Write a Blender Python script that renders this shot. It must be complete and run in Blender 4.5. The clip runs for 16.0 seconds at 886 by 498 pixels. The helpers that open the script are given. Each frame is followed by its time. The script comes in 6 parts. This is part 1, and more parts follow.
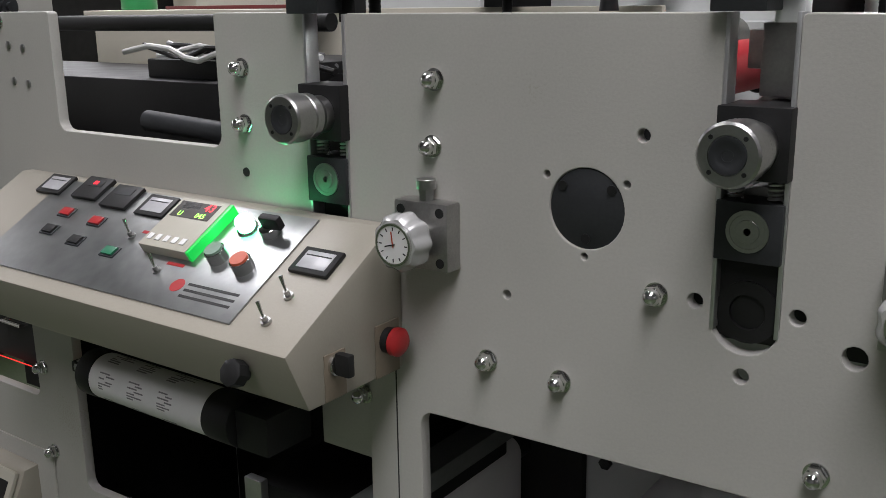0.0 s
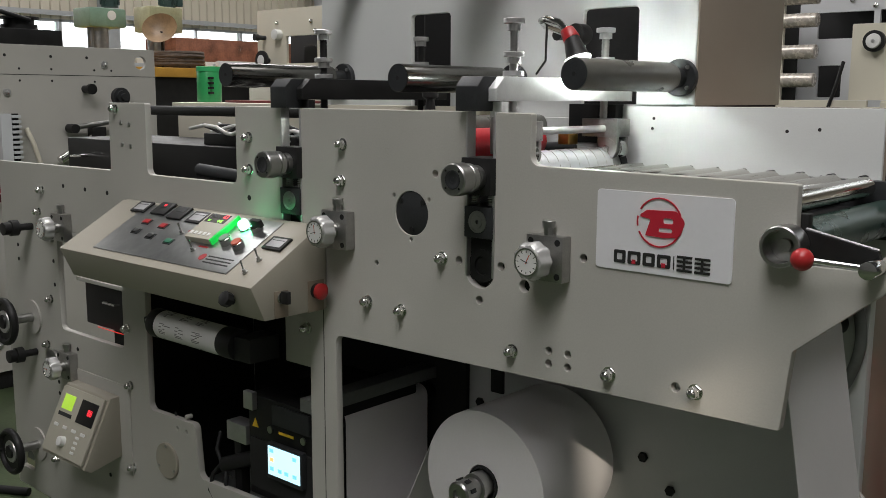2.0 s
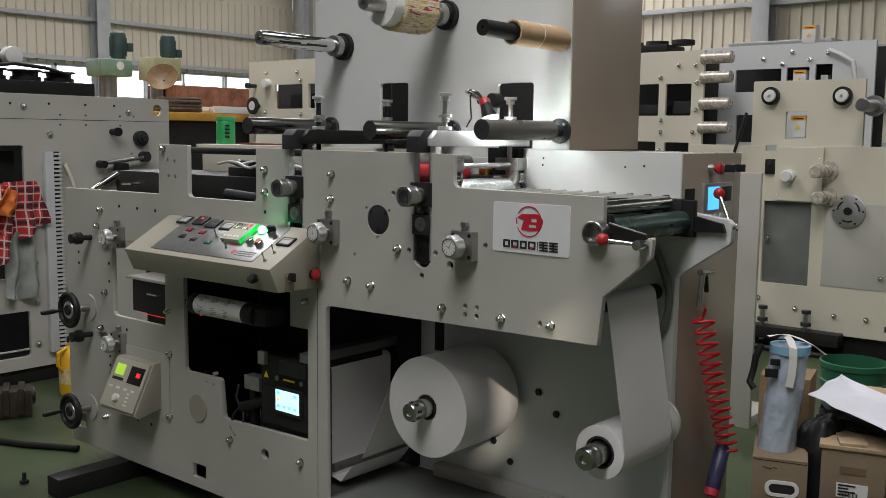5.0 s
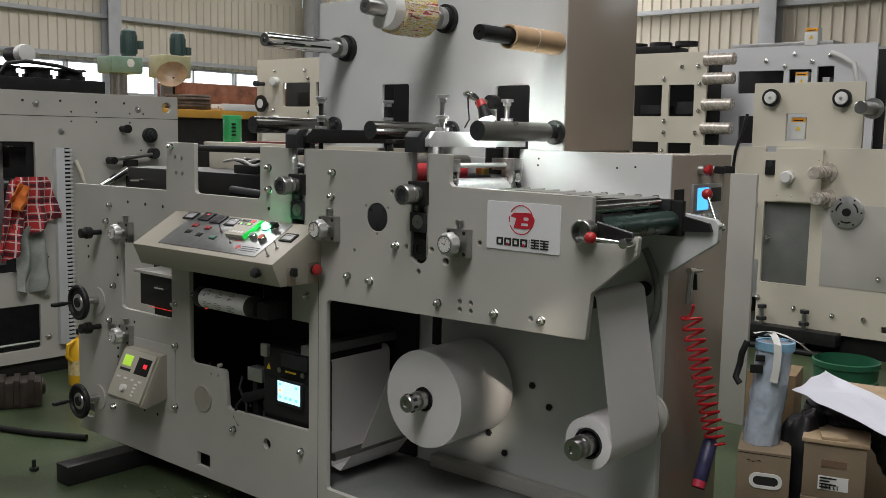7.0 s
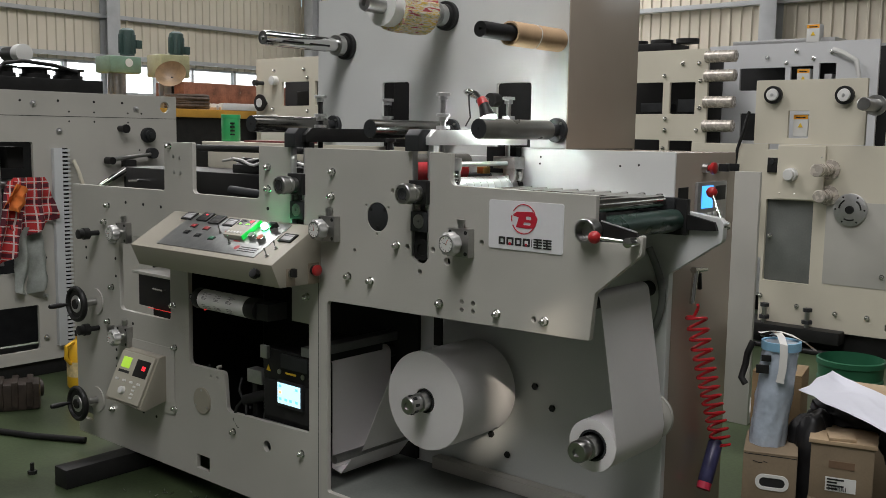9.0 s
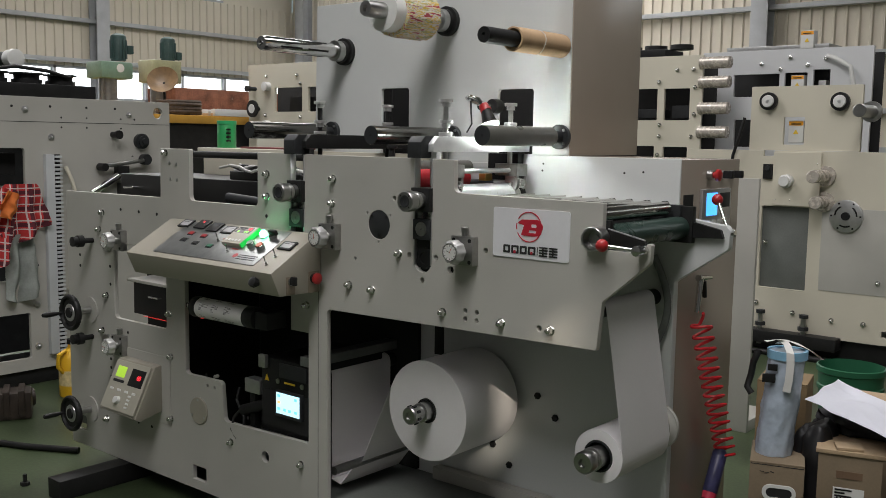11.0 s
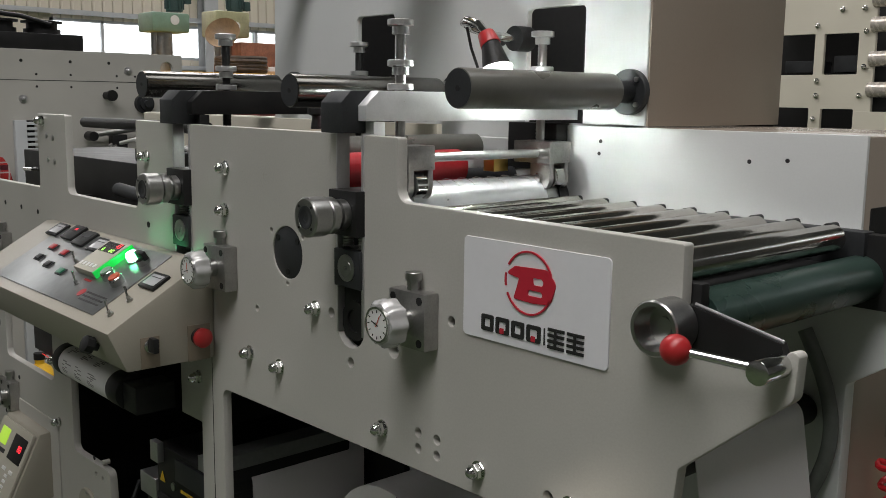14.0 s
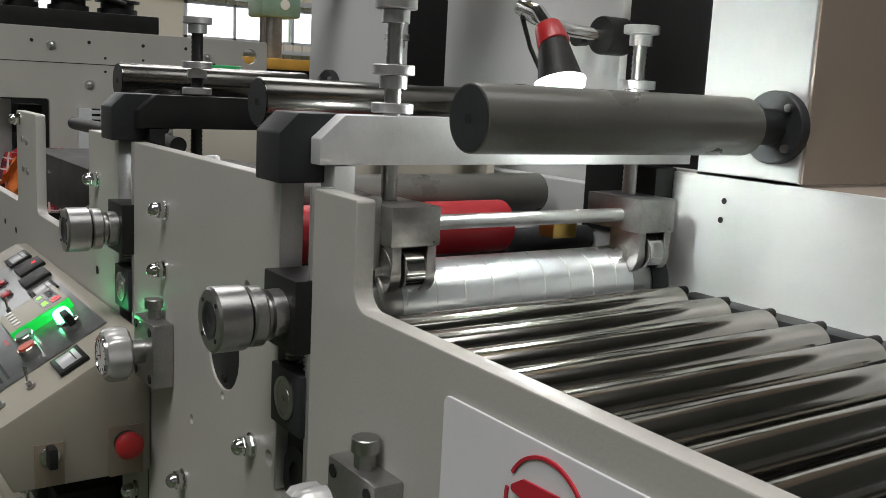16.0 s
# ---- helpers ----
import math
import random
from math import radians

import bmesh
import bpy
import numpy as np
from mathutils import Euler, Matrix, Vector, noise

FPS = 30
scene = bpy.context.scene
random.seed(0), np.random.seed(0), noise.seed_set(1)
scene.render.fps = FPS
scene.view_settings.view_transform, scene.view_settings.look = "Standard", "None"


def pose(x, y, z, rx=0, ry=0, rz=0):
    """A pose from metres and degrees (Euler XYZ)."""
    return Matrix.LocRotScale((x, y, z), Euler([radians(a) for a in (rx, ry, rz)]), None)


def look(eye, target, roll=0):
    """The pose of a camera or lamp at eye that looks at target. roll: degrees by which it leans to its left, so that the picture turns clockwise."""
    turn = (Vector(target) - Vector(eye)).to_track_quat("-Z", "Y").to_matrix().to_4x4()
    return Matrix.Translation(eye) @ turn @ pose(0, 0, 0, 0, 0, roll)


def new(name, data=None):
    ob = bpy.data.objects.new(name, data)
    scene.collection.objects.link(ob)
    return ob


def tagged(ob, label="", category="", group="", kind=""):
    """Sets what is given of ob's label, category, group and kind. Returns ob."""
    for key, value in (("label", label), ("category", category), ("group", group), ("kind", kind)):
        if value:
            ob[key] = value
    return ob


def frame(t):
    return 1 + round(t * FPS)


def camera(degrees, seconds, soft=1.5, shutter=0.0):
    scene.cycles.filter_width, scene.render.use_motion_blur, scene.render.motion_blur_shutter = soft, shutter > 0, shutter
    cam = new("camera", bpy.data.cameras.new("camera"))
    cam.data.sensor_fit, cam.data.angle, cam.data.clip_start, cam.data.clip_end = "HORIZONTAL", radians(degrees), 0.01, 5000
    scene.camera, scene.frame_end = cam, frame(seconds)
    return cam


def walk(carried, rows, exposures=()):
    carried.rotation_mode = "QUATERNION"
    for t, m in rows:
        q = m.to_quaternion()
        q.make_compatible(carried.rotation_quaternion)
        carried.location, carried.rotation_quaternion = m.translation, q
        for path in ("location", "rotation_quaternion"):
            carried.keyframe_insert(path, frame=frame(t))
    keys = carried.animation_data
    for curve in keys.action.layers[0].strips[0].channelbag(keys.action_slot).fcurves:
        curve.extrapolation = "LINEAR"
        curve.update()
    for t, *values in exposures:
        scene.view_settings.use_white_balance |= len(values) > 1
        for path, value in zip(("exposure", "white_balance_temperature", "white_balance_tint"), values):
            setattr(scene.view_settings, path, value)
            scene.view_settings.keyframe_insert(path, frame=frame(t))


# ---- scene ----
cam = camera(49.3, 16.0, soft=0.6)
PATH = [
    (0, (0.1, -0.047, 1.455), (-1.035, 1.523, 0.959), -0.8),
    (0.5, (0.358, -0.155, 1.465), (-0.922, 1.327, 1.058), -0.4),
    (1, (0.577, -0.322, 1.465), (-0.669, 1.202, 1.111), 0.3),
    (1.5, (0.796, -0.446, 1.466), (-0.471, 1.071, 1.155), 0.1),
    (2, (1.026, -0.592, 1.471), (-0.273, 0.896, 1.159), 0.3),
    (2.5, (1.185, -0.789, 1.467), (-0.067, 0.75, 1.211), 0.4),
    (3, (1.331, -0.935, 1.485), (0.084, 0.618, 1.303), -0.1),
    (3.5, (1.527, -1.005, 1.462), (0.223, 0.502, 1.299), 0.5),
    (4, (1.647, -1.115, 1.47), (0.335, 0.38, 1.263), 0.6),
    (4.2, (1.678, -1.203, 1.475), (0.406, 0.324, 1.247), 0.5),
    (6.5, (1.887, -1.415, 1.502), (0.608, 0.105, 1.269), 1.1),
    (7, (1.885, -1.411, 1.501), (0.601, 0.105, 1.266), 1.1),
    (7.5, (1.89, -1.413, 1.502), (0.607, 0.103, 1.266), 1.0),
    (8, (1.879, -1.399, 1.501), (0.593, 0.114, 1.259), 1.0),
    (8.5, (1.865, -1.385, 1.499), (0.58, 0.128, 1.259), 0.9),
    (11, (1.795, -1.379, 1.501), (0.527, 0.152, 1.276), 0.9),
    (11.5, (1.755, -1.331, 1.495), (0.535, 0.229, 1.217), 0.4),
    (12, (1.705, -1.147, 1.493), (0.495, 0.421, 1.214), -1.0),
    (12.5, (1.623, -0.877, 1.494), (0.339, 0.632, 1.222), -0.3),
    (13, (1.425, -0.615, 1.49), (0.082, 0.842, 1.22), 0.2),
    (13.5, (1.242, -0.329, 1.497), (-0.136, 1.095, 1.223), -0.4),
    (14, (1.08, -0.014, 1.498), (-0.386, 1.312, 1.193), 0.7),
    (14.5, (0.854, 0.236, 1.509), (-0.639, 1.534, 1.213), 1.1),
    (15, (0.715, 0.412, 1.533), (-0.81, 1.672, 1.238), 1.2),
    (15.5, (0.694, 0.486, 1.542), (-0.894, 1.665, 1.247), 2.5),
    (16, (0.669, 0.524, 1.543), (-0.958, 1.639, 1.215), 2.9),
]
walk(cam, [(t, look(eye, target, roll)) for t, eye, target, roll in PATH],
     [(0, 0.26, 6250, 14), (0.5, 0.17, 6350, 13), (1.0, 0.08, 6450, 11), (2.0, 0.03, 6500, 10), (12.5, 0.03, 6500, 10), (14.5, -0.05, 6500, 10), (16, -0.12, 6500, 10)])

# ---- world, sun, lights ----
FLOOR = -0.04
world = bpy.data.worlds.new("sky")
scene.world = world
world.use_nodes = True
wn = world.node_tree
sky = wn.nodes.new("ShaderNodeTexSky")
sky.sky_type, sky.sun_disc = "NISHITA", False
sky.sun_elevation, sky.sun_rotation = radians(26.8), radians(131)
wn.nodes["Background"].inputs["Strength"].default_value = 0.12
wn.links.new(sky.outputs["Color"], wn.nodes["Background"].inputs["Color"])


def lamp(name, kind, m, energy, colour=(1, 1, 1), **settings):
    data = bpy.data.lights.new(name, kind)
    data.energy, data.color = energy, colour
    if "size" in settings:
        data.shape, data.size, data.size_y = "RECTANGLE", settings["size"], settings["size_y"]
    if "radius" in settings:
        data.shadow_soft_size = settings["radius"]
    if "angle" in settings:
        data.angle = settings["angle"]
    if "cone" in settings:
        data.spot_size, data.spot_blend = settings["cone"], 0.5
    ob = new(name, data)
    ob.matrix_world = m
    return ob


SUN_WAY = Vector((0.75, -0.65, 0.5))
lamp("sun", "SUN", look(tuple(SUN_WAY * 12), (0, 0, 0)), 1.7, (1.0, 0.88, 0.74), angle=radians(0.5))
DAY = (0.985, 0.96, 0.955)
# added overhead fill below the closed roof: front aisle, between the presses, hall back
for sx, sy, length, power in ((1.2, -2.4, 7.0, 470), (-4.6, 2.5, 4.0, 270), (1.2, 3.6, 3.0, 80), (-8.5, 8.5, 11.0, 620)):
    lamp("overhead_fill_lamp", "AREA", look((sx, sy, 6.9), (sx, sy, 0)), power, DAY, size=2.4, size_y=length)
# added fill on the unseen east side, where no such window is modelled
lamp("side_area_lamp", "AREA", look((7.4, -1.0, 3.2), (0, 0.5, 1.0)), 7, (1.0, 0.93, 0.84), size=6.0, size_y=2.0)
# daylight of the window strips in the west wall
lamp("side_area_lamp", "AREA", look((-15.9, 5.0, 5.0), (0, 5, 2)), 200, DAY, size=14.0, size_y=1.3)

lamp("work_light", "POINT", look((-0.165, 1.2700, 1.526), (-0.15, 1.27, 1.30)), 2.7, (0.92, 1.0, 0.95), radius=0.02)

# ---- materials ----


def material(name, colour, rough=0.5, metal=0.0, spread=0.12, wear=1.0, scale=6.0, bump=0.0, grain=90.0, coat=0.0, stain=None, glow=None):
    """A procedural surface: base colour with broad and fine variation, roughness wear and fine relief."""
    m = bpy.data.materials.new(name)
    m.use_nodes = True
    nt = m.node_tree
    b = nt.nodes["Principled BSDF"]
    tc = nt.nodes.new("ShaderNodeTexCoord")
    n1 = nt.nodes.new("ShaderNodeTexNoise")
    n1.inputs["Scale"].default_value, n1.inputs["Detail"].default_value = scale, 6
    n2 = nt.nodes.new("ShaderNodeTexNoise")
    n2.inputs["Scale"].default_value, n2.inputs["Detail"].default_value = grain, 3
    nt.links.new(tc.outputs["Object"], n1.inputs["Vector"])
    nt.links.new(tc.outputs["Object"], n2.inputs["Vector"])
    add = nt.nodes.new("ShaderNodeMath")
    add.operation = "MULTIPLY_ADD"
    add.inputs[1].default_value = 0.35
    nt.links.new(n2.outputs["Fac"], add.inputs[0])
    nt.links.new(n1.outputs["Fac"], add.inputs[2])
    ramp = nt.nodes.new("ShaderNodeValToRGB")
    lo = [max(0.0, c * (1 - spread)) for c in colour]
    hi = [min(1.0, c * (1 + spread)) for c in colour]
    ramp.color_ramp.elements[0].position, ramp.color_ramp.elements[1].position = 0.45, 0.9
    ramp.color_ramp.elements[0].color, ramp.color_ramp.elements[1].color = (*lo, 1), (*hi, 1)
    if stain:
        e = ramp.color_ramp.elements.new(0.40)
        e.color = (*stain, 1)
    nt.links.new(add.outputs[0], ramp.inputs["Fac"])
    nt.links.new(ramp.outputs["Color"], b.inputs["Base Color"])
    mr = nt.nodes.new("ShaderNodeMapRange")
    mr.inputs["To Min"].default_value, mr.inputs["To Max"].default_value = max(0.03, rough - 0.08 * wear), min(1, rough + 0.12 * wear)
    nt.links.new(n1.outputs["Fac"], mr.inputs["Value"])
    nt.links.new(mr.outputs["Result"], b.inputs["Roughness"])
    b.inputs["Metallic"].default_value = metal
    b.inputs["Coat Weight"].default_value = coat
    if bump:
        bp = nt.nodes.new("ShaderNodeBump")
        bp.inputs["Strength"].default_value, bp.inputs["Distance"].default_value = bump, 0.002
        nt.links.new(n2.outputs["Fac"], bp.inputs["Height"])
        nt.links.new(bp.outputs["Normal"], b.inputs["Normal"])
    if glow:
        b.inputs["Emission Color"].default_value = (*glow[0], 1)
        b.inputs["Emission Strength"].default_value = glow[1]
    return m


PAINT = material("grey_machine_paint", (0.455, 0.445, 0.408), 0.36, spread=0.09, scale=2.5, bump=0.12, grain=260, stain=(0.37, 0.355, 0.30))
PAINT_W = material("cream_machine_paint", (0.60, 0.565, 0.465), 0.4, spread=0.05, scale=2.0, bump=0.1, grain=240)
PAINT_CON = material("beige_console_paint", (0.34, 0.317, 0.262), 0.35, spread=0.05, scale=3.0, bump=0.08, grain=260)
PAINT_T = material("cool_grey_paint", (0.62, 0.635, 0.625), 0.36, spread=0.04, scale=2.5, bump=0.1, grain=260)
STEEL = material("brushed_steel", (0.42, 0.42, 0.41), 0.3, 1.0, spread=0.12, scale=30, bump=0.1, grain=300)
CHROME = material("polished_chrome", (0.66, 0.66, 0.65), 0.09, 1.0, spread=0.06, scale=20)
ALU = material("anodised_aluminium", (0.56, 0.56, 0.56), 0.36, 0.85, spread=0.08, scale=40, bump=0.12, grain=320)
MILLED = material("bright_milled_aluminium", (0.74, 0.75, 0.75), 0.4, 0.45, spread=0.08, scale=30, bump=0.1, grain=320, stain=(0.55, 0.54, 0.5))
BLACK = material("black_oxide_steel", (0.014, 0.014, 0.014), 0.45, 0.0, spread=0.25, scale=18, bump=0.1, grain=240)
DARK = material("dark_grey_metal", (0.034, 0.036, 0.038), 0.45, 0.2, spread=0.2, scale=16, bump=0.1, grain=220)
RUBBER = material("grey_rubber_roller", (0.105, 0.105, 0.092), 0.28, spread=0.12, scale=12, bump=0.1, grain=300)
# near-black for plugs and joints, and for shade painted inside openings
HOLE = material("dark_hole_and_shade", (0.02, 0.02, 0.02), 0.7, spread=0.2)
for m in (BLACK, DARK, HOLE):
    m.node_tree.nodes["Principled BSDF"].inputs["Specular IOR Level"].default_value = 0.28
WHITE = material("white_plastic", (0.68, 0.68, 0.66), 0.38, spread=0.04, scale=12)
PAPER = material("white_paper", (0.82, 0.80, 0.80), 0.75, spread=0.03, scale=5, bump=0.05, grain=180)
RED = material("red_plastic", (0.38, 0.02, 0.022), 0.3, spread=0.1, scale=12)
RED_RUBBER = material("red_rubber_roller", (0.42, 0.018, 0.026), 0.4, spread=0.08, scale=9)
ORANGE = material("orange_plastic", (0.5, 0.09, 0.04), 0.35, spread=0.1, scale=12)
GREEN_FLOOR = material("green_floor_paint", (0.050, 0.070, 0.034), 0.32, spread=0.65, scale=1.3, bump=0.12, grain=70, stain=(0.016, 0.018, 0.013))
DECK = material("dull_grey_deck", (0.15, 0.16, 0.15), 0.5, spread=0.2, scale=4, bump=0.1)
BRONZE = material("taupe_cabinet_paint", (0.345, 0.295, 0.245), 0.2, spread=0.05, scale=3, bump=0.06, grain=260)
CARD = material("brown_cardboard", (0.215, 0.165, 0.108), 0.85, spread=0.14, scale=7, bump=0.15, grain=120)
WOOD = material("plywood", (0.38, 0.28, 0.175), 0.7, spread=0.18, scale=9, bump=0.12)
KRAFT = material("kraft_tube", (0.50, 0.34, 0.20), 0.7, spread=0.08, scale=10, bump=0.08)
WALL = material("beige_wall_sheet", (0.70, 0.64, 0.53), 0.6, spread=0.07, scale=0.8, bump=0.05)
WALL_LOW = material("grey_wall_render", (0.42, 0.42, 0.42), 0.8, spread=0.08, scale=0.7)
# for the unseen walls and ceiling, dark to keep bounce and reflections low
DARK_SHELL = material("dark_unseen_shell", (0.13, 0.13, 0.125), 0.7, spread=0.1, scale=0.6)
GIRT = material("galvanised_girt", (0.46, 0.47, 0.48), 0.5, 0.1, spread=0.1, scale=5)
RUST = material("rusty_brown_steel", (0.24, 0.10, 0.06), 0.7, spread=0.55, scale=7, bump=0.25, grain=60, stain=(0.40, 0.33, 0.28))
GREEN_MACH = material("worn_green_paint", (0.17, 0.27, 0.20), 0.45, spread=0.2, scale=9, bump=0.1)
MOTOR = material("dark_green_motor", (0.03, 0.06, 0.055), 0.5, spread=0.2, scale=12)
DAYGLASS = material("bright_window", (0.8, 0.85, 0.9), 0.4, glow=((0.93, 0.97, 1.0), 2.2))
PLATE_STEEL = material("mirror_panel", (0.34, 0.35, 0.345), 0.3, 0.9, spread=0.15, scale=16, bump=0.04, grain=60)

# ---- mesh helpers ----


def mesh_of(bm, name):
    me = bpy.data.meshes.new(name)
    bmesh.ops.recalc_face_normals(bm, faces=bm.faces)
    bm.to_mesh(me)
    bm.free()
    return me


def smooth(me, angle=40):
    me.shade_smooth()
    me.set_sharp_from_angle(angle=radians(angle))


def part(name, bm, mat, parent=None, label=""):
    me = mesh_of(bm, name)
    smooth(me)
    me.materials.append(mat)
    ob = new(name, me)
    ob.parent = parent
    if label:
        tagged(ob, label)
    return ob


def thing(name, label, category, at=(0, 0, 0), group="", kind=""):
    ob = new(name)
    ob.empty_display_size = 0.05
    ob.matrix_world = at if isinstance(at, Matrix) else Matrix.Translation(at)
    return tagged(ob, label, category, group, kind)


def box(x0, x1, y0, y1, z0, z1, r=0.002, bm=None):
    own = bmesh.new()
    bmesh.ops.create_cube(own, size=1, matrix=Matrix.Translation(((x0 + x1) / 2, (y0 + y1) / 2, (z0 + z1) / 2)) @ Matrix.Diagonal((x1 - x0, y1 - y0, z1 - z0, 1)))
    if r:
        bmesh.ops.bevel(own, geom=own.edges[:], offset=r, segments=2, affect="EDGES", profile=0.6)
    return join(bm, own)


def join(bm, own):
    if bm is None:
        return own
    tmp = bpy.data.meshes.new("tmp")
    own.to_mesh(tmp)
    own.free()
    bm.from_mesh(tmp)
    bpy.data.meshes.remove(tmp)
    return bm


def rod(p0, p1, r0, r1=None, seg=24, bm=None, r=0.0):
    """A cylinder or cone from p0 to p1, with an optional rounded rim."""
    own = bmesh.new()
    p0, p1 = Vector(p0), Vector(p1)
    turn = (p1 - p0).to_track_quat("Z", "Y").to_matrix().to_4x4()
    bmesh.ops.create_cone(own, cap_ends=True, segments=seg, radius1=r0, radius2=r0 if r1 is None else r1, depth=(p1 - p0).length, matrix=Matrix.Translation((p0 + p1) / 2) @ turn)
    if r:
        rim = [e for e in own.edges if len(e.link_faces) == 2 and any(len(fc.verts) > 4 for fc in e.link_faces)]
        bmesh.ops.bevel(own, geom=rim, offset=r, segments=2, affect="EDGES", profile=0.6)
    return join(bm, own)


def lathe(profile, seg=28, axis="-y", at=(0, 0, 0), bm=None):
    """Turn (distance along axis, radius) pairs round the axis through at."""
    own = bmesh.new()
    way = {"-y": Vector((0, -1, 0)), "y": Vector((0, 1, 0)), "z": Vector((0, 0, 1)), "x": Vector((1, 0, 0))}[axis]
    turn = way.to_track_quat("Z", "Y").to_matrix()
    rings = []
    for d, r in profile:
        ring = []
        for i in range(seg):
            a = 2 * math.pi * i / seg
            ring.append(own.verts.new(Vector(at) + turn @ Vector((max(r, 1e-5) * math.cos(a), max(r, 1e-5) * math.sin(a), d))))
        rings.append(ring)
    for a, b in zip(rings, rings[1:]):
        for i in range(seg):
            own.faces.new((a[i], a[(i + 1) % seg], b[(i + 1) % seg], b[i]))
    own.faces.new(rings[0][::-1])
    own.faces.new(rings[-1])
    return join(bm, own)


def tube(points, r, seg=10, bm=None):
    """A round bar along a line of points."""
    own = bmesh.new()
    pts = [Vector(p) for p in points]
    rings, up = [], Vector((0.13, 0.21, 0.97))
    for i, p in enumerate(pts):
        way = (pts[min(i + 1, len(pts) - 1)] - pts[max(i - 1, 0)]).normalized()
        side = way.cross(up)
        if side.length < 1e-3:
            side = way.orthogonal()
        side.normalize()
        up = side.cross(way)
        rings.append([own.verts.new(p + r * (math.cos(2 * math.pi * k / seg) * side + math.sin(2 * math.pi * k / seg) * up)) for k in range(seg)])
    for a, b in zip(rings, rings[1:]):
        for k in range(seg):
            own.faces.new((a[k], a[(k + 1) % seg], b[(k + 1) % seg], b[k]))
    own.faces.new(rings[0][::-1])
    own.faces.new(rings[-1])
    return join(bm, own)


def prism(outline, x0, x1, bm=None, r=0.002):
    """A (y, z) outline drawn out along x."""
    own = bmesh.new()
    a = [own.verts.new((x0, y, z)) for y, z in outline]
    b = [own.verts.new((x1, y, z)) for y, z in outline]
    own.faces.new(a)
    own.faces.new(b[::-1])
    n = len(outline)
    for i in range(n):
        own.faces.new((a[i], b[i], b[(i + 1) % n], a[(i + 1) % n]))
    if r:
        bmesh.ops.bevel(own, geom=own.edges[:], offset=r, segments=2, affect="EDGES", profile=0.6)
    return join(bm, own)


def rounded(corners, seg=6):
    """(x, z) or (x, z, radius) corners to an outline with rounded corners."""
    out = []
    n = len(corners)
    for i, c in enumerate(corners):
        p = Vector(c[:2])
        if len(c) < 3:
            out.append(p)
            continue
        a, b = Vector(corners[i - 1][:2]) - p, Vector(corners[(i + 1) % n][:2]) - p
        a.normalize(), b.normalize()
        half = a.angle(b) / 2
        t = c[2] / math.tan(half)
        p0, p1 = p + a * t, p + b * t
        mid = p + (a + b).normalized() * (c[2] / math.sin(half))
        for k in range(seg + 1):
            q = p0.lerp(p1, k / seg) - mid
            out.append(mid + q.normalized() * c[2])
    return out


def circle(x, z, r, seg=20):
    return [Vector((x + r * math.cos(2 * math.pi * k / seg), z + r * math.sin(2 * math.pi * k / seg))) for k in range(seg)]


def rect(x0, x1, z0, z1, r=0.0):
    return rounded([(x0, z0, r), (x1, z0, r), (x1, z1, r), (x0, z1, r)]) if r else [Vector(p) for p in ((x0, z0), (x1, z0), (x1, z1), (x0, z1))]


def sheet(name, loops, y0, y1, mat, parent=None, label="", bevel=0.0015):
    """An upright plate in x and z between y0 and y1: the first loop is its outline, the others are openings through it."""
    cu = bpy.data.curves.new(name, "CURVE")
    cu.dimensions, cu.fill_mode = "2D", "BOTH"
    cu.extrude, cu.bevel_depth, cu.bevel_resolution, cu.offset = (y1 - y0) / 2 - bevel, bevel, 1, -bevel
    for loop in loops:
        sp = cu.splines.new("POLY")
        sp.points.add(len(loop) - 1)
        for p, q in zip(sp.points, loop):
            p.co = (q[0], q[1], 0, 1)
        sp.use_cyclic_u = True
    tmp = new("tmp", cu)
    me = bpy.data.meshes.new_from_object(tmp.evaluated_get(bpy.context.evaluated_depsgraph_get()))
    bpy.data.objects.remove(tmp)
    bpy.data.curves.remove(cu)
    me.transform(Matrix.Translation((0, (y0 + y1) / 2, 0)) @ Matrix.Rotation(radians(90), 4, "X"))
    me.name = name
    smooth(me, 30)
    me.materials.clear()
    me.materials.append(mat)
    ob = new(name, me)
    ob.parent = parent
    if label:
        tagged(ob, label)
    return ob


def lettering(name, text, size, mat, m, parent=None, depth=0.001, space=1.0):
    cu = bpy.data.curves.new(name, "FONT")
    cu.body, cu.size, cu.extrude, cu.align_x, cu.align_y, cu.space_character = text, size, depth, "CENTER", "CENTER", space
    tmp = new("tmp", cu)
    me = bpy.data.meshes.new_from_object(tmp.evaluated_get(bpy.context.evaluated_depsgraph_get()))
    bpy.data.objects.remove(tmp)
    me.materials.clear()
    me.materials.append(mat)
    ob = new(name, me)
    ob.parent = parent
    ob.matrix_local = m
    return ob

# ---- the hall ----
HX0, HX1, HY0, HY1, HZ = -16.4, 7.6, -8.0, 14.7, 7.2
fl = bmesh.new()
bmesh.ops.create_grid(fl, x_segments=24, y_segments=24, size=0.5, matrix=Matrix.Translation(((HX0 + HX1) / 2, (HY0 + HY1) / 2, FLOOR)) @ Matrix.Diagonal((HX1 - HX0 + 0.6, HY1 - HY0 + 0.6, 1, 1)))
tagged(part("floor", fl, GREEN_FLOOR), "worn dark green painted concrete workshop floor", "floor", kind="structure")


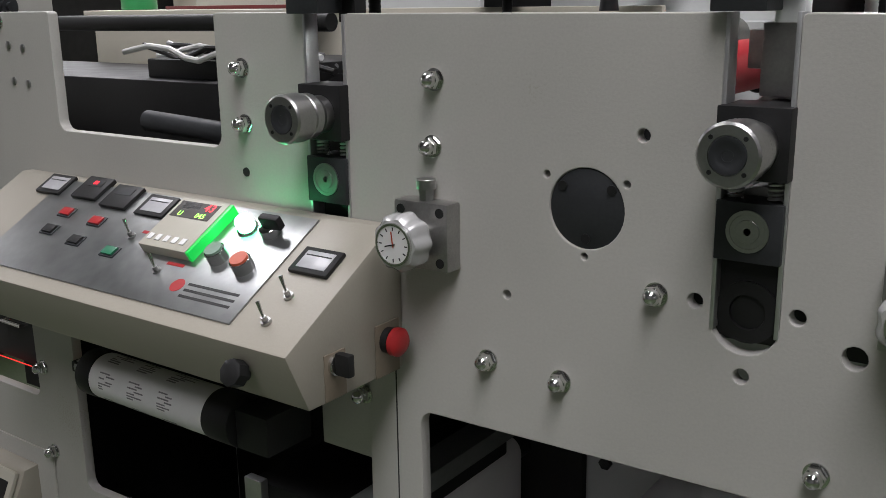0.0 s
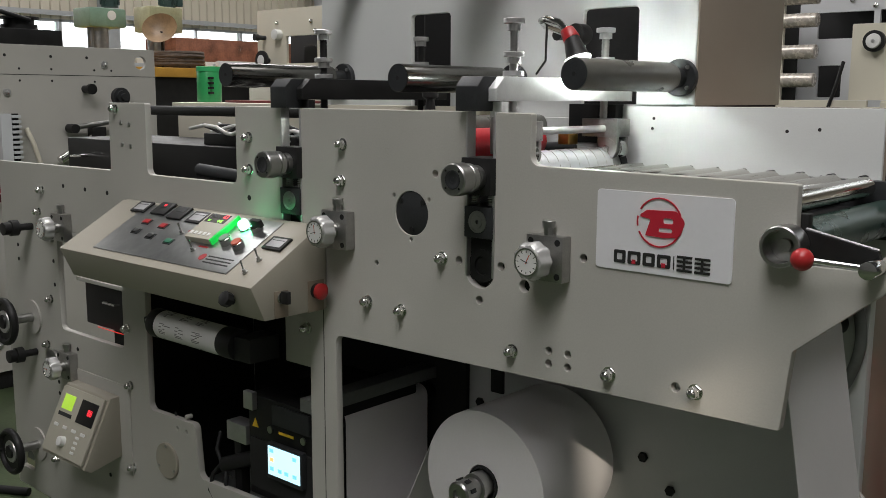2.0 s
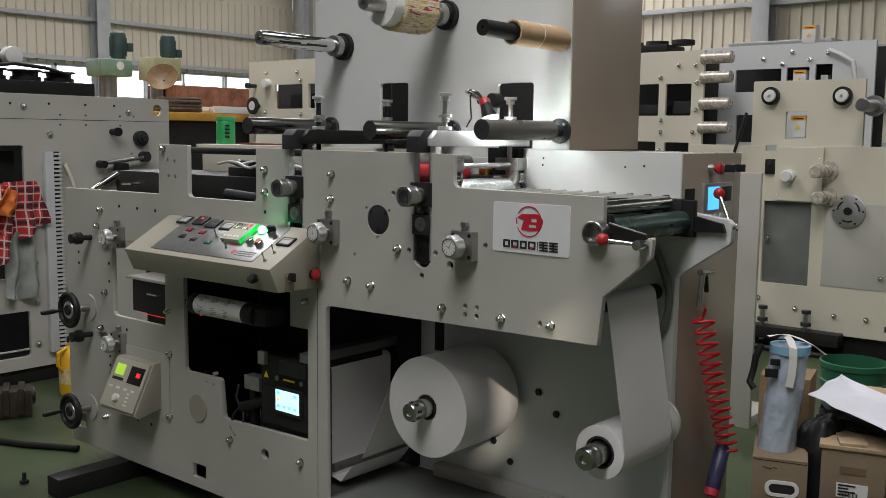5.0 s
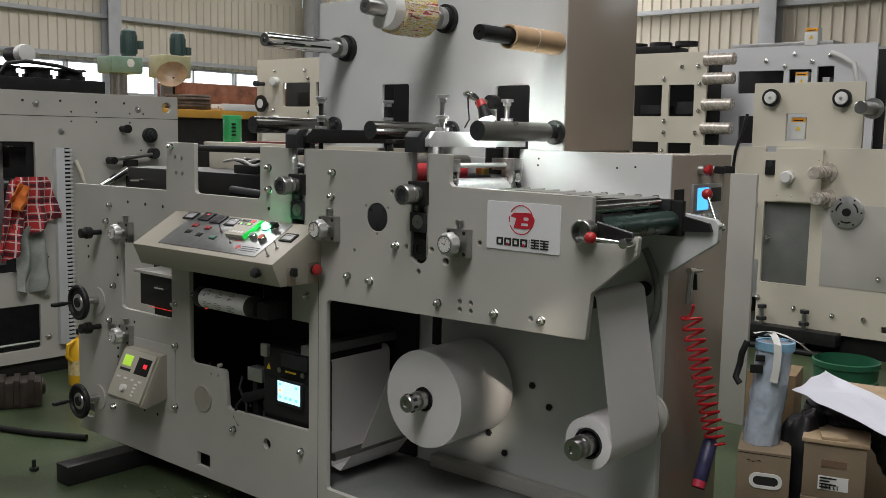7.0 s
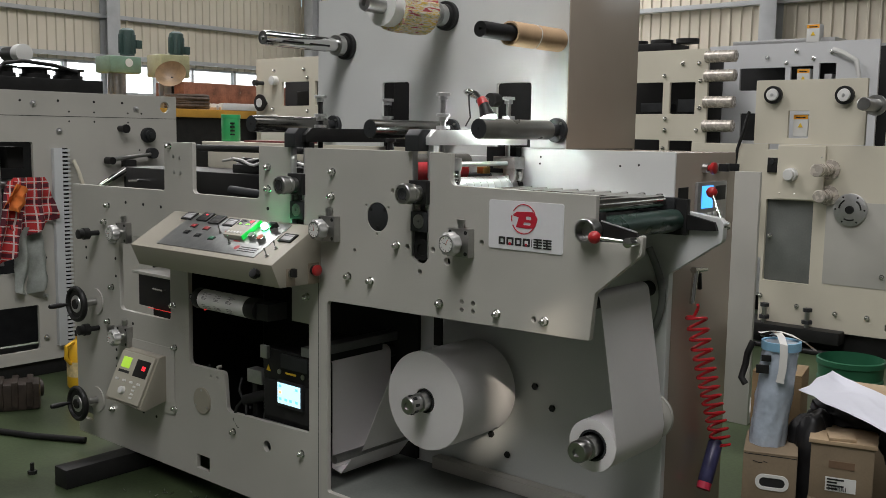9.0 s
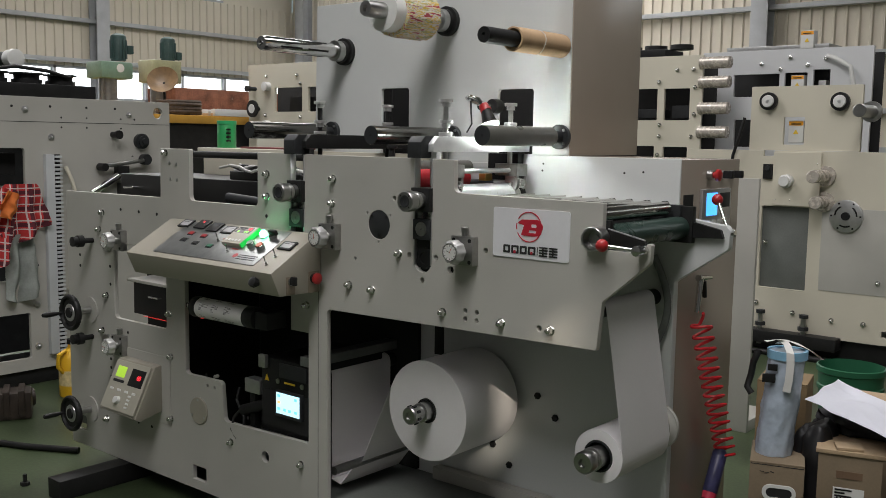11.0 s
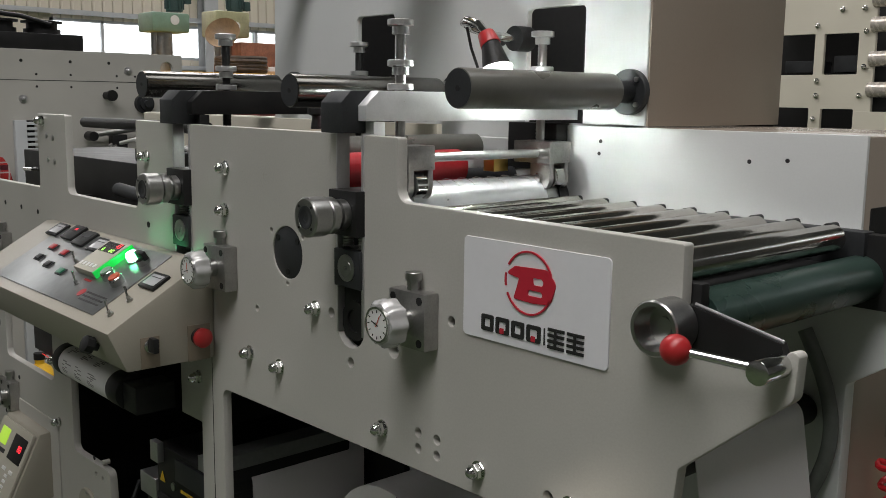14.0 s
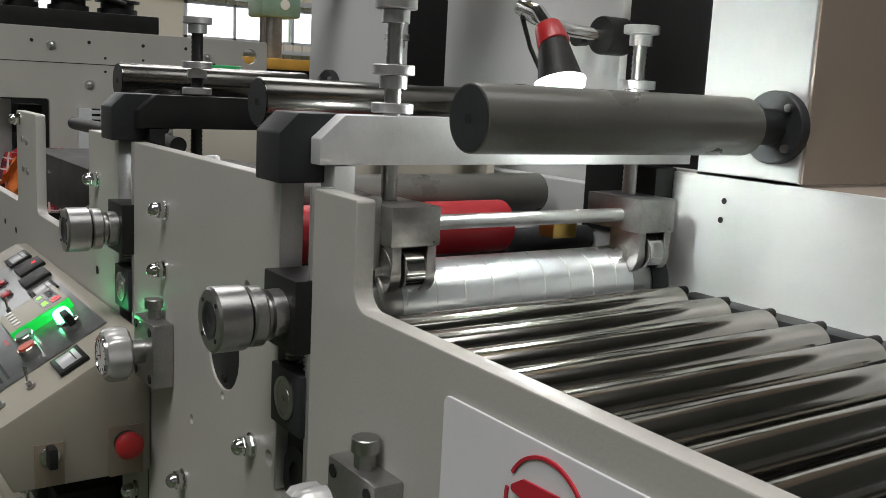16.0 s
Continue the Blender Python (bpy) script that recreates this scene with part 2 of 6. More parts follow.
def ribbed(length, z0, z1, pitch=0.19):
    """A length of ribbed wall sheet in x, seen from -y."""
    bm = bmesh.new()
    n = max(1, round(length / pitch))
    pitch, xs = length / n, []
    for i in range(n):
        xs += [(i * pitch, 0), (i * pitch + 0.13, 0), (i * pitch + 0.145, -0.03), (i * pitch + 0.175, -0.03)]
    lo = [bm.verts.new((x, y, z0)) for x, y in xs]
    hi = [bm.verts.new((x, y, z1)) for x, y in xs]
    for i in range(len(xs) - 1):
        bm.faces.new((lo[i], lo[i + 1], hi[i + 1], hi[i]))
    back0, back1 = [bm.verts.new((x, 0.15, z0)) for x in (xs[0][0], xs[-1][0])], [bm.verts.new((x, 0.15, z1)) for x in (xs[0][0], xs[-1][0])]
    bm.faces.new((back0[0], back1[0], back1[1], back0[1]))
    return bm


NORTH, WEST = pose(HX0, HY1, 0), pose(HX0, HY0, 0, 0, 0, 90)


def wall_run(name, m, length, bands):
    """A wall along its own x: grey foot, ribbed sheet and strips of windows, with girts in front."""
    w = thing(name, "beige ribbed steel hall wall over a grey base", "wall", m, kind="structure")
    part("base", box(0, length, 0.0, 0.2, FLOOR, 1.4, 0), WALL_LOW, w)
    z = 1.4
    for z0, z1 in bands + [(HZ, HZ)]:
        if z0 > z:
            part("sheet", ribbed(length, z, z0), WALL, w)
        z = z1
        if z1 > z0:
            n = int(length / 1.9)
            bay = length / n
            for i in range(n):
                if (i * 7 + int(z0)) % 5 == 4:
                    part("sheet", box(i * bay, i * bay + bay, 0.02, 0.12, z0, z1, 0), WALL, w)
                    continue
                part("window_pane", box(i * bay + 0.05, i * bay + bay - 0.05, 0.06, 0.07, z0 + 0.04, z1 - 0.04, 0), DAYGLASS, w)
                fr = box(i * bay, i * bay + 0.06, 0.0, 0.1, z0, z1, 0)
                box(i * bay + 0.92, i * bay + 0.97, 0.0, 0.1, z0, z1, 0, fr)
                box(i * bay, i * bay + bay, 0.0, 0.1, z0, z0 + 0.05, 0, fr)
                box(i * bay, i * bay + bay, 0.0, 0.1, z1 - 0.05, z1, 0, fr)
                part("window_frame", fr, GIRT, w)
    for z in (1.45, 2.05, 2.95, 3.75, 5.2, 6.3):
        part("girt", box(0, length, -0.19, -0.05, z - 0.04, z + 0.04, 0.004), GIRT, w)
    x = 0.6
    while x < length:
        col = box(x, x + 0.03, -0.32, -0.04, FLOOR, HZ, 0.004)
        box(x - 0.13, x + 0.16, -0.34, -0.32, FLOOR, HZ, 0.004, col)
        box(x - 0.13, x + 0.16, -0.06, -0.04, FLOOR, HZ, 0.004, col)
        part("column", col, GIRT, w)
        x += 5.6
    return w


wall_run("wall_north", NORTH, HX1 - HX0, [(5.0, 6.1)])
wall_run("wall_west", WEST, HY1 - HY0, [(2.2, 2.85), (4.5, 5.9)])
# openings and frames made up in the unseen wall to shape sun patches
SUN_OPENINGS = ((-5.76, -5.54, 5.24, 5.46), (-5.46, -5.28, 5.56, 5.88), (-2.75, -1.5, 4.1, 4.75))
east = thing("wall_east", "unseen plain dark wall with openings added to shape sun patches", "wall", kind="structure")
ys = HY0
for y0, y1, z0, z1 in SUN_OPENINGS:
    part("sheet", box(HX1, HX1 + 0.03, ys, y0, FLOOR, HZ, 0), DARK_SHELL, east)
    part("sheet", box(HX1, HX1 + 0.03, y0, y1, FLOOR, z0, 0), DARK_SHELL, east)
    part("sheet", box(HX1, HX1 + 0.03, y0, y1, z1, HZ, 0), DARK_SHELL, east)
    fr = box(HX1 - 0.03, HX1 - 0.002, y0 - 0.04, y0 + 0.005, z0, z1, 0)
    box(HX1 - 0.03, HX1 - 0.002, y1 - 0.005, y1 + 0.04, z0, z1, 0, fr)
    part("window_frame", fr, GIRT, east)
    ys = y1
part("sheet", box(HX1, HX1 + 0.03, ys, HY1, FLOOR, HZ, 0), DARK_SHELL, east)
# unseen south wall and ceiling close the hall and hold back bounced light
tagged(part("wall_south", box(HX0, HX1, HY0 - 0.2, HY0, FLOOR, HZ, 0), DARK_SHELL), "unseen plain wall closing the hall, dark to limit bounce", "wall", kind="structure")
roof = box(HX0 - 0.2, HX1 + 0.2, HY0 - 0.2, HY1 + 0.2, HZ, HZ + 0.15, 0)
tagged(part("ceiling", roof, DARK_SHELL), "unseen ceiling closing the hall, dark to limit bounce", "ceiling", kind="structure")

# ---- the label press ----
FY, BY, TH = 0.95, 1.46, 0.02
press = thing("label_press", "grey painted narrow-web label printing press on steel feet", "machine")
outline = rounded([
    (-2.41, 0.05), (-2.41, 1.24, 0.01), (-1.658, 1.245, 0.01), (-1.655, 1.448, 0.006), (-1.458, 1.448, 0.006), (-1.458, 1.243, 0.02),
    (-1.036, 1.243, 0.02), (-1.036, 1.444, 0.006), (-0.853, 1.444, 0.006), (-0.853, 1.10), (-0.778, 1.10), (-0.778, 1.442, 0.006),
    (-0.257, 1.441, 0.006), (-0.257, 1.076, 0.037), (-0.181, 1.076, 0.037), (-0.181, 1.44, 0.006), (-0.094, 1.439, 0.004),
    (-0.094, 1.338, 0.022), (0.438, 1.334, 0.004), (0.438, 1.205, 0.002), (0.566, 1.205, 0.003), (0.575, 1.232, 0.008), (0.589, 1.232, 0.006), (0.586, 1.178, 0.015),
    (0.444, 1.058, 0.01), (0.430, 0.918, 0.006), (-0.663, 0.900, 0.02), (-0.658, 0.19, 0.01), (0.40, 0.19, 0.01), (0.40, 0.05)])
openings = [rect(-2.02, -1.63, 0.693, 1.03, 0.02),
            rounded([(-1.50, 0.925, 0.02), (-1.50, 0.527, 0.02), (-1.265, 0.533, 0.02), (-1.25, 0.375, 0.02), (-0.757, 0.39, 0.012), (-0.757, 0.925, 0.012)]),
            circle(-0.413, 1.217, 0.049, 40), circle(-1.0, 0.285, 0.022), rect(-1.46, -1.37, 0.09, 0.15, 0.004), rect(-2.38, -2.28, 0.12, 0.19, 0.004)]
for hx, hz, hr in ((-0.466, 1.254, 0.0045), (-0.362, 1.251, 0.0045), (-0.414, 1.159, 0.0045), (-0.344, 1.308, 0.008), (-0.522, 1.094, 0.006), (-0.275, 1.128, 0.009),
                   (-0.163, 1.128, 0.009), (-0.219, 1.050, 0.009), (-0.103, 1.095, 0.013), (-0.04, 0.973, 0.008), (0.005, 0.973, 0.008), (-0.04, 0.947, 0.008),
                   (0.005, 0.947, 0.008), (0.237, 0.955, 0.009), (0.07, 1.172, 0.008), (0.035, 1.168, 0.008), (-1.31, 0.50, 0.007), (-1.31, 0.545, 0.007), (-1.355, 0.50, 0.007)):
    openings.append(circle(hx, hz, hr, 14))
sheet("front_plate", [outline] + openings, FY, FY + TH, PAINT, press, "grey painted front side plate with slots and windows")
back_outline = rounded([(-2.41, 0.05), (-2.41, 1.24), (-1.3, 1.24), (-1.3, 1.42), (-0.25, 1.42), (-0.25, 1.30), (0.44, 1.30, 0.004), (0.44, 1.268), (0.575, 1.250, 0.01), (0.589, 1.235, 0.01),
                        (0.586, 1.178, 0.015), (0.41, 1.058, 0.01), (0.41, 0.05)])
sheet("back_plate", [back_outline], BY, BY + 0.03, PAINT_T, press, "grey painted rear side plate")
part("deck", box(-2.38, 0.40, FY + TH + 0.002, BY - 0.002, 0.14, 0.185), DECK, press, "dull grey floor pan between the plates")
part("deck_rail", box(-0.55, 0.36, BY - 0.05, BY - 0.004, 0.187, 0.235), PAINT, press)
for fx in (-1.98, -0.2):
    part("foot_beam", box(fx - 0.05, fx + 0.05, 0.62, 1.75, FLOOR, 0.046, 0.006), BLACK, press, "black square steel tube foot")

# electrical cabinet and tower behind
cabinet = thing("electrical_cabinet", "pale grey steel electrical cabinet with taupe side, behind the press", "cabinet")
part("body", box(-0.228, 0.40, 1.495, 1.96, FLOOR, 1.449, 0.004), BRONZE, cabinet)
part("front_panel", box(-0.230, 0.402, 1.488, 1.497, 1.19, 1.451, 0.003), PAINT_T, cabinet)
tower = thing("rewind_tower", "tall grey steel tower plate box carrying the rewind shafts", "machine frame")
WINS = [rect(-0.922, -0.772, 1.30, 1.702, 0.012), rect(-0.335, -0.178, 1.30, 1.687, 0.012)]
sheet("front_plate", [rounded([(-1.315, 1.25), (-1.30, 2.055, 0.006), (-0.026, 2.055, 0.006), (-0.026, 1.453), (-0.232, 1.453), (-0.232, 1.25)])] + WINS, 1.495, 1.51, PAINT_T, tower)
part("side_panel", box(-0.028, -0.022, 1.498, 1.978, 1.453, 2.055, 0.002), BRONZE, tower, "taupe painted steel side panel")
# two near-black sheets give the tower windows their inner shade
part("inner_shade_sheet", box(-1.306, -1.300, 1.512, 1.968, 1.30, 2.05, 0.001), HOLE, tower)
part("rear_shade_sheet", box(-1.3, -0.030, 1.97, 1.978, 1.30, 2.055, 0.002), HOLE, tower)


# ---- fittings of the press ----


def flat(name, mat, parent, m, bm, label=""):
    """A part built in its own space and set at the local pose m."""
    ob = part(name, bm, mat, parent, label)
    ob.matrix_local = m
    return ob


def again(ob, m):
    """The same part once more, at the local pose m."""
    o = ob.copy()
    scene.collection.objects.link(o)
    o.matrix_local = m
    return o


def hexbar(r, d0, d1, bm=None):
    return lathe([(d0, r * 0.94), (d0 + 0.001, r), (d1 - 0.001, r), (d1, r * 0.94)], seg=6, axis="-y", bm=bm)


nut = hexbar(0.0125, 0.002, 0.013)
lathe([(0, 0.0145), (0.002, 0.0145), (0.0021, 0.01)], seg=20, bm=nut)
lathe([(0.013, 0.0105), (0.018, 0.010), (0.0215, 0.008), (0.024, 0.0045), (0.025, 0.001)], seg=16, bm=nut)
nut = flat("dome_nut", CHROME, press, pose(-0.63, FY, 1.36), nut, "shiny chrome dome nut")
for nx, nz in ((-0.635, 1.275), (-0.321, 1.128), (-0.55, 1.0), (-0.442, 0.995), (-0.13, 0.957), (0.10, 0.953), (0.277, 0.955), (-0.98, 1.365), (-0.98, 1.283),
               (-1.615, 1.43), (-0.765, 0.902), (-1.605, 0.762), (-1.60, 0.582), (-1.605, 0.315), (-1.205, 0.30), (-0.795, 0.303), (-2.10, 1.156), (-2.13, 1.08),
               (-2.08, 0.787), (-2.12, 0.623), (-2.10, 0.216)):
    again(nut, pose(nx, FY, nz, 0, (nx * 977) % 60, 0))
bolt = hexbar(0.013, 0.0, 0.010)
bolt = flat("bolt_head", BLACK, press, pose(-0.1, BY, 0.591), bolt, "black hexagon bolt head")
for nx, nz in ((-0.023, 0.524), (-0.218, 0.307), (-0.295, 0.37), (-0.62, 0.62), (0.12, 0.86), (-0.45, 0.83)):
    again(bolt, pose(nx, BY, nz))
rivet = flat("screw", STEEL, press, pose(-1.59, FY, 1.39), lathe([(0, 0.007), (0.003, 0.007), (0.004, 0.005)], seg=12), "small countersunk steel screw")
for nx, nz in ((-1.545, 1.385), (-1.585, 1.325), (-1.54, 1.322), (-1.62, 1.13), (-1.62, 1.08), (-1.62, 1.02)):
    again(rivet, pose(nx, FY, nz))
plug = flat("plug", HOLE, press, pose(-1.956, FY, 1.178), lathe([(0, 0.007), (0.001, 0.007)], seg=12), "black hole plug")
for nx, nz in ((-1.818, 1.176), (-1.686, 1.174), (-0.985, 1.21), (-2.06, 0.50), (-2.06, 0.46), (-2.06, 0.42), (-2.06, 0.38), (-1.75, 0.25), (-1.85, 0.25), (-1.92, 0.64), (-1.36, 0.545),
               (-1.1, 0.42), (-2.30, 0.95), (-2.30, 0.9), (-2.05, 1.0), (-2.05, 0.92), (-2.05, 0.84)):
    again(plug, pose(nx, FY, nz))
flat("cover_disc", DARK, press, pose(-0.413, FY + 0.006, 1.217), lathe([(0, 0.0485), (0.003, 0.0485), (0.004, 0.047)], seg=48), "dark grey round cover plate")
for a in (35, 145, 270):
    flat("disc_screw", BLACK, press, pose(-0.413 + 0.039 * math.cos(radians(a)), FY + 0.002, 1.220 + 0.039 * math.sin(radians(a))), lathe([(0, 0.006), (0.002, 0.006)], seg=12))
cover2 = flat("round_cover", PAINT_CON, press, pose(-1.41, FY, 0.388), lathe([(0, 0.056), (0.006, 0.056), (0.008, 0.054)], seg=40), "grey painted round cover plate")
for a in (90, 210, 330):
    flat("cover_screw", STEEL, cover2, pose(0.045 * math.cos(radians(a)), -0.008, 0.045 * math.sin(radians(a))), lathe([(0, 0.005), (0.002, 0.005)], seg=10))
part("plate_seam", box(-0.7065, -0.7045, FY - 0.0006, FY + 0.004, 0.055, 1.10, 0), HOLE, press, "fine joint between two plates")

SILVER = material("silvered_plastic", (0.50, 0.50, 0.49), 0.22, 0.35, spread=0.06, scale=16)
CAST = material("dark_machined_steel", (0.38, 0.375, 0.36), 0.3, 0.9, spread=0.2, scale=24, bump=0.1, grain=280)


def gauge(x, z, size=1.0):
    """A position indicator wheel with its bearing block."""
    g = new("gauge_wheel")
    g.parent = press
    g.matrix_local = pose(x, FY, z)
    tagged(g, "white lobed handwheel with a clock-like dial on a steel block")
    blk = box(-0.043, 0.043, -0.030, 0, -0.045, 0.045, 0.004)
    part("block", blk, CAST, g, "brushed steel bearing block")
    for bx, bz in ((-0.031, 0.033), (0.031, 0.033), (0.031, -0.033), (-0.031, -0.033)):
        part("block_screw", lathe([(0, 0.0065), (0.001, 0.0065)], seg=12, at=(bx, -0.030, bz)), BLACK, g)
    cl = lathe([(0.045, 0.010), (0.060, 0.010)], seg=6, axis="z", at=(0, -0.015, 0))
    lathe([(0.060, 0.013), (0.072, 0.013), (0.073, 0.012)], seg=18, axis="z", at=(0, -0.015, 0), bm=cl)
    part("clamp_screw", cl, STEEL, g)
    part("neck", rod((0, -0.03, 0), (0, -0.062, 0), 0.017), STEEL, g)
    w = bmesh.new()
    prof = [(0.050, 0.80), (0.055, 0.98), (0.062, 1.0), (0.078, 0.97), (0.084, 0.84), (0.084, 0.01)]
    n = 72
    rings = []
    for d, k in prof:
        rings.append([w.verts.new(((0.037 * k * (1 + 0.045 * math.cos(9 * 2 * math.pi * i / n) * (k > 0.5))) * math.cos(2 * math.pi * i / n), -d, 0.037 * k * (1 + 0.045 * math.cos(9 * 2 * math.pi * i / n) * (k > 0.5)) * math.sin(2 * math.pi * i / n))) for i in range(n)])
    for a, b in zip(rings, rings[1:]):
        for i in range(n):
            w.faces.new((a[i], a[(i + 1) % n], b[(i + 1) % n], b[i]))
    w.faces.new(rings[0][::-1])
    w.faces.new(rings[-1])
    part("wheel", w, SILVER, g, "silver-white lobed wheel")
    ringb = lathe([(0.0835, 0.0275), (0.088, 0.0275), (0.088, 0.0245), (0.0865, 0.0240), (0.0865, 0.001)], seg=40)
    part("bezel", ringb, CHROME, g, "chrome dial rim")
    part("dial", lathe([(0.0866, 0.0243), (0.0869, 0.0243)], seg=36), WHITE, g, "white dial face")
    for k in range(12):
        a = k * math.pi / 6
        tick = box(-0.0007, 0.0007, -0.0875, -0.0869, 0.018, 0.0225, 0)
        part("tick", tick, BLACK, g).matrix_local = Matrix.Rotation(a, 4, "Y")
    part("needle", box(-0.0008, 0.0008, -0.088, -0.0875, -0.004, 0.017, 0), ORANGE, g).matrix_local = Matrix.Rotation(0.5 + x, 4, "Y")
    part("needle", box(-0.0008, 0.0008, -0.0884, -0.088, -0.004, 0.013, 0), BLACK, g).matrix_local = Matrix.Rotation(-1.2 + x, 4, "Y")
    g.scale = (size, size, size)
    return g


for gx, gz in ((-0.635, 1.162), (-0.036, 1.163), (-1.955, 1.045), (-1.965, 0.58)):
    gauge(gx, gz)
for gx, gz in ((-2.06, 1.02), (-2.08, 0.575)):
    lock = lathe([(0, 0.036), (0.012, 0.036), (0.014, 0.03)], seg=32)
    flat("round_cap", STEEL, press, pose(gx, FY, gz), lock, "round steel cap")
    kn = lathe([(0, 0.012), (0.05, 0.012), (0.051, 0.027), (0.075, 0.027), (0.078, 0.022), (0.10, 0.022), (0.101, 0.018)], seg=28)
    flat("clamp_knob", BLACK, press, pose(gx - 0.13, FY, gz + 0.005), kn, "black turned clamping knob")


def handwheel(x, z):
    h = new("handwheel")
    h.parent = press
    h.matrix_local = pose(x, FY, z)
    tagged(h, "black handwheel with a side handle")
    part("hub_plate", lathe([(0, 0.06), (0.006, 0.06)], seg=36), PAINT, h)
    part("axle", rod((0, -0.006, 0), (0, -0.09, 0), 0.016), STEEL, h)
    rim = bmesh.new()
    n, k = 40, 10
    rr = [[rim.verts.new(((0.072 + 0.011 * math.cos(2 * math.pi * j / k)) * math.cos(2 * math.pi * i / n), -0.10 + 0.013 * math.sin(2 * math.pi * j / k), (0.072 + 0.011 * math.cos(2 * math.pi * j / k)) * math.sin(2 * math.pi * i / n))) for j in range(k)] for i in range(n)]
    for i in range(n):
        for j in range(k):
            rim.faces.new((rr[i][j], rr[i][(j + 1) % k], rr[(i + 1) % n][(j + 1) % k], rr[(i + 1) % n][j]))
    part("rim", rim, BLACK, h)
    part("web", lathe([(0.092, 0.066), (0.102, 0.066)], seg=36), BLACK, h)
    part("hub_ring", lathe([(0.102, 0.040), (0.106, 0.038), (0.106, 0.024)], seg=36), ALU, h, "bright turned ring")
    part("hub_cap", lathe([(0.106, 0.024), (0.112, 0.022)], seg=28), BLACK, h)
    part("handle", lathe([(0.10, 0.006), (0.12, 0.007), (0.14, 0.011), (0.18, 0.012), (0.196, 0.009), (0.2, 0.003)], seg=18, at=(-0.066, 0, -0.01)), BLACK, h)
    return h


handwheel(-2.22, 0.703)
handwheel(-2.235, 0.235)


def bearing(x, low):
    """What sits in a slot of the front plate: guides, two bearing blocks, springs and the round pressure knob."""
    for sx in (x - 0.0355, x + 0.0355):
        part("slot_guide", box(sx - 0.0025, sx + 0.0025, FY - 0.002, FY + 0.024, 1.10 if low else 1.11, 1.441, 0.001), ALU, press, "bright steel slot guide")
    part("upper_block", box(x - 0.037, x + 0.040, FY - 0.018, FY + 0.05, 1.272, 1.348, 0.002), BLACK, press, "black steel bearing block")
    lowb = part("lower_block", box(x - 0.036, x + 0.036, FY - 0.008, FY + 0.05, 1.182, 1.247, 0.002), DARK, press, "dark steel bearing block")
    part("bearing_ring", lathe([(0, 0.023), (0.002, 0.023), (0.002, 0.019), (0.001, 0.0185), (0.001, 0.013), (0.002, 0.0125), (0.002, 0.004), (0.0, 0.0035)], seg=36, at=(x, FY - 0.008, 1.216)), STEEL, lowb, "bright bearing end ring")
    for k in (-0.022, 0.022):
        pts = [(x + k + 0.008 * math.cos(a * 0.7), FY + 0.012 + 0.008 * math.sin(a * 0.7), 1.247 + 0.025 * a / 45) for a in range(46)]
        part("spring", tube(pts, 0.0018, 6), ALU, press)
    kn = new("pressure_knob")
    kn.parent = press
    kn.matrix_local = pose(x + 0.003, FY - 0.018, 1.308)
    tagged(kn, "knurled steel pressure knob")
    part("collar", lathe([(0, 0.026), (0.014, 0.026), (0.015, 0.021), (0.022, 0.021)], seg=36), STEEL, kn)
    part("skirt", lathe([(0.022, 0.029), (0.024, 0.031), (0.036, 0.031), (0.038, 0.029)], seg=40), STEEL, kn)
    grip = bmesh.new()
    n = 90
    prof = [(0.040, 0.029), (0.042, 0.0325), (0.072, 0.0325), (0.0745, 0.030), (0.0745, 0.020), (0.0735, 0.0195)]
    rings = [[grip.verts.new(((r + 0.0006 * (i % 2) * (r > 0.032)) * math.cos(2 * math.pi * i / n), -d, (r + 0.0006 * (i % 2) * (r > 0.032)) * math.sin(2 * math.pi * i / n))) for i in range(n)] for d, r in prof]
    for a, b in zip(rings, rings[1:]):
        for i in range(n):
            grip.faces.new((a[i], a[(i + 1) % n], b[(i + 1) % n], b[i]))
    grip.faces.new(rings[0][::-1])
    grip.faces.new(rings[-1])
    part("grip", grip, STEEL, kn)
    part("face", lathe([(0.0736, 0.0192), (0.0746, 0.0188), (0.0746, 0.0125), (0.0742, 0.012), (0.0742, 0.006), (0.072, 0.005)], seg=36), DARK, kn, "dark grey knob insert")
    for a in (45, 135, 225, 315):
        part("face_screw", lathe([(0.0742, 0.0025), (0.0752, 0.0025)], seg=8, at=(0.0245 * math.cos(radians(a)), 0, 0.0245 * math.sin(radians(a)))), BLACK, kn)
    return kn


bearing(-0.8155, False)
bearing(-0.219, True)
part("end_bearing", lathe([(-0.03, 0.035), (0.0, 0.035), (0.0, 0.02), (-0.006, 0.019), (-0.006, 0.007)], seg=36, at=(-0.219, FY + 0.008, 1.122)), BLACK, press, "black round lower bearing")
part("end_plate", box(-0.255, -0.183, FY + 0.012, FY + 0.03, 1.09, 1.185, 0.001), BLACK, press)
part("slot_shadow_plate", box(-0.853, -0.778, FY + 0.022, FY + 0.03, 1.09, 1.185, 0.001), BLACK, press)


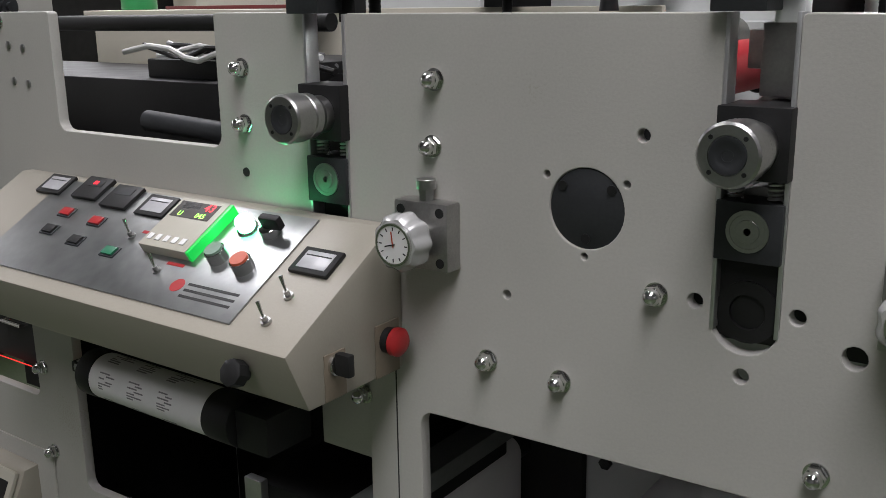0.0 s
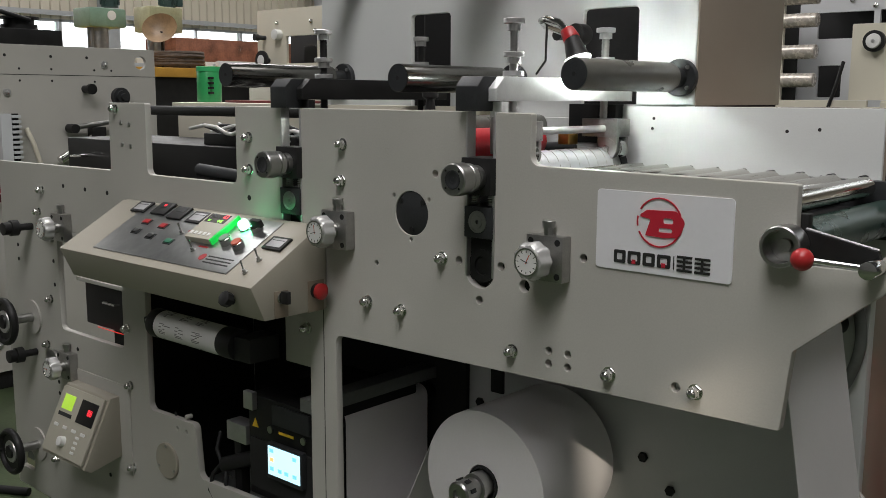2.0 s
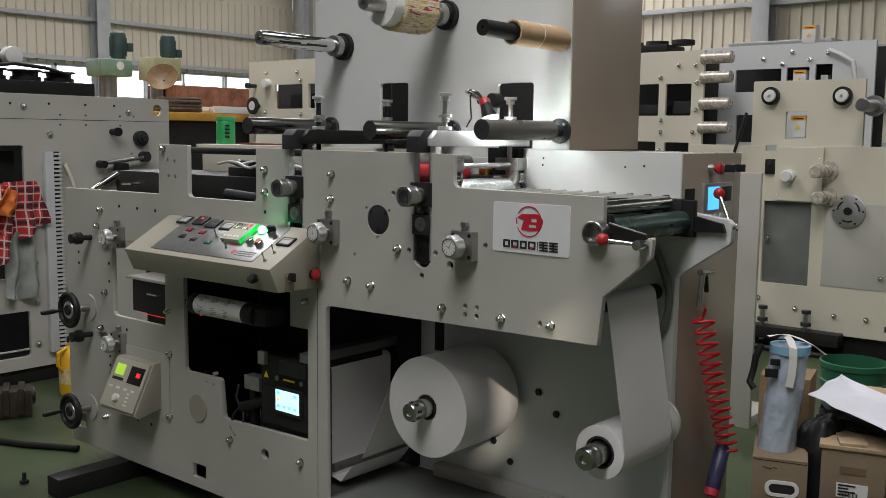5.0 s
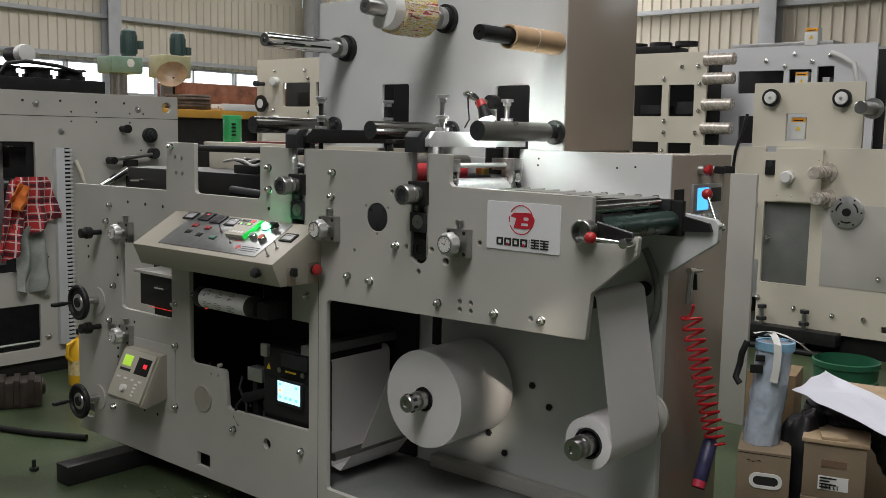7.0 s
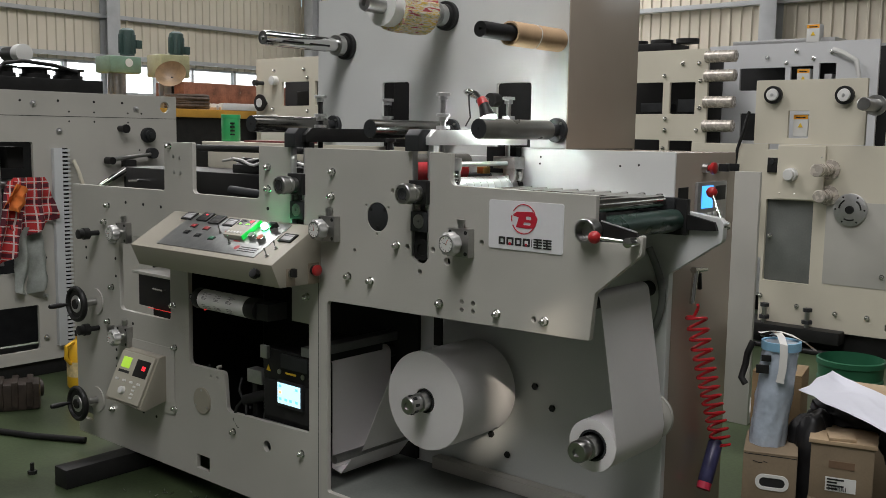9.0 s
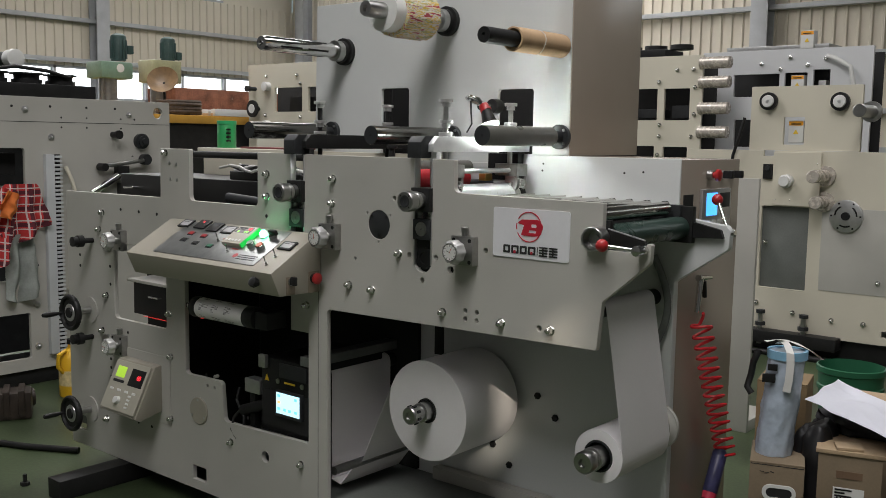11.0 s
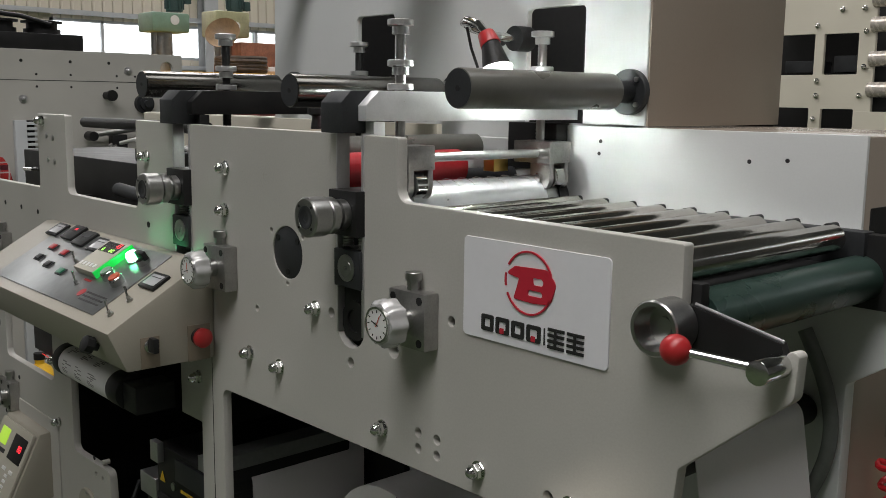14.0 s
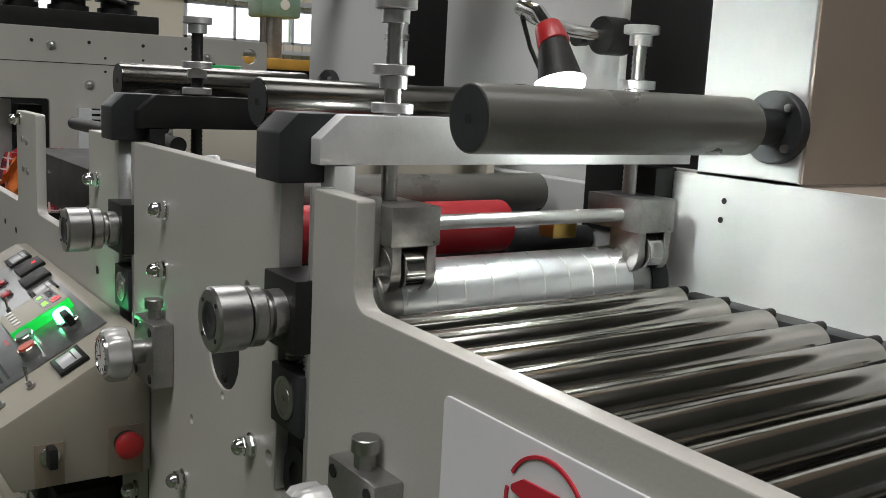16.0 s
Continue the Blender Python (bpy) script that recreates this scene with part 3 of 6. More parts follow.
def bridge(x, mat, endmat):
    """A cross bar over the cylinders, with its end block and two threaded adjusters."""
    part("bridge_end", prism([(0.925, 1.442), (0.925, 1.492), (0.945, 1.512), (1.0, 1.512), (1.0, 1.442)], x - 0.045, x + 0.013, r=0.002), endmat, press, "dark chamfered clamp block")
    part("bridge_bar", prism([(0.958, 1.462), (0.958, 1.488), (0.985, 1.512), (1.49, 1.512), (1.49, 1.462)], x + 0.0145, x + 0.036, r=0.0015), mat, press, "flat steel cross bar")
    part("bridge_inner", box(x - 0.032, x + 0.0143, 1.002, 1.49, 1.463, 1.511, 0.001), mat, press)
    part("bridge_leg", box(x + 0.006, x + 0.036, 0.975, 0.998, 1.43, 1.461, 0.001), mat, press)
    for y in (1.06, 1.42):
        ad = new("adjuster_screw")
        ad.parent = press
        ad.matrix_local = pose(x, y, 1.512)
        tagged(ad, "threaded adjuster with knurled bright nuts")
        thread = [(-0.125, 0.009)]
        for i in range(34):
            z = -0.12 + i * 0.0072
            thread += [(z, 0.0095), (z + 0.0036, 0.0085)]
        part("stud", lathe(thread, seg=14, axis="z"), BLACK if x < -0.5 else STEEL, ad)
        for z0 in (0.002, 0.042, 0.110):
            part("knurled_nut", lathe([(z0, 0.021), (z0 + 0.001, 0.0225), (z0 + 0.010, 0.0225), (z0 + 0.011, 0.021)], seg=36, axis="z"), ALU, ad, "bright knurled nut")
        for z0 in (0.028, 0.096):
            part("hex_nut", lathe([(z0, 0.015), (z0 + 0.013, 0.015)], seg=12, axis="z"), ALU, ad)


bridge(-0.8155, BLACK, DARK)
bridge(-0.222, MILLED, DARK)
for y, s in ((1.06, -1), (1.415, 1)):
    carr = new("pressure_carriage")
    carr.parent = press
    carr.matrix_local = pose(-0.215, y, 1.345)
    tagged(carr, "steel pressure roller carriage")
    part("fork", box(-0.045, 0.052, -0.03, 0.03, 0.034, 0.076, 0.002), CAST, carr)
    for yy in (-0.027, 0.016):
        ch = bmesh.new()
        box(-0.002, 0.050, yy, yy + 0.011, 0.004, 0.036, 0.001, ch)
        rod((0.024, yy - 0.0007, 0.006), (0.024, yy + 0.0117, 0.006), 0.0258, bm=ch)
        part("cheek", ch, CAST, carr)
    part("wheel", lathe([(-0.012, 0.020), (-0.011, 0.022), (0.011, 0.022), (0.012, 0.020)], seg=32, axis="y", at=(0.034, 0.0, 0.008)), CHROME, carr, "bright support wheel")
    part("axle", rod((0.024, -0.036, 0.006), (0.024, 0.036, 0.006), 0.009, seg=6), CHROME, carr)
part("tie_rod", rod((-0.20, 1.09, 1.398), (-0.20, 1.385, 1.398), 0.0085), ALU, press, "aluminium tie rod")
die = new("die_cylinder")
die.parent = press
die.matrix_local = pose(-0.219, 0, 1.308)
tagged(die, "bright steel die cylinder with cutting lines")
ZINC = material("wrinkled_bright_foil", (0.80, 0.82, 0.84), 0.3, 0.75, spread=0.02, scale=26, bump=0.10, grain=60)
part("drum", rod((0, 1.045, 0), (0, 1.395, 0), 0.046, seg=56), ZINC, die)
for y0, y1, r in ((0.985, 1.03, 0.040), (1.03, 1.055, 0.0468), (1.393, 1.425, 0.0468), (1.425, 1.452, 0.05)):
    part("bearer_ring", rod((0, y0, 0), (0, y1, 0), r, seg=48, r=0.0015), STEEL if r < 0.05 else BLACK, die)
for i in range(9):
    for k in range(5):
        a = k * 2 * math.pi / 5
        y = 1.06 + i * 0.038
        pts = [(0.0461 * math.cos(a + j * 0.16), y + 0.001 * math.sin(j * 0.45), 0.0461 * math.sin(a + j * 0.14)) for j in range(8)]
        part("cutting_line", tube(pts, 0.0007, 5), WHITE, die)
redr = part("red_roller", rod((0, 0.985, 0), (0, 1.30, 0), 0.034, seg=40), RED_RUBBER, press, "red rubber-covered roller")
redr.matrix_local = pose(-0.335, 0, 1.368)
part("red_roller_journal", rod((-0.335, 1.30, 1.345), (-0.335, 1.455, 1.345), 0.018), DARK, press)
part("valve", prism([(1.33, 1.36), (1.33, 1.385), (1.37, 1.385), (1.37, 1.36)], -0.29, -0.26), material("brass", (0.6, 0.4, 0.12), 0.3, 0.9), press)
part("dark_roller", rod((-0.42, 1.0, 1.40), (-0.42, 1.43, 1.40), 0.028, seg=32), RUBBER, press)
part("lower_cylinder", rod((-0.219, 0.985, 1.212), (-0.219, 1.45, 1.212), 0.045, seg=40), STEEL, press)
part("middle_guard", box(-0.75, -0.48, 1.05, 1.42, 1.10, 1.33, 0.004), BLACK, press, "black inner housing")
part("print_cylinder", rod((-0.8155, 0.99, 1.31), (-0.8155, 1.45, 1.31), 0.05, seg=36), BLACK, press)
part("lower_housing", box(-0.44, -0.10, 1.2, 1.42, 1.00, 1.16, 0.004), BLACK, press)

# roller bed
bed = part("bed_tray", box(-0.12, 0.437, FY + TH + 0.003, 1.44, 1.215, 1.255, 0.003), BLACK, press, "black tray under the roller bed")
DARKCHROME = material("dark_chromed_roller", (0.56, 0.54, 0.50), 0.13, 1.0, spread=0.05, wear=0.2, scale=12)
roller = flat("bed_roller", DARKCHROME, press, pose(-0.113, 0, 1.300), lathe([(-1.405, 0.012), (-1.405, 0.0208), (-1.4043, 0.0215), (-0.9857, 0.0215), (-0.985, 0.0208), (-0.985, 0.012)], seg=36), "dark polished steel web roller")
for i in range(1, 9):
    again(roller, pose(-0.113 + i * 0.0636, 0, 1.300 - 0.0004 * i))
peg = flat("roller_pin", BLACK, press, pose(-0.118, 1.425, 1.314), lathe([(0, 0.006), (0.03, 0.006)], seg=10), "black roller pin")
for i in range(1, 9):
    again(peg, pose(-0.118 + i * 0.0636, 1.425, 1.314))
part("bed_back_rail", box(-0.13, 0.437, 1.425, 1.458, 1.25, 1.308, 0.002), DARK, press)
part("draw_roller", rod((0.43, 0.99, 1.236), (0.43, 1.44, 1.236), 0.036, seg=40), material("green_black_roller", (0.03, 0.055, 0.045), 0.25, 0.2, spread=0.15, scale=9), press, "dark green rubber draw roller")
part("draw_end", box(0.385, 0.475, 1.435, 1.46, 1.19, 1.305, 0.003), BLACK, press)
part("draw_end", box(0.385, 0.45, 0.972, 0.99, 1.20, 1.285, 0.003), BLACK, press)
part("draw_neck", rod((0.43, 0.96, 1.236), (0.43, 0.995, 1.236), 0.026), CHROME, press)


def lever(y, s):
    """A quick-release arm: ring socket, dark arm and chrome lever with a red ball."""
    lv = new("release_lever")
    lv.parent = press
    lv.matrix_local = pose(0, y, 0)
    tagged(lv, "quick-release lever with a red ball knob")
    if s < 0:
        part("socket", lathe([(0.0, 0.034), (0.04, 0.034), (0.042, 0.032), (0.042, 0.027), (0.012, 0.026), (0.012, 0.012), (0.02, 0.011)], seg=44, at=(0.428, 0, 1.236)), STEEL, lv, "bright turned socket ring")
    arm = bmesh.new()
    pts = [(0.45, 1.262), (0.565, 1.238), (0.575, 1.212), (0.45, 1.206)]
    a = [arm.verts.new((x, 0.0 if s > 0 else 0.016, z)) for x, z in pts]
    b = [arm.verts.new((x, -0.014 if s > 0 else 0.003, z)) for x, z in pts]
    arm.faces.new(a)
    arm.faces.new(b[::-1])
    for i in range(4):
        arm.faces.new((a[i], b[i], b[(i + 1) % 4], a[(i + 1) % 4]))
    part("arm", arm, BLACK, lv)
    if s < 0:
        part("arm_edge", rod((0.452, 0.008, 1.2635), (0.566, 0.008, 1.2395), 0.0022, seg=8), ALU, lv, "bright upper edge of the arm")
    if s < 0:
        p0, p1 = (0.568, -0.03, 1.215), (0.474, -0.062, 1.224)
    else:
        p0, p1 = (0.575, 0.03, 1.225), (0.505, 0.09, 1.325)
    part("pivot", rod((p0[0], p0[1] - 0.02, p0[2]), (p0[0], p0[1] + 0.03, p0[2]), 0.014, seg=24, r=0.002), CHROME, lv, "chrome pivot")
    part("rod", rod(p0, p1, 0.0055), CHROME, lv)
    part("ball", lathe([(-0.018 * math.cos(k * math.pi / 12), 0.018 * math.sin(k * math.pi / 12)) for k in range(13)], seg=24, axis="z", at=p1), RED, lv, "glossy red ball knob")


lever(FY, -1)
lever(1.455, 1)

# name plate, its marks drawn as plain shapes
sign = new("name_plate")
sign.parent = press
sign.matrix_local = pose(0.199, FY, 1.230)
tagged(sign, "white rounded sign plate with a red round emblem and dark bars")
sheet("board", [rect(-0.135, 0.135, -0.0735, 0.0735, 0.007)], -0.003, -0.0002, material("pale_sign_board", (0.74, 0.74, 0.76), 0.35, spread=0.03), sign, "white sign board", bevel=0.0005)
SIGN_RED = material("sign_red", (0.50, 0.02, 0.04), 0.4, spread=0.05)
SIGN_BLACK = material("sign_black", (0.02, 0.02, 0.02), 0.4)


def arc(cx, cz, r, w, a0, a1, n=24):
    o = [Vector((cx + r * math.cos(radians(a0 + (a1 - a0) * k / n)), cz + r * math.sin(radians(a0 + (a1 - a0) * k / n)))) for k in range(n + 1)]
    i = [Vector((cx + (r - w) * math.cos(radians(a0 + (a1 - a0) * k / n)), cz + (r - w) * math.sin(radians(a0 + (a1 - a0) * k / n)))) for k in range(n + 1)]
    return o + i[::-1]


sheet("emblem_arc", [arc(-0.005, 0.021, 0.045, 0.0028, 20, 150)], -0.005, -0.003, SIGN_RED, sign, bevel=0.0002)
sheet("emblem_arc", [arc(-0.005, 0.021, 0.045, 0.0028, 205, 335)], -0.005, -0.003, SIGN_RED, sign, bevel=0.0002)
sheet("emblem_arc", [arc(-0.005, 0.021, 0.045, 0.0028, 168, 192)], -0.005, -0.003, SIGN_RED, sign, bevel=0.0002)
sheet("emblem_bar", [rounded([(-0.048, 0.030, 0.003), (-0.030, 0.042, 0.004), (0.028, 0.044, 0.012), (0.046, 0.026, 0.012), (0.036, -0.003, 0.012), (0.006, -0.006, 0.004), (-0.032, -0.004, 0.002), (-0.022, 0.026, 0.002)]),
                     rounded([(0.003, 0.030, 0.003), (0.024, 0.030, 0.005), (0.022, 0.020, 0.004), (0.004, 0.020, 0.003)]),
                     rounded([(-0.004, 0.012, 0.002), (0.024, 0.012, 0.004), (0.020, 0.004, 0.003), (-0.006, 0.004, 0.002)])], -0.005, -0.003, SIGN_RED, sign, bevel=0.0002)
bx = -0.095
for w, notch in ((0.024, 1), (0.026, 2), (0.024, 1), (0.026, 2)):
    loops = [rect(bx, bx + w, -0.060, -0.036, 0.003)]
    loops.append(rect(bx + 0.006, bx + w - 0.006, -0.054, -0.042, 0.002))
    sheet("dark_bar", loops, -0.005, -0.003, SIGN_BLACK, sign, bevel=0.0002)
    if notch == 2:
        sheet("red_bar", [rect(bx + 0.009, bx + w - 0.009, -0.059, -0.051)], -0.0055, -0.0051, SIGN_RED, sign, bevel=0.0001)
    bx += w + 0.005
sheet("thin_bar", [rect(bx + 0.001, bx + 0.0025, -0.060, -0.036)], -0.005, -0.003, SIGN_BLACK, sign, bevel=0.0002)
for k in range(2):
    x0 = bx + 0.008 + k * 0.034
    for zz in (-0.036, -0.044, -0.052, -0.060):
        sheet("dark_bar", [rect(x0, x0 + 0.029, zz - 0.0022, zz + 0.0022)], -0.005, -0.003, SIGN_BLACK, sign, bevel=0.0002)
    sheet("dark_bar", [rect(x0 + 0.012, x0 + 0.017, -0.060, -0.036)], -0.0058, -0.0052, SIGN_BLACK, sign, bevel=0.0001)

# ---- console ----
console = thing("control_console", "beige sheet-steel control console with sloping steel panel on the press", "control panel")
SLOPE = math.degrees(math.atan2(0.120, 0.205))
part("body", prism([(0.948, 1.165), (0.925, 1.165), (0.72, 1.045), (0.758, 0.962), (0.948, 0.962)], -1.555, -0.69, r=0.004), PAINT_CON, console)
CM = pose(0, 0.72, 1.045, SLOPE, 0, 0)


def on_panel(u, v, h=0.0, turn=0):
    return CM @ pose(u, v, h, 0, 0, turn)


flat("panel", PLATE_STEEL, console, on_panel(-1.085, 0.138), box(-0.322, 0.276, -0.112, 0.092, 0.0005, 0.003, 0.001), "scratched reflective steel panel")


METER_FACE = material("pale_meter_face", (0.42, 0.42, 0.43), 0.2, spread=0.08, scale=30)


def meter(u, v, w=0.068, d=0.046):
    m = flat("meter", BLACK, console, on_panel(u, v), box(-w / 2, w / 2, -d / 2, d / 2, 0.001, 0.007, 0.0015), "black framed analogue meter")
    part("meter_face", box(-w / 2 + 0.009, w / 2 - 0.009, -d / 2 + 0.008, d / 2 - 0.007, 0.006, 0.0076, 0.0005), METER_FACE, m, "pale grey meter face")
    part("meter_scale", box(-w / 2 + 0.012, w / 2 - 0.012, d / 2 - 0.016, d / 2 - 0.014, 0.0074, 0.0079, 0), BLACK, m)
    return m


for u, v in ((-1.413, 0.214), (-1.130, 0.202), (-0.753, 0.152)):
    meter(u, v)
RED_LED = material("red_led_digits", (0.5, 0.02, 0.02), 0.4, glow=((1.0, 0.03, 0.05), 1.6))
GREEN_LED = material("green_led_digits", (0.1, 0.4, 0.05), 0.4, glow=((0.35, 1.0, 0.1), 2.0))
for u, v in ((-1.310, 0.217), (-1.223, 0.208)):
    c = flat("panel_counter", BLACK, console, on_panel(u, v), box(-0.033, 0.033, -0.026, 0.026, 0.001, 0.009, 0.002), "black square panel instrument")
    part("counter_window", box(-0.02, 0.02, 0.002, 0.018, 0.0085, 0.0096, 0), DARK, c)
    if u < -1.3:
        lettering("digits", "88", 0.012, RED_LED, pose(0, 0.010, 0.0098), c, 0.0002)
BEZEL = material("cream_instrument_front", (0.42, 0.40, 0.33), 0.45, spread=0.03)
LIME = material("green_lamp_plastic", (0.02, 0.35, 0.05), 0.3, spread=0.05, glow=((0.0, 1.0, 0.12), 0.35))
cnt = flat("length_counter", BEZEL, console, on_panel(-1.012, 0.163), box(-0.058, 0.046, -0.052, 0.054, 0.001, 0.020, 0.003), "cream length counter with red and green digits")
part("display", box(-0.050, 0.034, 0.012, 0.046, 0.0195, 0.0206, 0), material("dark_display", (0.06, 0.055, 0.05), 0.25), cnt)
part("green_side", box(0.046, 0.053, -0.052, 0.054, 0.001, 0.0195, 0.002), LIME, cnt, "green lit side of the instrument")
lettering("digits", "8886", 0.020, DARK, pose(-0.022, 0.037, 0.0208), cnt, 0.0002)
lettering("digits", "43", 0.022, RED_LED, pose(0.018, 0.037, 0.0208), cnt, 0.0002)
lettering("digits", "U", 0.014, GREEN_LED, pose(-0.032, 0.019, 0.0208), cnt, 0.0002)
lettering("digits", "045", 0.014, GREEN_LED, pose(0.012, 0.019, 0.0208), cnt, 0.0002)
for i in range(5):
    part("key", box(-0.050 + i * 0.018, -0.040 + i * 0.018, -0.040, -0.028, 0.020, 0.0215, 0.0008), WHITE, cnt)
GLOWGREEN = material("glowing_green_lens", (0.2, 0.9, 0.4), 0.3, glow=((0.12, 1.0, 0.38), 16.0))
pl = flat("pilot_lamp", CHROME, console, on_panel(-0.916, 0.190), lathe([(0.001, 0.016), (0.006, 0.016), (0.007, 0.014)], seg=30, axis="z"), "lit green pilot lamp")
part("lens", lathe([(0.006, 0.0135), (0.020, 0.0135), (0.0245, 0.011), (0.026, 0.004)], seg=28, axis="z"), GLOWGREEN, pl, "glowing green lens")
sel = flat("selector", CHROME, console, on_panel(-0.868, 0.190), lathe([(0.001, 0.0155), (0.016, 0.0155), (0.018, 0.013)], seg=30, axis="z"), "black selector switch on a chrome collar")
part("grip", box(-0.006, 0.030, -0.006, 0.006, 0.016, 0.036, 0.003), BLACK, sel)
for u, v, mt, lb in ((-0.918, 0.126, GREEN_MACH, "green push button with a chrome collar"), (-0.860, 0.118, ORANGE, "red push button with a chrome collar")):
    b = flat("push_button", CHROME, console, on_panel(u, v), lathe([(0.001, 0.0155), (0.020, 0.0155), (0.021, 0.0145)], seg=30, axis="z"), lb)
    part("button_face", lathe([(0.020, 0.0135), (0.024, 0.013)], seg=26, axis="z"), mt, b)
for u, v in ((-1.122, 0.135), (-1.008, 0.082), (-0.755, 0.090), (-0.756, 0.043)):
    tg = flat("toggle", STEEL, console, on_panel(u, v), lathe([(0.001, 0.007), (0.005, 0.007), (0.0051, 0.004), (0.012, 0.004)], seg=12, axis="z"), "small steel toggle switch")
    part("bat", rod((0, 0, 0.011), (-0.006, 0.008, 0.030), 0.0016, 0.003, 10), CHROME, tg)
GREEN_BTN = material("green_rocker", (0.02, 0.16, 0.08), 0.35)
for u, v, mt in ((-1.314, 0.157, RED), (-1.226, 0.150, RED), (-1.311, 0.115, BLACK), (-1.228, 0.104, BLACK), (-1.133, 0.097, GREEN_BTN)):
    rk = flat("rocker_switch", DARK, console, on_panel(u, v), box(-0.017, 0.017, -0.011, 0.011, 0.001, 0.005, 0.001), "small rocker switch")
    part("rocker", box(-0.013, 0.013, -0.008, 0.008, 0.004, 0.008, 0.001), mt, rk)
flat("round_sticker", RED, console, on_panel(-0.948, 0.066), lathe([(0.003, 0.012), (0.0035, 0.012)], seg=24, axis="z"), "round red label")
flat("curved_mark", RED, console, on_panel(-1.090, 0.148), box(-0.018, 0.018, -0.003, 0.003, 0.003, 0.0034, 0), "red scale mark")
flat("curved_mark", RED, console, on_panel(-0.985, 0.100), box(-0.018, 0.018, -0.003, 0.003, 0.003, 0.0034, 0), "red scale mark")
for i in range(3):
    flat("printed_bar", BLACK, console, on_panel(-0.88, 0.072 - i * 0.011), box(-0.05, 0.05, -0.0022, 0.0022, 0.003, 0.0034, 0))
ES = pose(-0.69, 0.912, 1.012, 0, 0, 90)
es = flat("emergency_stop", BLACK, console, ES, lathe([(0, 0.018), (0.012, 0.018), (0.013, 0.012)], seg=28), "red mushroom emergency stop")
part("mushroom", lathe([(0.006, 0.011), (0.014, 0.012), (0.015, 0.020), (0.023, 0.020), (0.028, 0.015), (0.0295, 0.006)], seg=32), RED, es)
TAG = material("taupe_tag", (0.20, 0.165, 0.12), 0.5)
flat("side_tag", TAG, console, pose(-0.69, 0.912, 0.992, 0, 0, 90), box(-0.025, 0.025, -0.002, -0.0004, -0.03, 0.045, 0.0005))
flat("side_tag", TAG, console, pose(-0.69, 0.806, 0.992, 0, 0, 90), box(-0.020, 0.020, -0.002, -0.0004, -0.028, 0.035, 0.0005))
ss = flat("side_selector", CHROME, console, pose(-0.69, 0.806, 1.01, 0, 0, 90), lathe([(0, 0.014), (0.006, 0.014), (0.007, 0.012)], seg=24), "black side selector switch")
part("grip", box(-0.006, 0.006, -0.030, -0.006, -0.012, 0.018, 0.003), BLACK, ss)
flat("under_knob", BLACK, console, pose(-0.775, 0.735, 1.0, -25), lathe([(0, 0.008), (0.012, 0.008), (0.013, 0.018), (0.03, 0.018), (0.032, 0.014)], seg=8), "black clamping knob under the console")

# ---- tension controller ----
tc = thing("tension_controller", "beige tension controller with lime display and red digits", "control panel")
part("case", prism([(0.95, 0.535), (0.915, 0.532), (0.815, 0.325), (0.838, 0.311), (0.95, 0.338)], -1.935, -1.665, r=0.004), PAINT_CON, tc)
part("back_plate", box(-1.96, -1.605, 0.945, 0.9496, 0.285, 0.575, 0.002), PAINT, tc)
TM = Matrix.Translation((-1.80, 0.815, 0.325)) @ Matrix.Rotation(math.atan2(0.207, 0.100), 4, "X")
flat("front", BEZEL, tc, TM, box(-0.125, 0.125, 0.010, 0.222, 0.001, 0.012, 0.004), "cream controller front")
LIMEGLOW = material("lime_display", (0.3, 0.5, 0.05), 0.3, glow=((0.62, 1.0, 0.08), 0.45))
flat("lime_display", LIMEGLOW, tc, TM, box(-0.095, -0.030, 0.150, 0.198, 0.011, 0.0135, 0.001), "lit lime green display")
flat("display", BLACK, tc, TM, box(0.010, 0.11, 0.125, 0.200, 0.011, 0.0132, 0.001))
lettering("digits", "88", 0.028, RED_LED, TM @ pose(0.075, 0.165, 0.0136), tc, 0.0003)
flat("printed_bar", DARK, tc, TM, box(-0.10, -0.02, 0.128, 0.140, 0.011, 0.0128, 0))
flat("knob", WHITE, tc, TM, lathe([(0.012, 0.017), (0.028, 0.015), (0.029, 0.012)], seg=24, axis="z", at=(-0.015, 0.055, 0)), "round knob")
for i in range(4):
    flat("key", WHITE, tc, TM, box(-0.10 + i * 0.055, -0.075 + i * 0.055, 0.092, 0.102, 0.011, 0.0145, 0.001))
    flat("key", WHITE, tc, TM, box(0.045, 0.065, 0.03 + i * 0.016, 0.038 + i * 0.016, 0.011, 0.0145, 0.001))

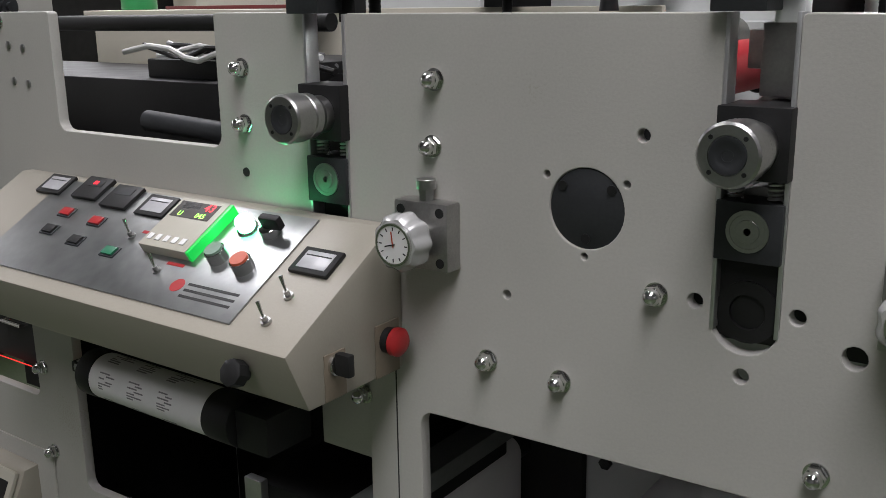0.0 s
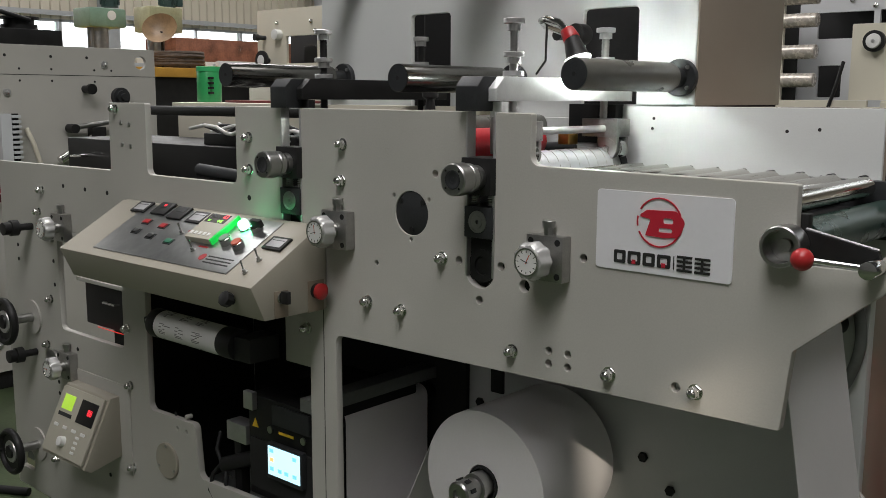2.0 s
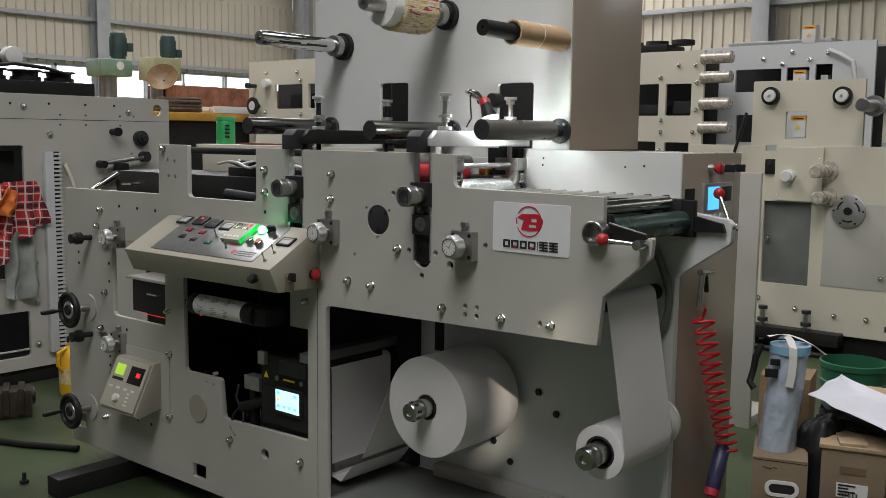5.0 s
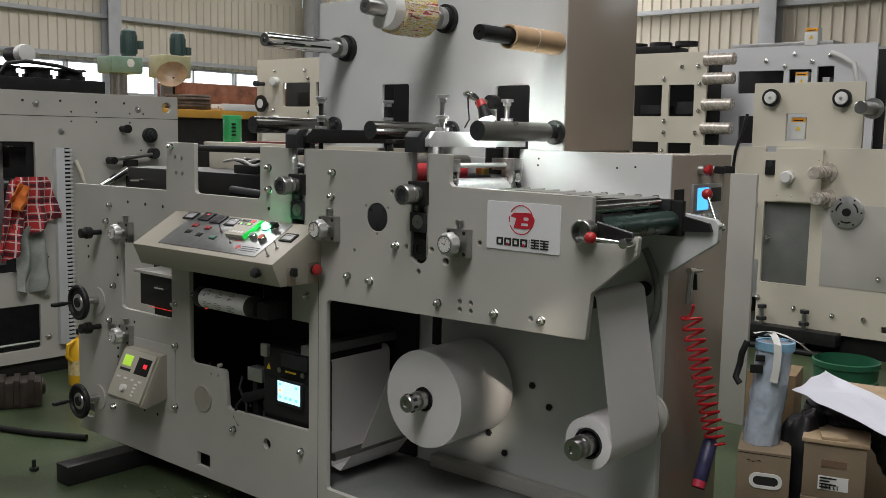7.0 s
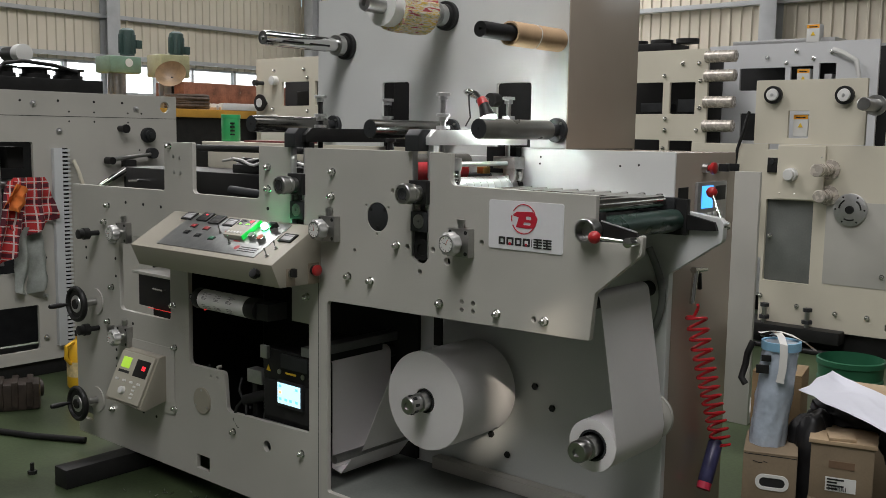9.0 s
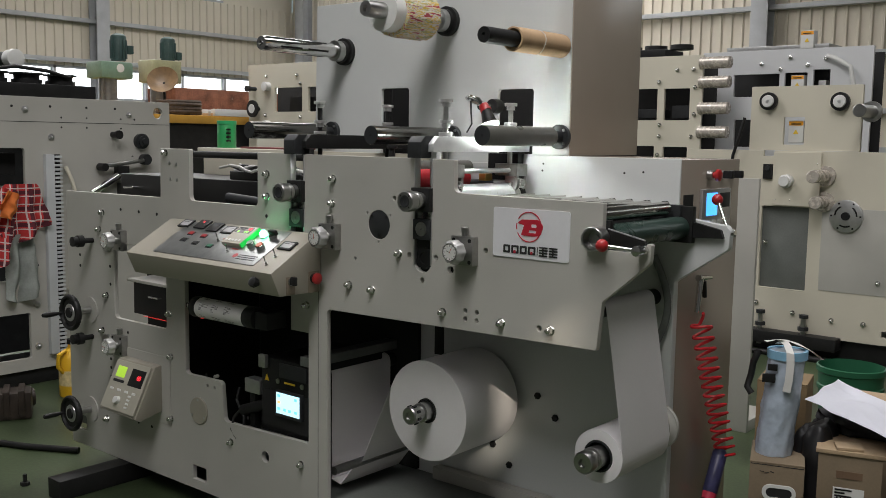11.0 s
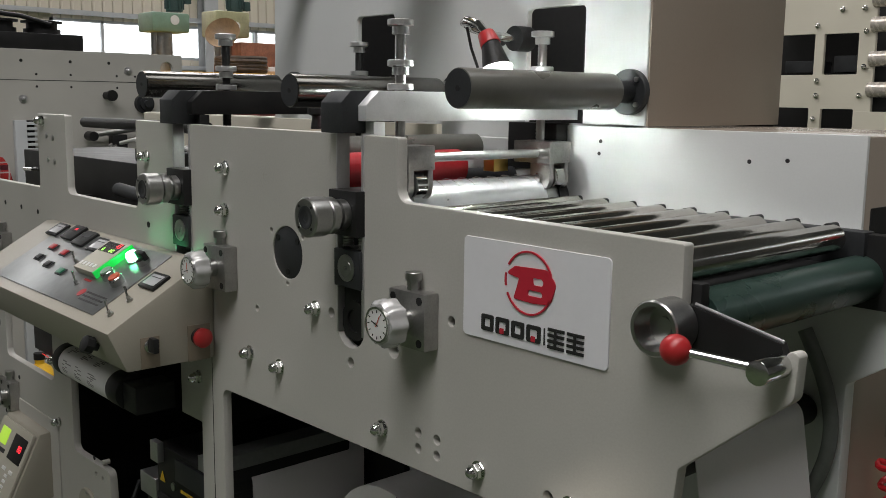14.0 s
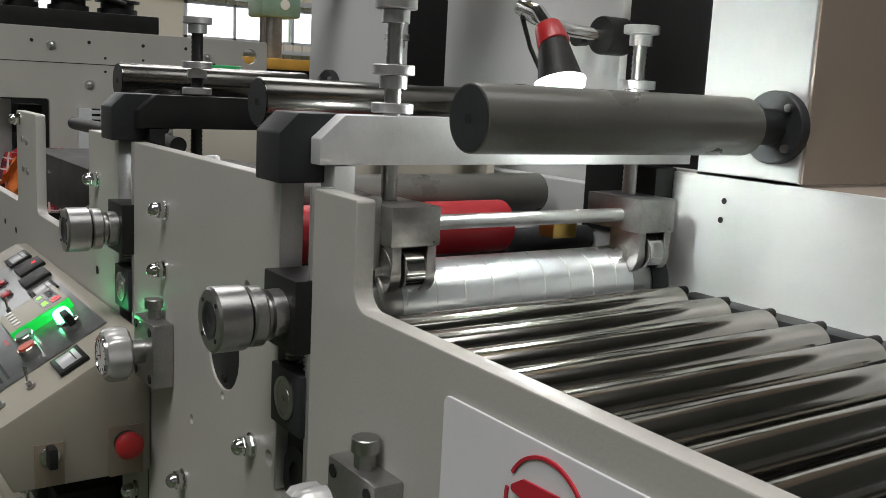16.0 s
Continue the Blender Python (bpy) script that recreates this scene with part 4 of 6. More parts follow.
# ---- inside the press: printed web, scanner unit, reels ----
PRINTED = material("paper_with_grey_print", (0.72, 0.71, 0.70), 0.7, spread=0.03, scale=5, bump=0.04)
GREY_INK = material("grey_ink", (0.22, 0.21, 0.22), 0.7, spread=0.2, scale=60)
feed = new("printed_roller")
feed.parent = press
feed.matrix_local = pose(-1.145, 0.88, 0.838)
tagged(feed, "roller wrapped in white paper with grey print")
part("web", rod((-0.142, 0, 0), (0.142, 0, 0), 0.0395, seg=48), PRINTED, feed)
rnd = random.Random(4)
for row in range(5):
    for col in range(3):
        a0, x0 = row * 2 * math.pi / 5, -0.115 + col * 0.076
        for k in range(7):
            a = a0 + k * 0.115
            w = rnd.uniform(0.010, 0.038)
            d = bmesh.new()
            q = [d.verts.new((x0 + (0.018 if k < 5 else 0.0) * (k % 2) + dx, 0.0397 * math.cos(a + da), 0.0397 * math.sin(a + da))) for dx, da in ((0, 0), (w, 0), (w, 0.06), (0, 0.06))]
            d.faces.new(q)
            q2 = bmesh.ops.extrude_face_region(d, geom=d.faces[:])
            for vv in [g for g in q2["geom"] if isinstance(g, bmesh.types.BMVert)]:
                vv.co.y *= 1.004
                vv.co.z *= 1.004
            part("ink_bar", d, GREY_INK, feed)
for x0, x1, r in ((-0.18, -0.142, 0.041), (0.142, 0.20, 0.041)):
    part("black_end", rod((x0, 0, 0), (x1, 0, 0), r, seg=40, r=0.002), BLACK, feed, "black roller end")
part("roller_bracket", box(-0.942, -0.875, 0.855, 0.949, 0.805, 0.868, 0.004), BLACK, press)
part("roller_arm", box(-1.38, -1.36, 0.87, 0.949, 0.828, 0.848, 0.003), BLACK, press)
part("roller_axle", rod((-1.37, 0.88, 0.838), (-1.32, 0.88, 0.838), 0.012), STEEL, press)
# near-black sheets added so the press openings look shaded inside
part("shade_backing", box(-1.62, -0.66, 1.44, 1.458, 0.19, 1.0, 0.001), HOLE, press, "near-black sheet standing in for the shaded inside")
part("shade_backing", box(-2.3, -1.64, 1.30, 1.31, 0.45, 1.2, 0.001), HOLE, press)
part("inner_wall", box(-1.64, -1.62, 1.0, 1.44, 0.19, 1.22, 0.002), BLACK, press)
part("upper_pan", box(-1.62, -0.72, 1.0, 1.44, 0.955, 0.97, 0.001), BLACK, press)
cross = box(-0.83, -0.77, 0.975, 1.44, 0.665, 0.70, 0.002)
part("cross_bar", cross, DECK, press, "grey painted cross channel")
part("corner_plate", box(-0.855, -0.755, 0.953, 0.969, 0.80, 0.93, 0.002), PAINT, press)

scanner = thing("print_head_unit", "black inkjet printing unit with a small lit touch screen", "printer")
part("case", box(-1.06, -0.775, 0.985, 1.36, 0.378, 0.665, 0.006), BLACK, scanner)
part("slot_cover", box(-0.95, -0.80, 0.977, 0.986, 0.60, 0.655, 0.003), DARK, scanner)
part("front_recess", box(-1.05, -0.79, 0.979, 0.986, 0.40, 0.545, 0.003), HOLE, scanner)
part("screen_frame", box(-0.955, -0.812, 0.962, 0.980, 0.455, 0.555, 0.003), DARK, scanner)
SCREEN = material("lit_touch_screen", (0.4, 0.55, 0.65), 0.25, glow=((0.55, 0.86, 1.0), 1.2))
part("screen", box(-0.948, -0.819, 0.960, 0.963, 0.468, 0.548, 0.001), SCREEN, scanner, "lit pale blue touch screen")
ICON = material("screen_icon", (0.1, 0.35, 0.6), 0.3, glow=((0.2, 0.62, 0.9), 1.2))
ICON2 = material("screen_icon_orange", (0.7, 0.3, 0.05), 0.3, glow=((1.0, 0.5, 0.2), 1.3))
for i, (sx, sz) in enumerate(((-0.938, 0.532), (-0.938, 0.507), (-0.938, 0.482), (-0.905, 0.482), (-0.878, 0.482), (-0.845, 0.482), (-0.845, 0.53))):
    part("screen_icon", box(sx, sx + 0.014, 0.958, 0.9605, sz, sz + 0.010, 0), ICON2 if i in (1,) else ICON, scanner)
SIGN_YELLOW = material("warning_yellow", (0.75, 0.5, 0.03), 0.5)
tri_ = bmesh.new()
va = [tri_.verts.new((x, 0.982, z)) for x, z in ((-1.04, 0.575), (-1.015, 0.575), (-1.0275, 0.60))]
vb = [tri_.verts.new((x, 0.984, z)) for x, z in ((-1.04, 0.575), (-1.015, 0.575), (-1.0275, 0.60))]
tri_.faces.new(va), tri_.faces.new(vb[::-1])
for i in range(3):
    tri_.faces.new((va[i], vb[i], vb[(i + 1) % 3], va[(i + 1) % 3]))
part("warning_triangle", tri_, SIGN_YELLOW, scanner, "yellow warning triangle")
for sx in (-0.955, -0.82):
    part("screw", lathe([(0, 0.010), (0.004, 0.010)], seg=16, at=(sx, 0.977, 0.585)), STEEL, scanner)
part("yellow_mark", box(-0.92, -0.86, 0.9755, 0.9775, 0.581, 0.588, 0), SIGN_YELLOW, scanner)
part("latch", box(-1.06, -1.02, 0.968, 0.985, 0.625, 0.675, 0.002), ALU, scanner)
arm_unit = thing("sensor_arm", "aluminium sensor bracket with black cables", "sensor")
part("bracket", box(-1.17, -1.08, 0.99, 1.04, 0.505, 0.56, 0.003), ALU, arm_unit)
part("stand", box(-1.15, -1.12, 1.0, 1.03, 0.185, 0.505, 0.003), BLACK, arm_unit)
part("cylinder", rod((-1.17, 0.975, 0.43), (-1.06, 1.02, 0.47), 0.022, r=0.003), BLACK, arm_unit)
part("white_end", rod((-1.075, 1.014, 0.464), (-1.045, 1.026, 0.475), 0.0215, r=0.003), WHITE, arm_unit)
part("cable", tube([(-1.17, 0.98, 0.44), (-1.20, 0.96, 0.40), (-1.21, 0.955, 0.35), (-1.18, 0.955, 0.32), (-1.14, 0.96, 0.35), (-1.15, 0.97, 0.41), (-1.22, 0.99, 0.46), (-1.24, 1.02, 0.50)], 0.006), BLACK, arm_unit)

reel = thing("paper_reel", "large white paper reel on a steel chuck, slowly unwinding", "paper roll", (-0.338, 0, 0.560))
part("roll", lathe([(-1.42, 0.03), (-1.42, 0.176), (-1.12, 0.1765), (-1.119, 0.174), (-1.1195, 0.045), (-1.15, 0.044)], seg=96), PAPER, reel, "wound white paper")
part("core", lathe([(-1.15, 0.043), (-1.117, 0.043), (-1.117, 0.037), (-1.15, 0.036)], seg=40), HOLE, reel, "dark core")
chuck = part("chuck", lathe([(-1.46, 0.03), (-1.12, 0.034), (-1.085, 0.034), (-1.083, 0.026), (-1.06, 0.026), (-1.058, 0.031), (-1.03, 0.031), (-1.026, 0.027), (-1.026, 0.014), (-1.034, 0.013)], seg=40), STEEL, reel, "steel expanding chuck")
for k in range(8):
    a = k * math.pi / 4
    part("chuck_jaw", box(0.030, 0.0345, 1.04, 1.056, -0.005, 0.005, 0.001), DARK, chuck).matrix_local = Matrix.Rotation(a, 4, "Y")
rew = thing("paper_roll", "small white rewound paper roll on a steel chuck", "paper roll", (0.362, 0, 0.560))
part("roll", lathe([(-1.40, 0.03), (-1.40, 0.082), (-1.10, 0.082), (-1.0995, 0.0805), (-1.0995, 0.05), (-1.12, 0.049)], seg=64), PAPER, rew, "wound white paper")
part("core", lathe([(-1.12, 0.049), (-1.098, 0.049), (-1.098, 0.043), (-1.12, 0.042)], seg=40), DARK, rew)
part("chuck", lathe([(-1.46, 0.05), (-1.42, 0.05), (-1.419, 0.03), (-1.10, 0.034), (-1.06, 0.036), (-1.058, 0.029), (-1.045, 0.029), (-1.043, 0.034), (-1.015, 0.034), (-1.01, 0.030), (-1.01, 0.014), (-1.02, 0.013)], seg=40), STEEL, rew, "steel expanding chuck")
flg = thing("shaft_flange", "round painted shaft flange on the rear plate", "flange", (0.372, BY, 0.58))
part("disc", lathe([(0, 0.078), (0.012, 0.078), (0.014, 0.072), (0.03, 0.06)], seg=40), PAINT, flg)


def web_sheet(name, line, y0, y1, label):
    """Paper running along a line of (x, z) points between y0 and y1, with thickness."""
    bm = bmesh.new()
    top, low = [], []
    for i, (x, z) in enumerate(line):
        j, k = max(i - 1, 0), min(i + 1, len(line) - 1)
        d = Vector((line[k][0] - line[j][0], line[k][1] - line[j][1])).normalized() * 0.0006
        top.append([bm.verts.new((x - d.y, y, z + d.x)) for y in (y0, y1)])
        low.append([bm.verts.new((x + d.y, y, z - d.x)) for y in (y0, y1)])
    for s in (top, low):
        for a, b in zip(s, s[1:]):
            bm.faces.new((a[0], a[1], b[1], b[0]))
    for s in (0, 1):
        for i in range(len(line) - 1):
            bm.faces.new((top[i][s], top[i + 1][s], low[i + 1][s], low[i][s]))
    for i in (0, -1):
        bm.faces.new((top[i][0], top[i][1], low[i][1], low[i][0]))
    return tagged(part(name, bm, PAPER), label, "paper web")


arc_ = [(0.345 + 0.028 * math.sin(radians(a)), 1.005 + 0.028 * math.cos(radians(a))) for a in range(-60, 81, 14)]
web_sheet("paper_web", arc_ + [(0.446, 0.575), (0.440, 0.535)], 1.10, 1.40, "white paper strip running down onto the small roll")
web_sheet("paper_web", [(-0.50, 0.63), (-0.66, 0.285)], 1.12, 1.42, "white paper strip unwinding from the large reel")
arc_ = [(-0.80 + 0.03 * math.sin(radians(a)), 0.62 + 0.03 * math.cos(radians(a))) for a in range(-60, 91, 15)]
web_sheet("paper_web", arc_ + [(-0.77, 0.22), (-0.72, 0.21), (-0.66, 0.285)], 1.08, 1.40, "white paper strip rising behind the post")
part("web_roller", rod((0.345, 1.0, 1.005), (0.345, 1.45, 1.005), 0.026), BLACK, press)
part("web_roller", rod((-0.80, 1.0, 0.62), (-0.80, 1.45, 0.62), 0.028), BLACK, press)
part("web_roller", rod((-0.665, 0.99, 0.30), (-0.665, 1.45, 0.30), 0.016), STEEL, press)
pipe = thing("conduit", "grey ribbed flexible conduit hanging behind the arm", "conduit")
pts = [Vector((0.345 + 0.055 * math.sin(a), 1.44, 1.14 - 0.32 * a / 3.14)) for a in [k * 3.14 / 60 for k in range(61)]]
cb = tube(pts, 0.012, 12)
part("hose", cb, DECK, pipe)
part("dark_strut", prism([(1.35, 0.90), (1.36, 0.90), (1.36, 0.70), (1.35, 0.70)], -0.50, -0.46), BLACK, press)

# black rubber-trayed box behind the upper window, cables on it
drv = thing("black_drive_box", "black steel box with silver cables in the press window", "housing")
part("body", box(-2.16, -0.87, 1.08, 1.40, 1.20, 1.325, 0.004), BLACK, drv)
part("fan", lathe([(1.325, 0.11), (1.365, 0.11), (1.366, 0.10)], seg=30, axis="z", at=(-1.23, 1.24, 0)), BLACK, drv)
part("riser", box(-1.42, -1.02, 1.12, 1.36, 1.325, 1.36, 0.004), BLACK, drv)
for k in range(5):
    rr = random.Random(k)
    pts = [(-1.46 + 0.055 * i, 1.10 + 0.03 * k + 0.02 * math.sin(i * 0.9 + k), 1.372 + 0.012 * math.sin(i * 1.3 + 2 * k) - (0.004 * (i - 6) ** 2 if i > 6 else 0)) for i in range(9 + k % 2)]
    part("cable", tube(pts, 0.0055, 8), WHITE if k in (0, 2) else (ALU if k == 4 else BLACK), drv, "loose cable")
part("handle", tube([(-2.10, 1.08, 1.265), (-2.10, 1.06, 1.265), (-2.03, 1.06, 1.268), (-2.03, 1.08, 1.268)], 0.006), CHROME, drv)
part("top_rod", rod((-1.60, 1.06, 1.425), (-0.9, 1.06, 1.428), 0.014), BLACK, press, "black tie rod")
part("rear_fence", box(-2.0, -0.53, 1.42, 1.435, 1.25, 1.445, 0.002), PAINT_W, press, "pale rear guard plate")
part("window_arm", rod((-1.30, 1.02, 1.262), (-1.05, 1.02, 1.25), 0.018), DARK, press)
part("small_black_box", box(-1.98, -1.64, 1.02, 1.20, 0.71, 0.85, 0.004), BLACK, press, "black drawer with a bright handle")
part("drawer_handle", tube([(-1.84, 1.02, 0.80), (-1.84, 1.005, 0.80), (-1.77, 1.005, 0.80), (-1.77, 1.02, 0.80)], 0.005), CHROME, press)
part("drawer_top", box(-2.0, -1.64, 1.0, 1.22, 0.855, 0.868, 0.002), PAINT, press)
LASER = material("red_sensor_light", (0.6, 0.02, 0.02), 0.4, glow=((1.0, 0.05, 0.04), 0.7))
part("sensor_line", box(-1.90, -1.70, 1.014, 1.016, 0.7065, 0.7082, 0), LASER, press, "thin red sensor light line")
for lx, lz in ((-1.43, 0.80), (-1.425, 0.765)):
    part("sensor_led", rod((lx, 0.985, lz), (lx, 0.975, lz), 0.004, seg=10), LASER, press, "small red sensor lamp")
part("slot_backing", box(-0.236, -0.184, 1.000, 1.030, 1.352, 1.430, 0.003), CAST, press, "steel block behind the slot")
part("tap_knob", lathe([(1.442, 0.012), (1.465, 0.009), (1.47, 0.018), (1.48, 0.018)], seg=16, axis="z", at=(-0.43, 1.03, 0)), BLACK, press)

# ---- tower fittings ----
GUNMETAL = material("dark_polished_roller", (0.15, 0.148, 0.138), 0.2, 1.0, spread=0.08, wear=0.3, scale=14)
for rx, rz, skin, look_ in ((-1.2, 1.527, GUNMETAL, "dark polished steel roller held from the tower"), (-0.545, 1.513, GUNMETAL, "dark polished steel roller held from the tower"), (-0.060, 1.517, RUBBER, "grey rubber-covered roller held from the tower")):
    t = thing("idler_roller", look_, "roller", (rx, 0, rz), "idler rollers")
    part("sleeve", rod((0, 1.045, 0), (0, 1.43, 0), 0.033, seg=48, r=0.003), skin, t)
    part("end_cap", lathe([(-1.046, 0.030), (-1.0445, 0.031)], seg=40), DARK, t)
    part("end_screw", lathe([(-1.046, 0.005), (-1.0435, 0.005)], seg=6), HOLE, t)
    part("neck", rod((0, 1.43, 0), (0, 1.486, 0), 0.021), DARK, t)
    fl_ = part("flange", lathe([(-1.494, 0.043), (-1.482, 0.043), (-1.480, 0.041)], seg=40), DARK, t, "dark round flange")
    for k in range(4):
        a = math.pi / 4 + k * math.pi / 2
        part("flange_screw", lathe([(-1.480, 0.005), (-1.475, 0.005)], seg=10, at=(0.033 * math.cos(a), 0, 0.033 * math.sin(a))), STEEL, fl_)


def hub(t, r=0.055):
    part("hub", lathe([(-1.494, r), (-1.475, r), (-1.473, r * 0.8), (-1.455, r * 0.78)], seg=44), BLACK, t, "black hub flange")
    part("collar", lathe([(-1.455, 0.042), (-1.425, 0.042), (-1.424, 0.038)], seg=40), STEEL, t)


s1 = thing("rewind_shaft", "bright slotted air shaft on the tower, empty", "shaft", (-1.125, 0, 1.856))
hub(s1)
part("bar", lathe([(-1.43, 0.029), (-1.06, 0.029), (-1.045, 0.026), (-1.045, 0.010), (-1.06, 0.009)], seg=40), CHROME, s1)
for k in range(5):
    a = k * 2 * math.pi / 5 + 0.3
    for y0 in (1.12, 1.26):
        part("slot", box(0.0275, 0.0295, y0, y0 + 0.11, -0.004, 0.004, 0.0008), BLACK, s1).matrix_local = Matrix.Rotation(a, 4, "Y")
s2 = thing("rewind_shaft", "steel rewind shaft holding a roll of striped waste trim", "shaft", (-0.575, 0, 1.945))
hub(s2)
part("bar", lathe([(-1.43, 0.029), (-1.06, 0.029), (-1.045, 0.026), (-1.045, 0.012), (-1.06, 0.011)], seg=40), STEEL, s2)
part("core", lathe([(-1.36, 0.03), (-1.36, 0.07), (-1.13, 0.07), (-1.13, 0.03)], seg=40), WHITE, s2, "white plastic core")
wm = bpy.data.materials.new("striped_label_waste")
wm.use_nodes = True
nt = wm.node_tree
tcn, mp, wv, ns, rp = nt.nodes.new("ShaderNodeTexCoord"), nt.nodes.new("ShaderNodeMapping"), nt.nodes.new("ShaderNodeTexNoise"), nt.nodes.new("ShaderNodeTexNoise"), nt.nodes.new("ShaderNodeValToRGB")
mp.inputs["Scale"].default_value = (70, 9, 70)
wv.inputs["Scale"].default_value, wv.inputs["Detail"].default_value = 1.6, 4
nt.links.new(tcn.outputs["Object"], mp.inputs["Vector"])
nt.links.new(mp.outputs["Vector"], wv.inputs["Vector"])
nt.links.new(wv.outputs["Fac"], rp.inputs["Fac"])
el = rp.color_ramp.elements
el[0].position, el[0].color = 0.30, (0.35, 0.04, 0.05, 1)
el[1].position, el[1].color = 0.72, (0.72, 0.72, 0.68, 1)
for p, c in ((0.40, (0.66, 0.64, 0.6)), (0.46, (0.62, 0.42, 0.05)), (0.52, (0.68, 0.66, 0.6)), (0.58, (0.25, 0.30, 0.12)), (0.63, (0.65, 0.5, 0.12))):
    e = el.new(p)
    e.color = (*c, 1)
rp.color_ramp.interpolation = "CONSTANT"
nt.links.new(rp.outputs["Color"], nt.nodes["Principled BSDF"].inputs["Base Color"])
nt.nodes["Principled BSDF"].inputs["Roughness"].default_value = 0.6
wst = bmesh.new()
n = 72
rnd = random.Random(9)
jit = [rnd.uniform(-0.0022, 0.0022) for _ in range(n)]
rings = [[wst.verts.new(((r + jit[i]) * math.cos(2 * math.pi * i / n), y, (r + jit[(i * 5 + int(y * 100)) % n]) * math.sin(2 * math.pi * i / n))) for i in range(n)] for y, r in ((1.18, 0.072), (1.182, 0.083), (1.22, 0.085), (1.26, 0.083), (1.30, 0.085), (1.35, 0.083), (1.352, 0.072))]
for a, b in zip(rings, rings[1:]):
    for i in range(n):
        wst.faces.new((a[i], a[(i + 1) % n], b[(i + 1) % n], b[i]))
wst.faces.new(rings[0])
wst.faces.new(rings[-1][::-1])
part("waste_roll", wst, wm, s2, "yellow, red and white striped label waste")
s3 = thing("rewind_shaft", "black shaft carrying a brown kraft paper tube", "shaft", (-0.062, 0, 1.828))
part("bar", lathe([(-1.49, 0.026), (-1.06, 0.026), (-1.045, 0.025), (-1.045, 0.006), (-1.05, 0.005)], seg=40), BLACK, s3)
part("kraft_tube", lathe([(-1.485, 0.040), (-1.20, 0.040), (-1.199, 0.039), (-1.199, 0.0335), (-1.21, 0.033)], seg=40), KRAFT, s3, "brown kraft paper tube")
part("string", tube([(0.041 * math.cos(a), 1.33 + 0.004 * math.sin(3 * a), 0.041 * math.sin(a)) for a in [k * 0.3 for k in range(22)]], 0.0012, 6), WHITE, s3)

# work lamp on a gooseneck
LP = Vector((-0.19, 1.275, 1.556))
wl = thing("work_lamp", "black and red work lamp on a chrome gooseneck, switched on", "lamp")
part("magnet_base", rod((-0.33, 1.494, 1.625), (-0.33, 1.45, 1.625), 0.026, r=0.003), BLACK, wl)
neck = [(-0.33, 1.45, 1.625), (-0.335, 1.40, 1.628), (-0.345, 1.345, 1.64), (-0.33, 1.31, 1.648), (-0.30, 1.29, 1.650), (-0.262, 1.284, 1.640), (-0.240, 1.2815, 1.622)]
part("gooseneck", tube(neck, 0.0085, 12), CHROME, wl)
part("red_collar", rod((-0.240, 1.2815, 1.622), (-0.224, 1.2795, 1.600), 0.016, 0.020, r=0.002), RED, wl, "red collar")
part("head", rod((-0.226, 1.2795, 1.604), (-0.204, 1.276, 1.558), 0.017, 0.027), BLACK, wl, "black lamp head")
LED = material("lit_lamp_lens", (0.9, 0.9, 0.9), 0.3, glow=((1.0, 1.0, 0.95), 18.0))
part("lens", lathe([(0, 0.030), (0.008, 0.028), (0.014, 0.020), (0.017, 0.006)], seg=32, axis="z"), LED, wl, "glowing white lens").matrix_local = look((-0.204, 1.276, 1.558), (-0.190, 1.274, 1.52)) @ Matrix.Rotation(math.pi, 4, "X")
part("cable", tube([(-0.30, 1.29, 1.635), (-0.33, 1.33, 1.60), (-0.38, 1.40, 1.56), (-0.45, 1.46, 1.53)], 0.003, 8), BLACK, wl)
part("push_knob", lathe([(0, 0.012), (0.02, 0.014)], seg=16, at=(-0.39, 1.48, 1.625)), BLACK, wl)
part("can_holder", box(-0.345, -0.21, 1.455, 1.494, 1.36, 1.455, 0.003), BLACK, press)

# cabinet fittings
def on_side(y, z):
    return pose(0.40, y, z, 0, 0, 90)


for hy, hz in ((-0.124, 1.422), (-0.127, 1.398), (0.20, 1.40), (0.27, 1.405), (0.21, 1.30), (0.28, 1.305)):
    flat("panel_screw", HOLE, cabinet, pose(hy, 1.4885, hz), lathe([(0, 0.004), (0.001, 0.004)], seg=10))
b = flat("push_button", STEEL, cabinet, on_side(1.70, 1.397), lathe([(0, 0.016), (0.02, 0.016)], seg=24), "red emergency stop on the side")
part("mushroom", lathe([(0.02, 0.010), (0.03, 0.011), (0.031, 0.020), (0.042, 0.020), (0.046, 0.012)], seg=28), RED, b)
for y in (1.80, 1.88):
    b = flat("side_switch", STEEL, cabinet, on_side(y, 1.397), lathe([(0, 0.014), (0.012, 0.014)], seg=20), "black turn switch")
    part("grip", box(-0.009, 0.009, -0.046, -0.012, -0.013, 0.013, 0.003), BLACK, b)
flat("vent_slot", HOLE, cabinet, on_side(1.555, 1.285), box(-0.035, 0.035, -0.002, 0, -0.055, 0.05, 0))
pn = flat("control_pad", ALU, cabinet, on_side(1.755, 1.265), box(-0.115, 0.115, -0.012, 0, -0.085, 0.085, 0.004), "grey control pad with a blue screen")
part("blue_screen", box(-0.085, 0.0, -0.0135, -0.011, -0.005, 0.072, 0.001), material("lit_blue_screen", (0.05, 0.2, 0.6), 0.3, glow=((0.06, 0.36, 1.0), 1.8)), pn, "lit blue screen")
part("dark_keys", box(0.02, 0.10, -0.0135, -0.011, 0.02, 0.07, 0.001), DARK, pn)
